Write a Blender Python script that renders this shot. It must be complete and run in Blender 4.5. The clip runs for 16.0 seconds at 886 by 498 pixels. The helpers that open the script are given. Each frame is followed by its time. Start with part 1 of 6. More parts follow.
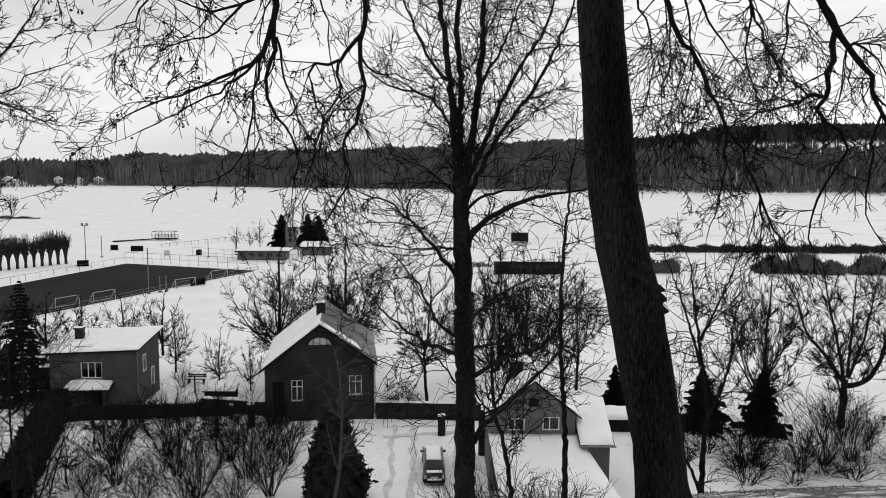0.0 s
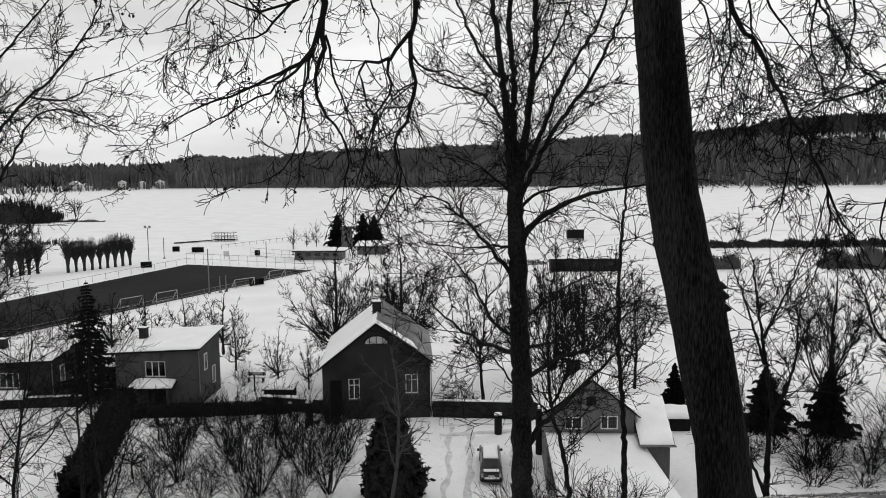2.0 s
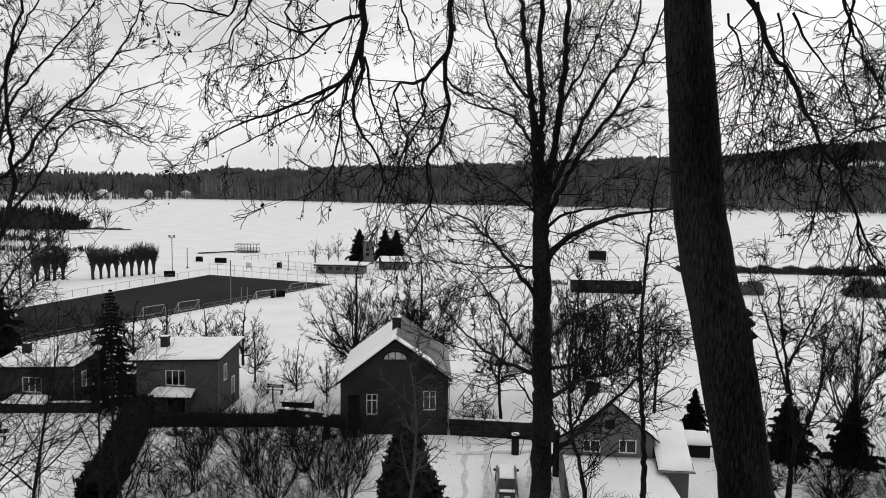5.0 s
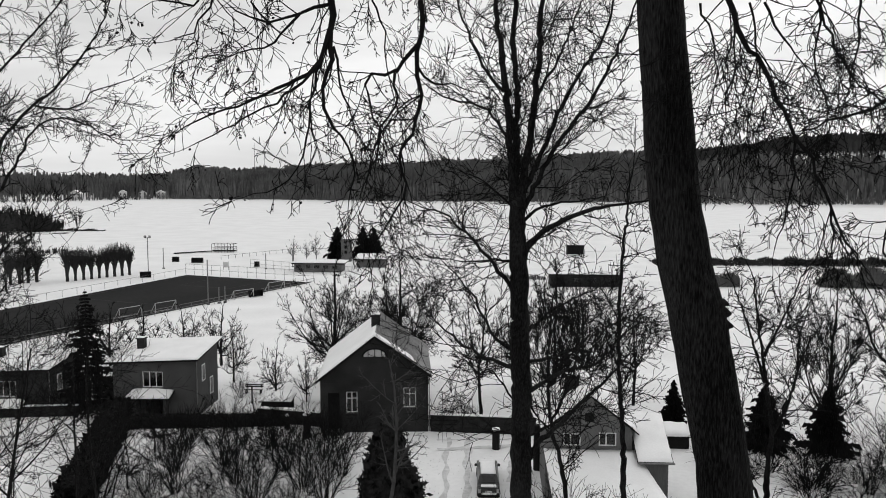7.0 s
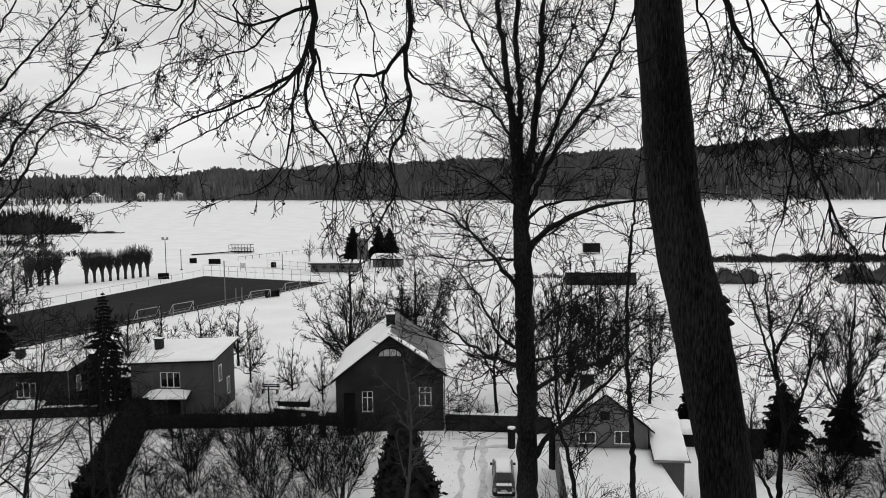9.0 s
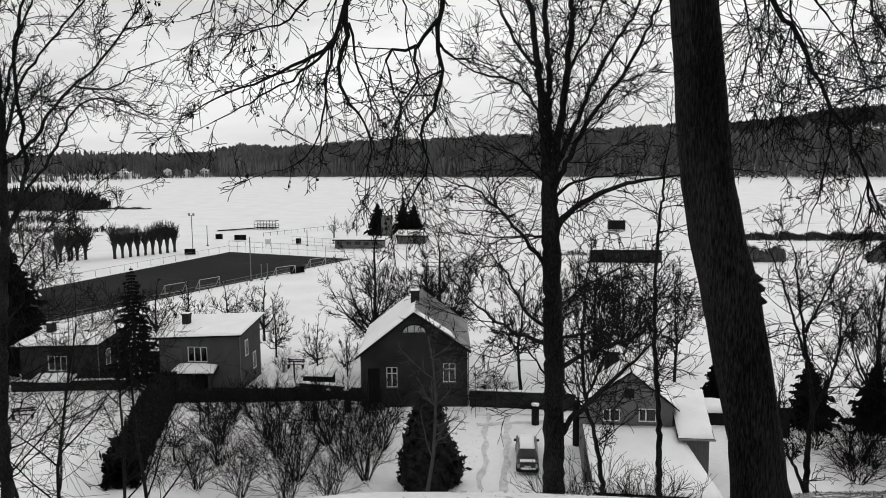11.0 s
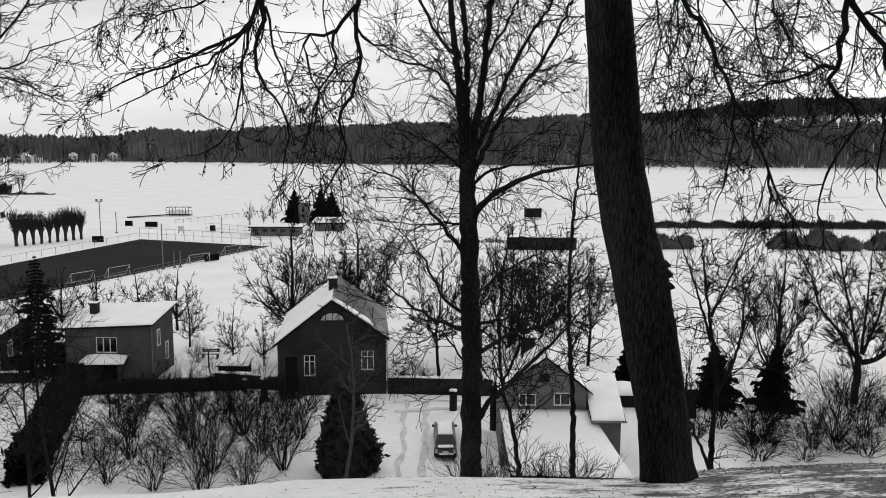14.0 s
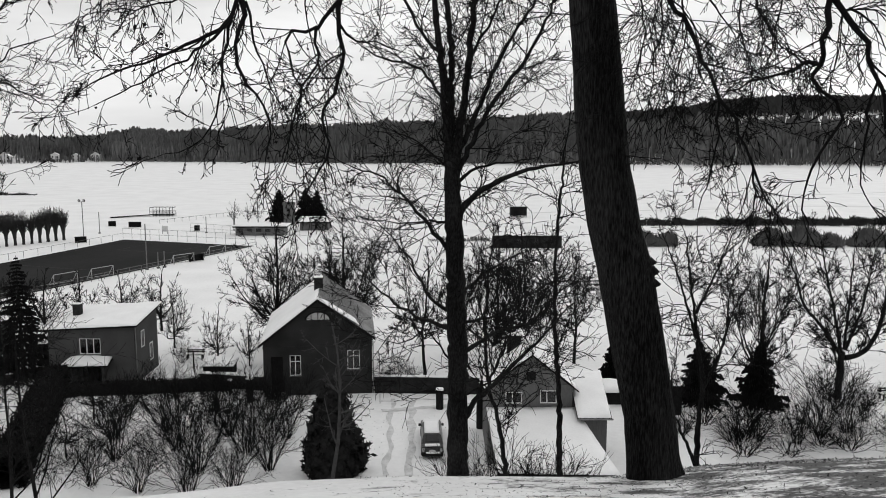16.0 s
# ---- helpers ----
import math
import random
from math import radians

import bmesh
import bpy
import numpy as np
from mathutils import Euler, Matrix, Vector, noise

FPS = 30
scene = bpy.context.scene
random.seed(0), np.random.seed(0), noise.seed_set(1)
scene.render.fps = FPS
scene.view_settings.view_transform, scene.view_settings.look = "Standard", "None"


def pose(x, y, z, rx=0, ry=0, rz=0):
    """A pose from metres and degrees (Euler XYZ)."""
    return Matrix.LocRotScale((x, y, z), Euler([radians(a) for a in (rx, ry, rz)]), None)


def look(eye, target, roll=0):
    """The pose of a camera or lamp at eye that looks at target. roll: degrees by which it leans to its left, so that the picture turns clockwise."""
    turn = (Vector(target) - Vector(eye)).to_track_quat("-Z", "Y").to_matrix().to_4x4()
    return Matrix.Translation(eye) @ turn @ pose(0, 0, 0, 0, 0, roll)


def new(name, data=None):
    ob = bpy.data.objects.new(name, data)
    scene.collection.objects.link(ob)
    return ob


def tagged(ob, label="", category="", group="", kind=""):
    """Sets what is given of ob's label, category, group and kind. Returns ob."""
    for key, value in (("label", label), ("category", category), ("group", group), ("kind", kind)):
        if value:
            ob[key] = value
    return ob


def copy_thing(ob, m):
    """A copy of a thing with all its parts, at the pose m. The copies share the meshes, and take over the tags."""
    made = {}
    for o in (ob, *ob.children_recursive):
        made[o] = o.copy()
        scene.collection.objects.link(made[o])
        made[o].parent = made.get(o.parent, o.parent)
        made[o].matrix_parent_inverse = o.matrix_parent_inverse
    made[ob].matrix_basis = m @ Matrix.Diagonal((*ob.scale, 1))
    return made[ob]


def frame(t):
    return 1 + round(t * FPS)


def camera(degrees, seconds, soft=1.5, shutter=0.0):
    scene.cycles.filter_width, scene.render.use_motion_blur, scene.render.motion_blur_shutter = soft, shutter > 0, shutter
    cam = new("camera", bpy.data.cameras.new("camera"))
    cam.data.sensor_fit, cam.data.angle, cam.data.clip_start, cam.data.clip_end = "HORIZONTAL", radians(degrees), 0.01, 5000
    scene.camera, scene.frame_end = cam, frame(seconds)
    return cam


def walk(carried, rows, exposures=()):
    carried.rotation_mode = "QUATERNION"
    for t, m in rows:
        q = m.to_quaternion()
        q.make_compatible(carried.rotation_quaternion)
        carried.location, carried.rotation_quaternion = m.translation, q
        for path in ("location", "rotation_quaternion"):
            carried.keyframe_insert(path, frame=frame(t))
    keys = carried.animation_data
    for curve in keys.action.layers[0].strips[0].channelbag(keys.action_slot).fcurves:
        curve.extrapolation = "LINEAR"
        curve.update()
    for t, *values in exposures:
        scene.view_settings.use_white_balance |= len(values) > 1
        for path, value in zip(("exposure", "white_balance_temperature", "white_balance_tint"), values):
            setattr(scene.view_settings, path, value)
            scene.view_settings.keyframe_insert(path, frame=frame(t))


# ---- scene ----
cam = camera(56.4, 16.0, 0.95)
PATH = [
    (0.0, -0.000, 0.020, 24.014, 83.84, -0.31, 0.04),
    (0.5, 0.006, -0.021, 24.028, 84.50, -0.43, -2.08),
    (1.0, 0.035, -0.025, 24.024, 84.22, -0.39, -9.19),
    (1.5, 0.024, -0.022, 24.028, 84.01, 0.02, -6.39),
    (2.0, 0.008, 0.133, 24.007, 83.73, 0.72, 3.75),
    (2.5, -0.018, 0.130, 24.004, 84.34, 0.26, 11.21),
    (3.0, -0.021, 0.076, 24.015, 84.58, 0.15, 13.23),
    (3.5, -0.018, 0.096, 24.003, 84.81, -0.26, 10.79),
    (4.0, -0.014, 0.136, 23.996, 84.37, -0.25, 6.67),
    (4.2, -0.063, 0.072, 24.043, 84.60, -0.64, 6.06),
    (6.5, -0.017, 0.119, 24.000, 85.07, -0.19, 4.27),
    (7.0, -0.025, 0.140, 23.998, 84.69, -0.04, 3.80),
    (7.5, -0.028, 0.124, 23.997, 84.17, 0.75, 3.02),
    (8.0, 0.011, 0.108, 23.995, 84.01, 0.83, 3.87),
    (8.5, 0.116, 0.152, 23.990, 84.63, 0.60, 5.81),
    (9.0, 0.185, 0.126, 24.001, 84.64, 0.55, 4.90),
    (9.2, 0.185, 0.105, 24.009, 83.67, 1.00, 5.20),
    (11.3, 0.116, 0.182, 23.993, 82.94, 0.48, 6.62),
    (11.5, 0.126, 0.196, 23.991, 82.87, 0.46, 6.07),
    (12.0, 0.111, 0.198, 23.999, 82.95, 0.45, 6.86),
    (12.5, 0.121, 0.220, 23.988, 83.25, 0.38, 8.43),
    (13.0, 0.113, 0.159, 23.990, 82.88, 0.11, 5.00),
    (13.5, 0.122, 0.149, 23.993, 82.49, 0.28, 2.86),
    (14.0, 0.123, 0.119, 23.996, 82.16, -0.21, 0.96),
    (14.5, 0.121, 0.151, 23.986, 82.43, 0.04, 0.03),
    (15.0, 0.129, 0.113, 23.992, 82.61, 0.04, -1.71),
    (15.5, 0.125, 0.151, 23.991, 82.20, 0.19, -1.19),
    (16.0, 0.128, 0.173, 23.984, 82.07, -0.02, -0.07),
]
walk(cam, [(t, pose(*p)) for t, *p in PATH])

# ---- sky and sun: an overcast winter day, black-and-white film ----
world = bpy.data.worlds.new("overcast_sky")
scene.world = world
world.use_nodes = True
wn, wl = world.node_tree.nodes, world.node_tree.links
wn.clear()
sky = wn.new("ShaderNodeTexSky")
sky.sky_type, sky.sun_disc = "NISHITA", False
sky.sun_elevation, sky.sun_rotation = radians(22), radians(35)
grey = wn.new("ShaderNodeRGBToBW")
wl.new(sky.outputs["Color"], grey.inputs["Color"])
skyray = wn.new("ShaderNodeTexCoord")
stretch = wn.new("ShaderNodeMapping")
stretch.inputs["Scale"].default_value = (1.3, 1.3, 7.0)
wl.new(skyray.outputs["Generated"], stretch.inputs["Vector"])
cloud = wn.new("ShaderNodeTexNoise")
cloud.inputs["Scale"].default_value, cloud.inputs["Detail"].default_value = 1.6, 5.0
wl.new(stretch.outputs["Vector"], cloud.inputs["Vector"])
deck = wn.new("ShaderNodeMapRange")
deck.inputs["From Min"].default_value, deck.inputs["From Max"].default_value = 0.36, 0.62
deck.inputs["To Min"].default_value, deck.inputs["To Max"].default_value = 6.1, 8.35
wl.new(cloud.outputs["Fac"], deck.inputs["Value"])
cover = wn.new("ShaderNodeMix")
cover.inputs[0].default_value = 0.93
wl.new(grey.outputs["Val"], cover.inputs[2])
wl.new(deck.outputs["Result"], cover.inputs[3])
back = wn.new("ShaderNodeBackground")
back.inputs["Strength"].default_value = 0.115
wl.new(cover.outputs[0], back.inputs["Color"])
wl.new(back.outputs["Background"], wn.new("ShaderNodeOutputWorld").inputs["Surface"])
sun = new("sun", bpy.data.lights.new("sun", "SUN"))
sun.data.energy, sun.data.angle = 0.6, radians(25)
sun.matrix_world = look((0, 0, 60), (-30, -46, 34))


# ---- materials: greys only, as the film shows them ----
def material(name, dark, light, scale=4.0, fine=40.0, rough=0.8, bump=0.3, metal=0.0, stretch_z=1.0, depth=0.02, grain=0.4, span=(0.34, 0.66)):
    """A grey surface between two tones, with coarse stains and fine grain, and relief from the grain."""
    m = bpy.data.materials.new(name)
    m.use_nodes = True
    n, k = m.node_tree.nodes, m.node_tree.links
    b = n["Principled BSDF"]
    co = n.new("ShaderNodeTexCoord")
    mp = n.new("ShaderNodeMapping")
    mp.inputs["Scale"].default_value = (1, 1, stretch_z)
    k.new(co.outputs["Object"], mp.inputs["Vector"])
    big, small = n.new("ShaderNodeTexNoise"), n.new("ShaderNodeTexNoise")
    big.inputs["Scale"].default_value, big.inputs["Detail"].default_value = scale, 4
    small.inputs["Scale"].default_value, small.inputs["Detail"].default_value = fine, 5
    for t in (big, small):
        k.new(mp.outputs["Vector"], t.inputs["Vector"])
    mix = n.new("ShaderNodeMath")
    mix.operation = "MULTIPLY_ADD"
    mix.inputs[1].default_value = 1 - grain
    half = n.new("ShaderNodeMath")
    half.operation = "MULTIPLY"
    half.inputs[1].default_value = grain
    k.new(small.outputs["Fac"], half.inputs[0])
    k.new(big.outputs["Fac"], mix.inputs[0])
    k.new(half.outputs[0], mix.inputs[2])
    ramp = n.new("ShaderNodeValToRGB")
    ramp.color_ramp.elements[0].position, ramp.color_ramp.elements[1].position = span
    ramp.color_ramp.elements[0].color = (dark, dark, dark, 1)
    ramp.color_ramp.elements[1].color = (light, light, light, 1)
    k.new(mix.outputs[0], ramp.inputs["Fac"])
    k.new(ramp.outputs["Color"], b.inputs["Base Color"])
    b.inputs["Roughness"].default_value, b.inputs["Metallic"].default_value = rough, metal
    b.inputs["Specular IOR Level"].default_value = 0.5 if rough < 0.6 else 0.06
    if bump:
        bp = n.new("ShaderNodeBump")
        bp.inputs["Strength"].default_value, bp.inputs["Distance"].default_value = bump, depth
        k.new(small.outputs["Fac"], bp.inputs["Height"])
        k.new(bp.outputs["Normal"], b.inputs["Normal"])
    return m


M_SNOW = material("snow", 0.74, 0.86, 0.12, 2.5, 0.7, 0.25, depth=0.05)
M_TRACK = material("pressed_snow", 0.5, 0.62, 0.2, 3, 0.7, 0.2)
M_RUT = material("dirty_pressed_snow", 0.42, 0.74, 1.6, 9, 0.8, 0.3)
M_ROOFSNOW = material("roof_snow", 0.76, 0.86, 0.6, 9, 0.7, 0.25)
M_BARK = material("bark", 0.004, 0.030, 3.0, 38, 0.9, 1.0, stretch_z=0.4, depth=0.03, grain=0.55, span=(0.4, 0.68))
M_GREATBARK = material("furrowed_bark", 0.002, 0.032, 2.2, 55, 0.9, 1.0, stretch_z=0.16, depth=0.05, grain=0.6, span=(0.42, 0.68))
M_SCRUB = material("scrub_stems", 0.07, 0.17, 0.3, 3, 0.9, 0.0)
M_TWIG = material("twig_bark", 0.003, 0.010, 2.0, 20, 0.9, 0.0)
# twig bark of far growth: the paleness of distance is put into its colour
M_FARTWIG = material("distance_paled_twig_bark", 0.02, 0.05, 1.0, 8, 0.9, 0.0)
M_NEEDLE = material("needles", 0.004, 0.012, 1.5, 12, 0.8, 0.0)
M_HEDGE = material("hedge_foliage", 0.004, 0.013, 1.5, 14, 0.8, 0.0)
M_THUJA = material("brown_thuja", 0.010, 0.024, 1.5, 14, 0.8, 0.0)
M_DARKWALL = material("dark_plaster_brick", 0.018, 0.034, 0.7, 14, 0.85, 0.4)
M_GREYWALL = material("grey_render", 0.05, 0.075, 0.5, 20, 0.85, 0.3)
M_GREYWALL2 = material("dark_grey_render", 0.02, 0.034, 0.5, 20, 0.85, 0.3)
M_BOARD = material("painted_boards", 0.10, 0.16, 0.8, 18, 0.8, 0.3, stretch_z=0.15)
M_DARKWOOD = material("dark_wood", 0.007, 0.02, 1.2, 20, 0.85, 0.4, stretch_z=0.2)
M_FRAME = material("white_window_frame", 0.5, 0.7, 2, 30, 0.6, 0.0)
M_STONE = material("dark_stone_wall", 0.012, 0.035, 1.5, 8, 0.9, 0.6)
M_TILE = material("roof_tile", 0.16, 0.34, 0.8, 8, 0.8, 0.4)
M_BRICK = material("chimney_brick", 0.015, 0.035, 2, 14, 0.9, 0.4)
M_METAL = material("galvanised_metal", 0.10, 0.2, 3, 30, 0.5, 0.0, 0.4)
M_PALE = material("pale_metal", 0.3, 0.5, 3, 30, 0.5, 0.0)
M_TURF = material("artificial_turf", 0.013, 0.024, 0.06, 1.2, 0.95, 0.2)
M_LINE = material("faded_line_paint", 0.03, 0.08, 0.5, 5, 0.9, 0.0)
M_REED = material("reeds", 0.03, 0.055, 0.2, 3, 0.9, 0.3)
M_CAR = material("dark_car_paint", 0.015, 0.02, 1, 20, 0.3, 0.0)
M_RUBBER = material("tyre_rubber", 0.012, 0.02, 4, 40, 0.9, 0.0)
M_LAMP = material("lamp_lens", 0.25, 0.4, 8, 40, 0.2, 0.0)
M_CONCRETE = material("concrete", 0.08, 0.15, 1, 12, 0.9, 0.3)
M_CURTAIN = material("curtain", 0.22, 0.5, 1.8, 9, 0.9, 0.0)
M_FARWALL = material("pale_far_wall", 0.4, 0.6, 0.3, 3, 0.9, 0.0)
M_GRASS = material("dead_grass", 0.02, 0.07, 2, 30, 0.9, 0.0)
M_FOREST = material("bare_forest", 0.07, 0.20, 0.03, 0.3, 0.95, 0.0)
M_FORESTDARK = material("conifer_forest", 0.035, 0.075, 0.02, 0.2, 0.95, 0.0)
M_PALEBARK = material("grey_bark", 0.03, 0.07, 3, 26, 0.9, 0.3)
M_GLASS = bpy.data.materials.new("window_glass")
M_GLASS.use_nodes = True
_g = M_GLASS.node_tree.nodes["Principled BSDF"]
_g.inputs["Base Color"].default_value = (0.02, 0.02, 0.02, 1)
_g.inputs["Roughness"].default_value = 0.08
_g.inputs["Transmission Weight"].default_value = 0.6


def patchy_snow():
    """Snow worn through to dead grass and leaves in streaks."""
    m = material("thin_snow_on_grass", 0.70, 0.85, 0.8, 9, 0.8, 0.5)
    n, k = m.node_tree.nodes, m.node_tree.links
    b = n["Principled BSDF"]
    snow = b.inputs["Base Color"].links[0].from_socket
    geo = n.new("ShaderNodeNewGeometry")
    mp = n.new("ShaderNodeMapping")
    mp.inputs["Scale"].default_value = (0.75, 1.7, 1)
    k.new(geo.outputs["Position"], mp.inputs["Vector"])
    a, c = n.new("ShaderNodeTexNoise"), n.new("ShaderNodeTexNoise")
    a.inputs["Scale"].default_value, a.inputs["Detail"].default_value = 2.2, 9
    a.inputs["Roughness"].default_value = 0.68
    c.inputs["Scale"].default_value, c.inputs["Detail"].default_value = 22, 5
    for t in (a, c):
        k.new(mp.outputs["Vector"], t.inputs["Vector"])
    sep = n.new("ShaderNodeSeparateXYZ")
    k.new(geo.outputs["Position"], sep.inputs[0])
    east = n.new("ShaderNodeMapRange")
    east.inputs["From Min"].default_value, east.inputs["From Max"].default_value = -2.5, 5.0
    east.inputs["To Min"].default_value, east.inputs["To Max"].default_value = -0.16, 0.12
    k.new(sep.outputs["X"], east.inputs["Value"])
    add = n.new("ShaderNodeMath")
    k.new(a.outputs["Fac"], add.inputs[0])
    k.new(east.outputs["Result"], add.inputs[1])
    mul = n.new("ShaderNodeMath")
    mul.operation = "MULTIPLY_ADD"
    mul.inputs[1].default_value = 0.35
    k.new(c.outputs["Fac"], mul.inputs[0])
    k.new(add.outputs[0], mul.inputs[2])
    edge = n.new("ShaderNodeMapRange")
    edge.inputs["From Min"].default_value, edge.inputs["From Max"].default_value = 0.66, 0.78
    k.new(mul.outputs[0], edge.inputs["Value"])
    tone = n.new("ShaderNodeValToRGB")
    tone.color_ramp.elements[0].color = (0.03, 0.03, 0.03, 1)
    tone.color_ramp.elements[1].color = (0.16, 0.16, 0.16, 1)
    k.new(c.outputs["Fac"], tone.inputs["Fac"])
    mix = n.new("ShaderNodeMix")
    mix.data_type = "RGBA"
    k.new(edge.outputs["Result"], mix.inputs[0])
    k.new(snow, mix.inputs[6])
    k.new(tone.outputs["Color"], mix.inputs[7])
    k.new(mix.outputs[2], b.inputs["Base Color"])
    return m


M_HILL = patchy_snow()


# ---- building blocks ----
def mesh_of(name, verts, faces, mat, smooth=False):
    me = bpy.data.meshes.new(name)
    me.from_pydata(verts, [], faces)
    me.materials.append(mat)
    if smooth:
        me.polygons.foreach_set("use_smooth", [True] * len(me.polygons))
    me.update()
    return me


def part(name, bm, mat, parent, label=""):
    me = bpy.data.meshes.new(name)
    bm.normal_update()
    bm.to_mesh(me)
    bm.free()
    me.materials.append(mat)
    ob = new(name, me)
    ob.parent = parent
    return tagged(ob, label)


def raw(name, vf, mat, parent, label="", smooth=False):
    ob = new(name, mesh_of(name, vf[0], vf[1], mat, smooth))
    ob.parent = parent
    return tagged(ob, label)


def empty(name, at, label, category, group="", kind="", turn=0.0):
    ob = new(name)
    ob.matrix_world = pose(*at, 0, 0, turn)
    return tagged(ob, label, category, group, kind)


def box(x0, x1, y0, y1, z0, z1, bevel=0.0):
    bm = bmesh.new()
    bmesh.ops.create_cube(bm, size=1)
    for v in bm.verts:
        v.co = ((x0 + x1) / 2 + v.co.x * (x1 - x0), (y0 + y1) / 2 + v.co.y * (y1 - y0), (z0 + z1) / 2 + v.co.z * (z1 - z0))
    if bevel:
        bmesh.ops.bevel(bm, geom=bm.edges[:], offset=bevel, segments=2, affect="EDGES")
    return bm


def boxes(*sets):
    bm = bmesh.new()
    for s in sets:
        b = box(*s)
        me = bpy.data.meshes.new("tmp")
        b.to_mesh(me)
        b.free()
        bm.from_mesh(me)
        bpy.data.meshes.remove(me)
    return bm


def slab(a, b, c, d, thick):
    """A plate over four corners, going thick down from them, with rounded edges."""
    bm = bmesh.new()
    top = [bm.verts.new(p) for p in (a, b, c, d)]
    low = [bm.verts.new((p[0], p[1], p[2] - thick)) for p in (a, b, c, d)]
    bm.faces.new(top)
    bm.faces.new(low[::-1])
    for i in range(4):
        j = (i + 1) % 4
        bm.faces.new((top[j], top[i], low[i], low[j]))
    bmesh.ops.recalc_face_normals(bm, faces=bm.faces[:])
    bmesh.ops.bevel(bm, geom=bm.edges[:], offset=thick * 0.3, segments=2, affect="EDGES")
    return bm


def snow_slab(a, b, c, d, thick, seed, n=14):
    """A snow layer over a roof plane: lumpy top, wavering rim."""
    vs, fs = [], []
    a, b, c, d = (Vector(p) for p in (a, b, c, d))
    for i in range(n + 1):
        for j in range(n + 1):
            u, v = i / n, j / n
            p = a.lerp(b, u).lerp(d.lerp(c, u), v)
            rim = min(u, 1 - u, v, 1 - v) * n
            w = noise.noise(Vector((p.x * 0.9, p.y * 0.9, seed)))
            p.z += thick * (min(1, 0.35 + 0.4 * rim) + 0.35 * w)
            if rim < 0.5:
                p.x += 0.06 * noise.noise(Vector((p.x * 2, p.y * 2, seed + 5)))
                p.y += 0.06 * noise.noise(Vector((p.x * 2, p.y * 2, seed + 9)))
            vs.append(p)
    for i in range(n):
        for j in range(n):
            q = i * (n + 1) + j
            fs.append((q, q + n + 1, q + n + 2, q + 1))
    m = len(vs)
    ring = [i * (n + 1) for i in range(n)] + [n * (n + 1) + j for j in range(n)] + [i * (n + 1) + n for i in range(n, 0, -1)] + [j for j in range(n, 0, -1)]
    for k, r in enumerate(ring):
        u, v = divmod(r, n + 1)
        vs.append(a.lerp(b, u / n).lerp(d.lerp(c, u / n), v / n) + Vector((0, 0, 0.004)))
    for k, r in enumerate(ring):
        k2 = (k + 1) % len(ring)
        fs.append((r, ring[k2], m + k2, m + k))
    bm = bmesh.new()
    vv = [bm.verts.new(p) for p in vs]
    for f in fs:
        bm.faces.new([vv[i] for i in f])
    bmesh.ops.recalc_face_normals(bm, faces=bm.faces[:])
    for f in bm.faces:
        f.smooth = True
    return bm


def rod(p, q, r, sides=6):
    p, q = Vector(p), Vector(q)
    m = Matrix.Translation((p + q) / 2) @ (q - p).to_track_quat("Z", "Y").to_matrix().to_4x4()
    bm = bmesh.new()
    bmesh.ops.create_cone(bm, cap_ends=True, segments=sides, radius1=r, radius2=r, depth=(q - p).length, matrix=m)
    return bm


# ---- the lie of the land ----
def smooth(a, b, v):
    t = min(1.0, max(0.0, (v - a) / (b - a)))
    return t * t * (3 - 2 * t)


def line(v, *pts):
    """The height at v of a line through (place, height) points."""
    if v <= pts[0][0]:
        return pts[0][1]
    for (a, p), (b, q) in zip(pts, pts[1:]):
        if v <= b:
            return p + (q - p) * (v - a) / (b - a)
    return pts[-1][1]


def shore(x):
    return line(x, (-900, 470), (-400, 600), (-342, 670), (-286, 712), (-205, 702), (-90, 668), (0, 655), (70, 652), (190, 612), (440, 594), (900, 565))


def rise(x):
    return line(x, (-700, 6), (-350, 5), (-200, 11), (0, 17), (75, 21), (150, 21), (300, 23), (500, 26))


def land(x, y):
    crest = line(x, (-64, 15.0), (-4, 19.28), (-2.1, 19.5), (0.5, 19.55), (2.7, 19.57), (4.2, 19.76), (6, 19.88), (8.3, 19.74), (14, 19.9), (30, 20.6))
    if y < 10.4:
        near = 22.35 + (crest - 22.35) * max(0.0, y) / 10.4
        return near + 0.05 * noise.noise(Vector((x * 0.6, y * 0.6, 0))) + (0.02 * -y if y < 0 else 0)
    if y < 80:
        slope = crest - 0.42 * (y - 10.4) - 0.008 * (y - 10.4) ** 2 if y < 26 else (crest - 6.55 - 1.95) - 0.67 * (y - 26)
        z = max(2.5, slope)
        if slope < 4.5:
            z = 2.5 + 0.5 * ((slope - 2.5) + math.sqrt((slope - 2.5) ** 2 + 1.2))
        return z + 0.08 * noise.noise(Vector((x * 0.25, y * 0.25, 1)))
    if y < 150:
        return 2.5 * (1 - smooth(80, 104, y)) + 0.05 * noise.noise(Vector((x * 0.2, y * 0.2, 1)))
    s = y - shore(x)
    if s < 0:
        return 0.0
    h = rise(x) * smooth(-10, 75, s)
    back = smooth(90, 280, s) * line(x, (-300, 6), (0, 8), (150, 10), (240, 16), (310, 27), (400, 27), (600, 24), (900, 24))
    return h + back + (3 * noise.noise(Vector((x * 0.01, y * 0.01, 2))) * smooth(10, 90, s))


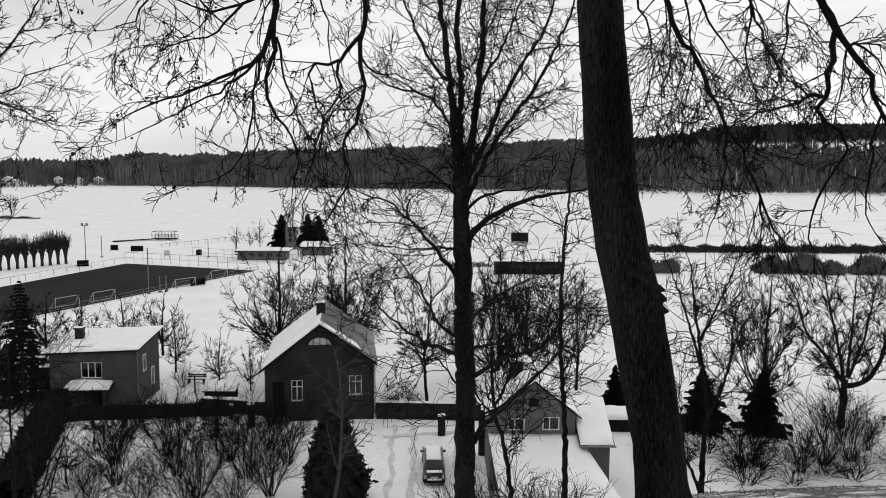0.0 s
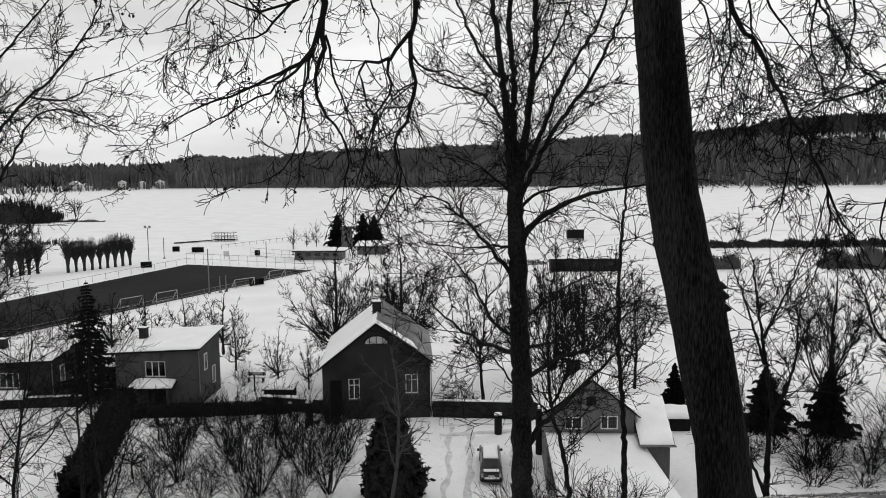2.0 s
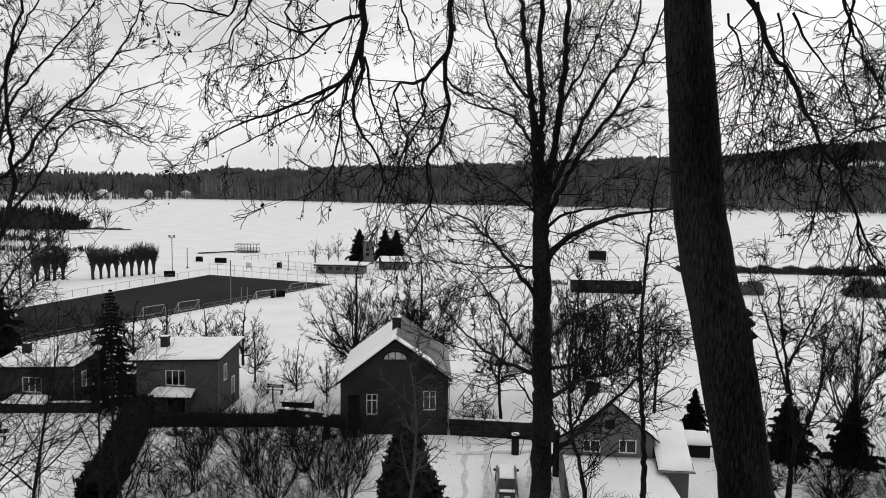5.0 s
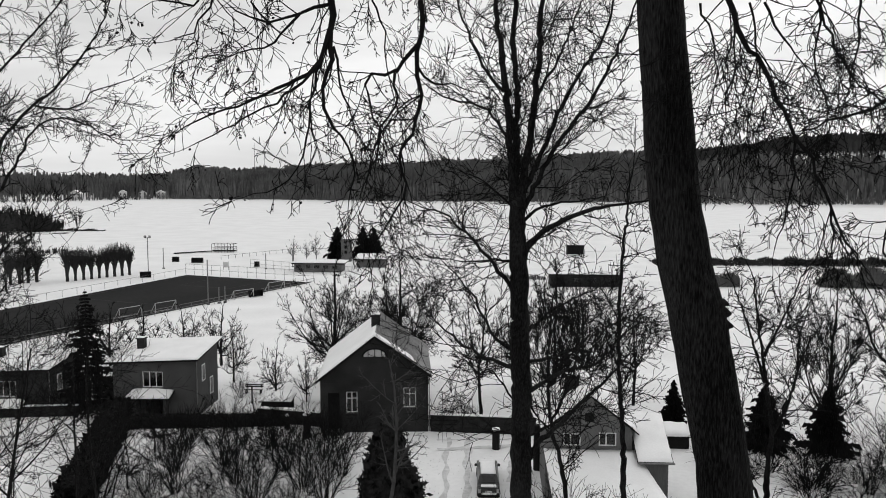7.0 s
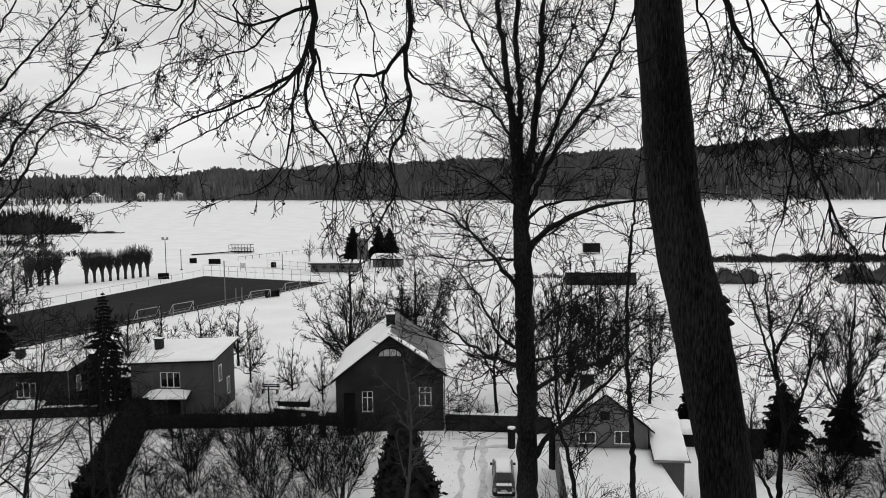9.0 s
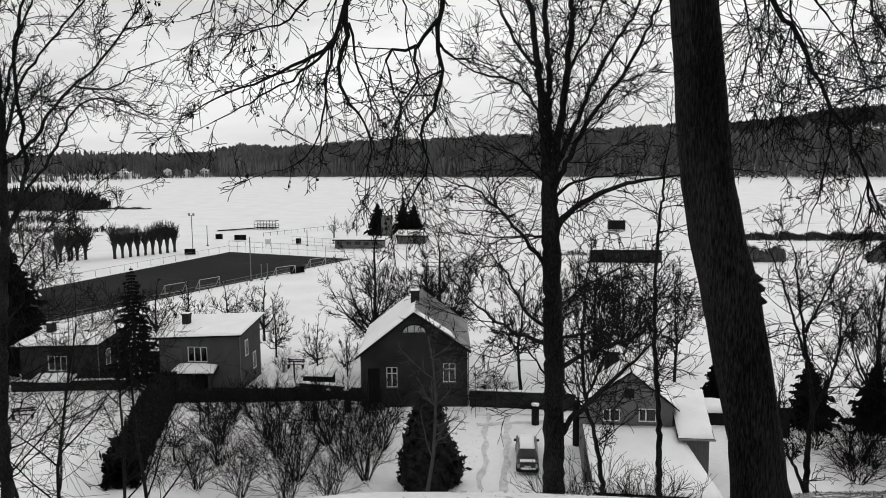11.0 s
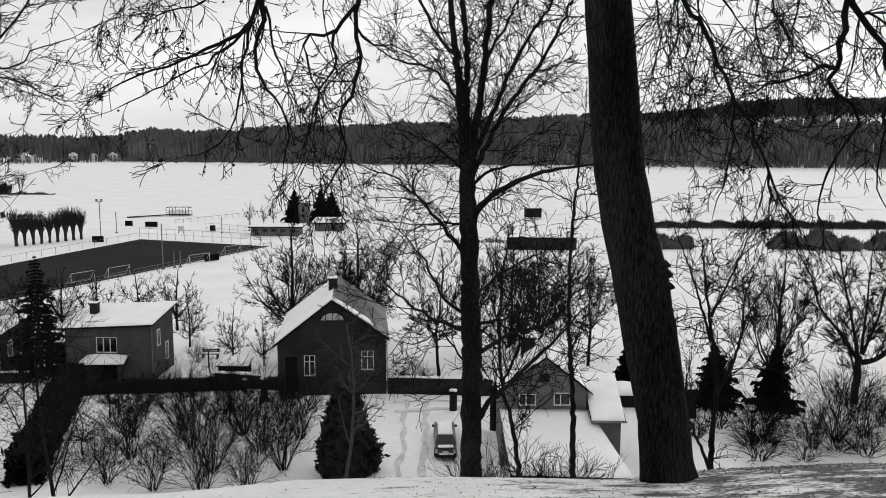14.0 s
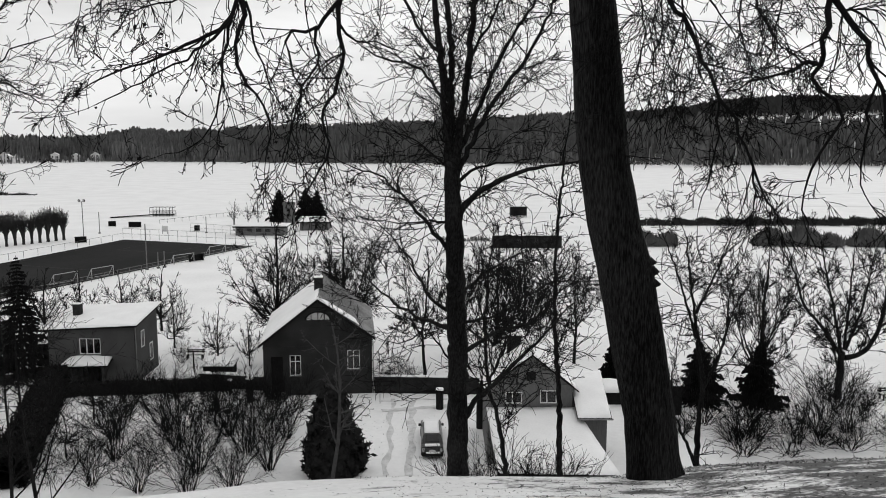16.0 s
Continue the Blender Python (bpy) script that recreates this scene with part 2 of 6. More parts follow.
def ground():
    ys = [-60, -30, -12, -5]
    y = 0.0
    while y < 5000:
        ys.append(y)
        y += 0.35 if y < 16 else 1.0 if y < 50 else 2.5 if y < 150 else 8 if y < 540 else 10 if y < 1000 else 300
    n = 150
    vs, fs = [], []
    for y in ys:
        half = 26 + max(0, y) * 1.05
        for i in range(n + 1):
            u = 2 * i / n - 1
            x = half * u
            vs.append((x, y, land(x, y)))
    for r in range(len(ys) - 1):
        for i in range(n):
            q = r * (n + 1) + i
            fs.append((q, q + 1, q + n + 2, q + n + 1))
    me = mesh_of("ground", vs, fs, M_SNOW, True)
    me.materials.append(M_HILL)
    for p in me.polygons:
        if p.center.y < 24:
            p.material_index = 1
    return tagged(new("ground", me), "snow-covered hillside, village plain and frozen lake", "ground", kind="structure")


GROUND = ground()


# ---- houses ----
def prism(points, y0, y1):
    """An outline in x and z, drawn from y0 to y1."""
    bm = bmesh.new()
    a = [bm.verts.new((x, y0, z)) for x, z in points]
    b = [bm.verts.new((x, y1, z)) for x, z in points]
    bm.faces.new(a)
    bm.faces.new(b[::-1])
    for i in range(len(points)):
        j = (i + 1) % len(points)
        bm.faces.new((a[j], a[i], b[i], b[j]))
    bmesh.ops.recalc_face_normals(bm, faces=bm.faces[:])
    return bm


def wall_with_holes(outline, holes, y0, y1):
    """A front wall: the outline in x and z, with rectangular holes (x0, x1, z0, z1) right through it."""
    xs = sorted({p[0] for p in outline} | {h[0] for h in holes} | {h[1] for h in holes})
    bm = bmesh.new()

    def cuts(x, up):
        best = []
        for (xa, za), (xb, zb) in zip(outline, outline[1:] + outline[:1]):
            if min(xa, xb) - 1e-6 <= x <= max(xa, xb) + 1e-6 and abs(xa - xb) > 1e-6:
                best.append(za + (zb - za) * (x - xa) / (xb - xa))
        return max(best) if up else min(best)

    for xa, xb in zip(xs, xs[1:]):
        mid = (xa + xb) / 2
        stops = sorted((h[2], h[3]) for h in holes if h[0] < mid < h[1])
        spans, low = [], None
        for z0, z1 in stops:
            spans.append((low, z0))
            low = z1
        spans.append((low, None))
        for z0, z1 in spans:
            za, zb = (cuts(xa, False), cuts(xb, False)) if z0 is None else (z0, z0)
            zc, zd = (cuts(xa, True), cuts(xb, True)) if z1 is None else (z1, z1)
            q = [(xa, za), (xb, zb), (xb, zd), (xa, zc)]
            f = [bm.verts.new((x, y0, z)) for x, z in q]
            g = [bm.verts.new((x, y1, z)) for x, z in q]
            bm.faces.new(f)
            bm.faces.new(g[::-1])
            for i in range(4):
                bm.faces.new((f[(i + 1) % 4], f[i], g[i], g[(i + 1) % 4]))
    bmesh.ops.remove_doubles(bm, verts=bm.verts[:], dist=1e-4)
    bmesh.ops.recalc_face_normals(bm, faces=bm.faces[:])
    return bm


def window(house, x0, x1, z0, z1, y, bars=(0.5,), cross=(), frame_mat=None, curtain=True):
    """A framed window in a front wall whose outer face is at y."""
    fm = frame_mat or M_FRAME
    w = 0.07
    sash = [(x0, x1, y - 0.02, y + 0.1, z0, z0 + w), (x0, x1, y - 0.02, y + 0.1, z1 - w, z1),
            (x0, x0 + w, y - 0.02, y + 0.1, z0 + w, z1 - w), (x1 - w, x1, y - 0.02, y + 0.1, z0 + w, z1 - w)]
    win = part("window", boxes(*sash), fm, house, "pale painted wooden window frame")
    for f in bars:
        c = x0 + (x1 - x0) * f
        part("mullion", box(c - 0.035, c + 0.035, y - 0.01, y + 0.08, z0 + w, z1 - w), fm, win)
    for f in cross:
        c = z0 + (z1 - z0) * f
        part("transom", box(x0 + w, x1 - w, y + 0.0, y + 0.07, c - 0.03, c + 0.03), fm, win)
    part("pane", box(x0 + w, x1 - w, y + 0.04, y + 0.05, z0 + w, z1 - w), M_GLASS, win, "dark window glass").visible_shadow = False
    part("sill", box(x0 - 0.06, x1 + 0.06, y - 0.12, y + 0.02, z0 - 0.07, z0 - 0.004), M_CONCRETE, win)
    if curtain:
        vs, fs = [], []
        n = 24
        for i in range(n + 1):
            x = x0 + w + (x1 - x0 - 2 * w) * i / n
            yy = y + 0.16 + 0.02 * math.sin(i * 1.9)
            vs += [(x, yy, z0 + w), (x, yy, z1 - w)]
        fs = [(2 * i, 2 * i + 2, 2 * i + 3, 2 * i + 1) for i in range(n) if i not in (7, 8, 15, 16)]
        raw("curtain", (vs, fs), M_CURTAIN, win)
    return win


def chimney(house, x0, x1, y0, y1, z0, z1, mat=None):
    c = part("chimney", boxes((x0, x1, y0, y1, z0, z1 - 0.12), (x0 - 0.07, x1 + 0.07, y0 - 0.07, y1 + 0.07, z1 - 0.118, z1)), mat or M_BRICK, house)
    part("snow_cap", box(x0 - 0.02, x1 + 0.02, y0 - 0.02, y1 + 0.02, z1 + 0.002, z1 + 0.06, 0.02), M_ROOFSNOW, c)
    return c


def gable_house():
    """The dark brick house with its gable to the garden."""
    h = empty("brick_house", (-10.1, 66.5, 2.5), "dark brick gable house with snowy roof and arched attic window", "house")
    inv = Matrix.Translation((10.1, -66.5, -2.5))
    y, back = 66.5, 78.0
    L, R, A = -14.55, -5.65, -10.05
    zl, zr, za = 7.0, 7.35, 10.35
    holes = [(-12.42, -11.50, 4.2, 5.95), (-7.70, -6.66, 4.6, 6.25), (-11.15, -8.95, 8.85, 9.62), (-13.95, -12.97, 2.5, 5.85)]
    outline = [(L, 2.2), (R, 2.2), (R, zr), (A, za), (L, zl)]
    part("front_wall", wall_with_holes(outline, holes, y, y + 0.35), M_DARKWALL, h)
    part("back_wall", prism(outline, back - 0.35, back), M_DARKWALL, h)
    part("side_wall", box(L, L + 0.35, y + 0.351, back - 0.351, 2.2, zl - 0.1), M_DARKWALL, h)
    part("side_wall", box(R - 0.35, R, y + 0.351, back - 0.351, 2.2, zr - 0.1), M_DARKWALL, h)
    part("floor", box(L + 0.36, R - 0.36, y + 0.36, back - 0.36, 2.4, 2.6), M_DARKWOOD, h)
    part("upper_floor", box(L + 0.36, R - 0.36, y + 0.36, back - 0.36, 6.6, 6.8), M_DARKWOOD, h)
    f, b = y - 0.35, back + 0.3
    el, er = (L - 0.35, zl - 0.10), (R + 0.3, zr - 0.05)
    top = za + 0.30
    left = part("roof", slab((el[0], f, el[1]), (A, f, top), (A, b, top), (el[0], b, el[1]), 0.16), M_DARKWOOD, h)
    right = part("roof", slab((A + 0.01, f, top), (er[0], f, er[1]), (er[0], b, er[1]), (A + 0.01, b, top), 0.16), M_TILE, h, "pale ribbed roofing with thin melting snow")
    part("snow", snow_slab((el[0] + 0.05, f + 0.05, el[1] + 0.0), (A, f + 0.05, top + 0.0), (A, b, top), (el[0], b, el[1]), 0.14, 1), M_ROOFSNOW, left)
    part("snow", snow_slab((A, f + 0.05, top + 0.0), (A + 3.4, f + 0.05, top - 2.25), (A + 3.0, f + 1.6, top - 1.98), (A, f + 1.5, top), 0.10, 7), M_ROOFSNOW, right)
    n = 26
    for i in range(n):
        yy = f + 0.2 + (b - f - 0.4) * i / (n - 1)
        d = Vector((er[0] - A, 0, er[1] - top)).normalized()
        up = Vector((-d.z, 0, d.x))
        p, q = Vector((A + 0.1, yy, top)) + up * 0.02, Vector((er[0] - 0.05, yy, er[1])) + up * 0.02
        part("rib", rod(p, q, 0.035, 4), M_TILE, right)
    part("bargeboard", slab((el[0], f - 0.05, el[1] + 0.02), (A, f - 0.05, top + 0.02), (A, f - 0.004, top + 0.02), (el[0], f - 0.004, el[1] + 0.02), 0.22), M_DARKWOOD, h)
    part("bargeboard", slab((A + 0.004, f - 0.05, top + 0.02), (er[0], f - 0.05, er[1] + 0.02), (er[0], f - 0.004, er[1] + 0.02), (A + 0.004, f - 0.004, top + 0.02), 0.22), M_DARKWOOD, h)
    chimney(h, -10.5, -9.75, 71.2, 72.0, 9.8, 11.55)
    window(h, -12.42, -11.50, 4.2, 5.95, y + 0.1, (0.5,), (0.68,))
    window(h, -7.70, -6.66, 4.6, 6.25, y + 0.1, (0.5,), (0.68,))
    # half-round attic window
    cx, w, z0, hh = -10.05, 1.08, 8.85, 0.72
    n = 16
    arc = [(cx + w * math.cos(math.pi * i / n), z0 + hh * math.sin(math.pi * i / n)) for i in range(n + 1)]
    lun = part("arched_window", prism(arc, y + 0.12, y + 0.14), M_FARWALL, h, "half-round attic window with pale panes")
    for i in range(n):
        (xa, za2), (xb, zb2) = arc[i], arc[i + 1]
        k = 0.86
        part("arch_frame", prism([(xa, za2), (xb, zb2), (cx + (xb - cx) * k, z0 + (zb2 - z0) * k), (cx + (xa - cx) * k, z0 + (za2 - z0) * k)], y + 0.04, y + 0.1), M_DARKWOOD, lun)
    for sx in (-0.55, 0, 0.55):
        part("mullion", box(cx + sx - 0.03, cx + sx + 0.03, y + 0.05, y + 0.1, z0 + 0.02, z0 + hh * math.sqrt(1 - (sx / w) ** 2) * 0.92), M_DARKWOOD, lun)
    corner = [(cx - 1.1, z0 + 0.77)] + [(cx - 1.1, z0)] + [p for p in arc[::-1]] + [(cx + 1.1, z0), (cx + 1.1, z0 + 0.77)]
    part("spandrel", prism(corner, y + 0.01, y + 0.11), M_DARKWALL, lun)
    # door in an arched recess; the recess's shade is put into its near-black colour
    part("door", boxes((-13.93, -12.99, y + 0.2, y + 0.26, 2.5, 5.5), (-13.93, -12.99, y + 0.17, y + 0.3, 5.5, 5.83)), M_NEEDLE, h, "wooden door in an arched recess, coloured near black for the recess shade")
    part("door_step", boxes((-14.3, -12.6, y - 0.9, y - 0.01, 2.3, 2.68), (-14.1, -12.8, y - 0.5, y - 0.01, 2.682, 2.86)), M_CONCRETE, h)
    part("downpipe", rod((R + 0.08, y - 0.06, 2.6), (R + 0.08, y - 0.06, zr - 0.1), 0.05), M_METAL, h)
    part("string_course", box(L - 0.03, R + 0.03, y - 0.05, y - 0.004, 6.55, 6.7), M_DARKWALL, h)
    for o in list(h.children):
        o.matrix_parent_inverse = h.matrix_world.inverted()
    h.matrix_world = pose(-10.1, 66.5, 2.5, 0, 0, 6.5)
    return h


def under(h):
    """Keep a house's parts where they were built, once its Empty has its place."""
    for o in list(h.children):
        o.matrix_parent_inverse = h.matrix_world.inverted()


def flat_house(name, dx, dy, dz, wall, label, snow_thick=0.2):
    """A plain rendered house under a low single-pitch roof, with a canopy over its entrance."""
    h = empty(name, (-30 + dx, 69.7 + dy, 2.5 + dz), label, "house", "rendered houses")
    L, R, y, back = -33.85 + dx, -26.4 + dx, 69.7 + dy, 75.4 + dy

    def top(x, yy):
        return 7.28 + dz + 0.045 * (x - L) + 0.11 * (yy - y)
    g = 2.2
    holes = [(-31.2 + dx, -29.35 + dx, 5.1 + dz, 6.5 + dz), (-31.0 + dx, -29.3 + dx, 2.5 + dz, 4.35 + dz)]
    part("front_wall", wall_with_holes([(L, g), (R, g), (R, top(R, y)), (L, top(L, y))], holes, y, y + 0.3), wall, h)
    part("back_wall", prism([(L, g), (R, g), (R, top(R, back) - 0.05), (L, top(L, back) - 0.05)], back - 0.3, back), wall, h)
    for x0, x1 in ((L, L + 0.3), (R - 0.3, R)):
        bm = bmesh.new()
        pts = [(y + 0.301, g), (back - 0.301, g), (back - 0.301, top(x0, back - 0.3) - 0.02), (y + 0.301, top(x0, y + 0.3) - 0.02)]
        a, b = [bm.verts.new((x0, p, z)) for p, z in pts], [bm.verts.new((x1, p, z)) for p, z in pts]
        bm.faces.new(a), bm.faces.new(b[::-1])
        for i in range(4):
            bm.faces.new((a[(i + 1) % 4], a[i], b[i], b[(i + 1) % 4]))
        bmesh.ops.recalc_face_normals(bm, faces=bm.faces[:])
        part("side_wall", bm, wall, h)
    part("floor", box(L + 0.31, R - 0.31, y + 0.31, back - 0.31, 4.6 + dz, 4.8 + dz), M_DARKWOOD, h)
    xa, xb, ya, yb = L - 0.55, R + 0.4, y - 0.45, back + 0.4
    c = [(xa, ya, top(xa, ya) + 0.15), (xb, ya, top(xb, ya) + 0.15), (xb, yb, top(xb, yb) + 0.15), (xa, yb, top(xa, yb) + 0.15)]
    roof = part("roof", slab(*c, 0.16), M_DARKWOOD, h)
    part("snow", snow_slab(*c, snow_thick, 3 + dx), M_ROOFSNOW, roof, "smooth snow blanket")
    chimney(h, -32.75 + dx, -32.1 + dx, 72.3 + dy, 72.9 + dy, 7.4 + dz, 8.95 + dz)
    window(h, -31.2 + dx, -29.35 + dx, 5.1 + dz, 6.5 + dz, y + 0.08, (0.34, 0.66), (), None, True)
    can = part("canopy", slab((-32.35 + dx, y - 1.3, 4.35 + dz), (-28.3 + dx, y - 1.3, 4.45 + dz), (-28.3 + dx, y - 0.01, 4.8 + dz), (-32.35 + dx, y - 0.01, 4.75 + dz), 0.12), M_DARKWOOD, h)
    part("snow", snow_slab((-32.35 + dx, y - 1.35, 4.36 + dz), (-28.3 + dx, y - 1.35, 4.46 + dz), (-28.4 + dx, y - 0.02, 4.81 + dz), (-32.1 + dx, y - 0.02, 4.76 + dz), 0.28, 11 + dx), M_ROOFSNOW, can)
    for px in (-31.9, -28.8):
        part("canopy_post", box(px + dx - 0.07, px + dx + 0.07, y - 1.2, y - 1.06, 2.3, 4.25 + dz), wall, h)
    part("door", boxes((-30.6 + dx, -29.7 + dx, y + 0.12, y + 0.18, 2.5 + dz, 4.3 + dz)), M_DARKWOOD, h, "dark entrance door")
    part("porch_wall", box(-32.25 + dx, -31.45 + dx, y - 1.05, y - 0.01, 2.3, 4.2 + dz), wall, h)
    # narrow windows in the side wall
    for yy, z0, z1 in ((71.6, 5.3, 6.8), (73.6, 3.6, 5.2)):
        s = part("side_window", boxes((R + 0.004, R + 0.05, yy + dy - 0.4, yy + dy + 0.4, z0 + dz, z0 + dz + 0.08), (R + 0.004, R + 0.05, yy + dy - 0.4, yy + dy + 0.4, z1 + dz - 0.08, z1 + dz),
                                      (R + 0.004, R + 0.05, yy + dy - 0.4, yy + dy - 0.32, z0 + dz + 0.08, z1 + dz - 0.08), (R + 0.004, R + 0.05, yy + dy + 0.32, yy + dy + 0.4, z0 + dz + 0.08, z1 + dz - 0.08)), M_FRAME, h)
        part("pane", box(R + 0.006, R + 0.02, yy + dy - 0.32, yy + dy + 0.32, z0 + dz + 0.08, z1 + dz - 0.08), M_GLASS, s)
    part("downpipe", rod((R + 0.07, y + 0.1, 2.5), (R + 0.07, y + 0.1, top(R, y) - 0.05), 0.05), M_METAL, h)
    part("plinth", box(L - 0.05, R + 0.05, y - 0.05, y - 0.004, 2.2, 2.75 + dz), M_STONE, h)
    under(h)
    return h


def board_house():
    """The grey boarded house under the slope: a gable, a lean-to roof below it and a wing to the side."""
    h = empty("boarded_house", (6.2, 50, 2.5), "grey weatherboarded gable house with snowy lean-to roof", "house")
    y = 52.0
    L, R, A, ze, za = 3.1, 8.6, 5.95, 7.75, 9.75
    holes = [(4.25, 5.35, 6.6, 7.4), (6.5, 7.6, 6.62, 7.5)]
    part("front_wall", wall_with_holes([(L, 2.2), (R, 2.2), (R, ze), (A, za), (L, ze)], holes, y, y + 0.25), M_BOARD, h)
    part("back_wall", prism([(L, 2.2), (R, 2.2), (R, ze), (A, za), (L, ze)], y + 6.75, y + 7), M_BOARD, h)
    part("side_wall", box(L, L + 0.25, y + 0.251, y + 6.749, 2.2, ze - 0.08), M_BOARD, h)
    part("side_wall", box(R - 0.25, R, y + 0.251, y + 6.749, 2.2, ze - 0.08), M_BOARD, h)
    part("attic_floor", box(L + 0.26, R - 0.26, y + 0.26, y + 6.74, 7.8, 7.9), M_DARKWOOD, h)
    part("lower_floor", box(L + 0.26, R - 0.26, y + 0.26, y + 6.74, 5.6, 5.75), M_DARKWOOD, h)
    f, b = y - 0.3, y + 7.3
    top = za + 0.2
    l = part("roof", slab((L - 0.35, f, ze - 0.12), (A, f, top), (A, b, top), (L - 0.35, b, ze - 0.12), 0.14), M_DARKWOOD, h)
    r = part("roof", slab((A + 0.01, f, top), (R + 0.4, f, ze - 0.2), (R + 0.4, b, ze - 0.2), (A + 0.01, b, top), 0.14), M_DARKWOOD, h)
    part("snow", snow_slab((L - 0.3, f + 0.05, ze - 0.12), (A, f + 0.05, top), (A, b, top), (L - 0.3, b, ze - 0.12), 0.16, 21), M_ROOFSNOW, l)
    part("snow", snow_slab((A, f + 0.05, top), (R + 0.35, f + 0.05, ze - 0.2), (R + 0.35, b, ze - 0.2), (A, b, top), 0.16, 22), M_ROOFSNOW, r)
    part("belt_board", box(L - 0.02, R + 0.02, y - 0.08, y - 0.004, 7.78, 7.92), M_BOARD, h)
    for i in range(int((R - L) / 0.2)):
        x = L + 0.1 + i * 0.2
        if not any(a - 0.08 < x < b2 + 0.08 for a, b2, *_ in holes):
            part("batten", box(x - 0.02, x + 0.02, y - 0.03, y - 0.002, 6.0, 7.77), M_BOARD, h)
    window(h, 4.25, 5.35, 6.6, 7.4, y + 0.05, (0.42,))
    window(h, 6.5, 7.6, 6.62, 7.5, y + 0.05, (0.42,))
    part("attic_hatch", box(5.6, 6.2, y - 0.05, y - 0.004, 8.2, 8.75), M_DARKWOOD, h)
    chimney(h, 4.6, 5.5, 55, 55.7, 8.4, 10.4)
    # lean-to in front
    part("lean_to_wall", box(3.9, 9.9, 45.6, y - 0.01, 2.2, 4.55), M_BOARD, h)
    lr = part("lean_to_roof", slab((3.3, 44.9, 4.85), (10.35, 44.9, 4.72), (8.7, y - 0.05, 6.35), (3.0, y - 0.05, 6.35), 0.16), M_DARKWOOD, h)
    part("snow", snow_slab((3.3, 44.95, 4.85), (10.3, 44.95, 4.72), (8.75, y - 0.08, 6.35), (3.0, y - 0.08, 6.35), 0.18, 23), M_ROOFSNOW, lr)
    # side wing with its eave to the garden
    part("wing_wall", box(8.75, 10.55, 50.3, 57.5, 2.2, 6.28), M_BOARD, h)
    wr = part("wing_roof", slab((8.6, 49.9, 6.35), (10.8, 49.9, 6.35), (11.0, 55.2, 7.85), (8.8, 55.2, 7.85), 0.14), M_DARKWOOD, h)
    part("snow", snow_slab((8.65, 49.95, 6.35), (10.75, 49.95, 6.35), (11.0, 55.2, 7.85), (8.8, 55.2, 7.85), 0.16, 25), M_ROOFSNOW, wr)
    wb = part("wing_roof", slab((8.8, 55.21, 7.85), (11.0, 55.21, 7.85), (11.0, 58, 7.0), (8.8, 58, 7.0), 0.14), M_DARKWOOD, h)
    part("snow", snow_slab((8.8, 55.22, 7.85), (11.0, 55.22, 7.85), (11.0, 58, 7.0), (8.8, 58, 7.0), 0.14, 26), M_ROOFSNOW, wb)
    for i in range(10):
        x = 8.95 + i * 0.17
        part("batten", box(x - 0.015, x + 0.015, 50.27, 50.298, 2.6, 6.2), M_BOARD, h)
    part("gutter", rod((8.6, 49.86, 6.3), (10.85, 49.86, 6.3), 0.06), M_METAL, h)
    under(h)
    return h


gable_house()
flat_house("rendered_house", 0, 0, 0, M_GREYWALL, "grey rendered house with snowy low-pitched roof and porch canopy")
flat_house("rendered_house", -13.1, -0.6, -0.95, M_GREYWALL2, "darker grey rendered house behind bare trees with snowy roof", 0.25)
board_house()


# ---- the village plain: pitch, fences, walls, sheds, car ----
def pitch():
    """The dark sports pitch, swept clear of snow, with faded lines."""
    ob = tagged(new("sports_pitch", None), "dark swept sports pitch with faded white lines", "pitch", kind="structure")
    c = [Vector((-40.4, 176.6, 0.06)), Vector((-72.5, 187.5, 0.06)), Vector((-92, 116, 0.06)), Vector((-69, 107.2, 0.06))]
    n = 12
    vs = [(c[0].lerp(c[1], u / n)).lerp(c[3].lerp(c[2], u / n), v / n) for v in range(n + 1) for u in range(n + 1)]
    vs = [p + Vector((0, 0, 0.015 * noise.noise(p * 0.2))) for p in vs]
    fs = [(v * (n + 1) + u, v * (n + 1) + u + 1, (v + 1) * (n + 1) + u + 1, (v + 1) * (n + 1) + u) for v in range(n) for u in range(n)]
    raw("turf", (vs, fs), M_TURF, ob)

    def at(u, v):
        return (c[0].lerp(c[1], u)).lerp(c[3].lerp(c[2], u), v) + Vector((0, 0, 0.03))
    for a, b in (((0.06, 0.04), (0.94, 0.04)), ((0.06, 0.04), (0.06, 0.96)), ((0.94, 0.04), (0.94, 0.96)), ((0.06, 0.5), (0.94, 0.5)), ((0.3, 0.04), (0.3, 0.2)), ((0.3, 0.2), (0.7, 0.2)), ((0.7, 0.2), (0.7, 0.04))):
        p, q = at(*a), at(*b)
        side = (q - p).cross(Vector((0, 0, 1))).normalized() * 0.07
        raw("line", ([p - side, q - side, q + side, p + side], [(0, 1, 2, 3)]), M_LINE, ob)
    return at


PITCH = pitch()


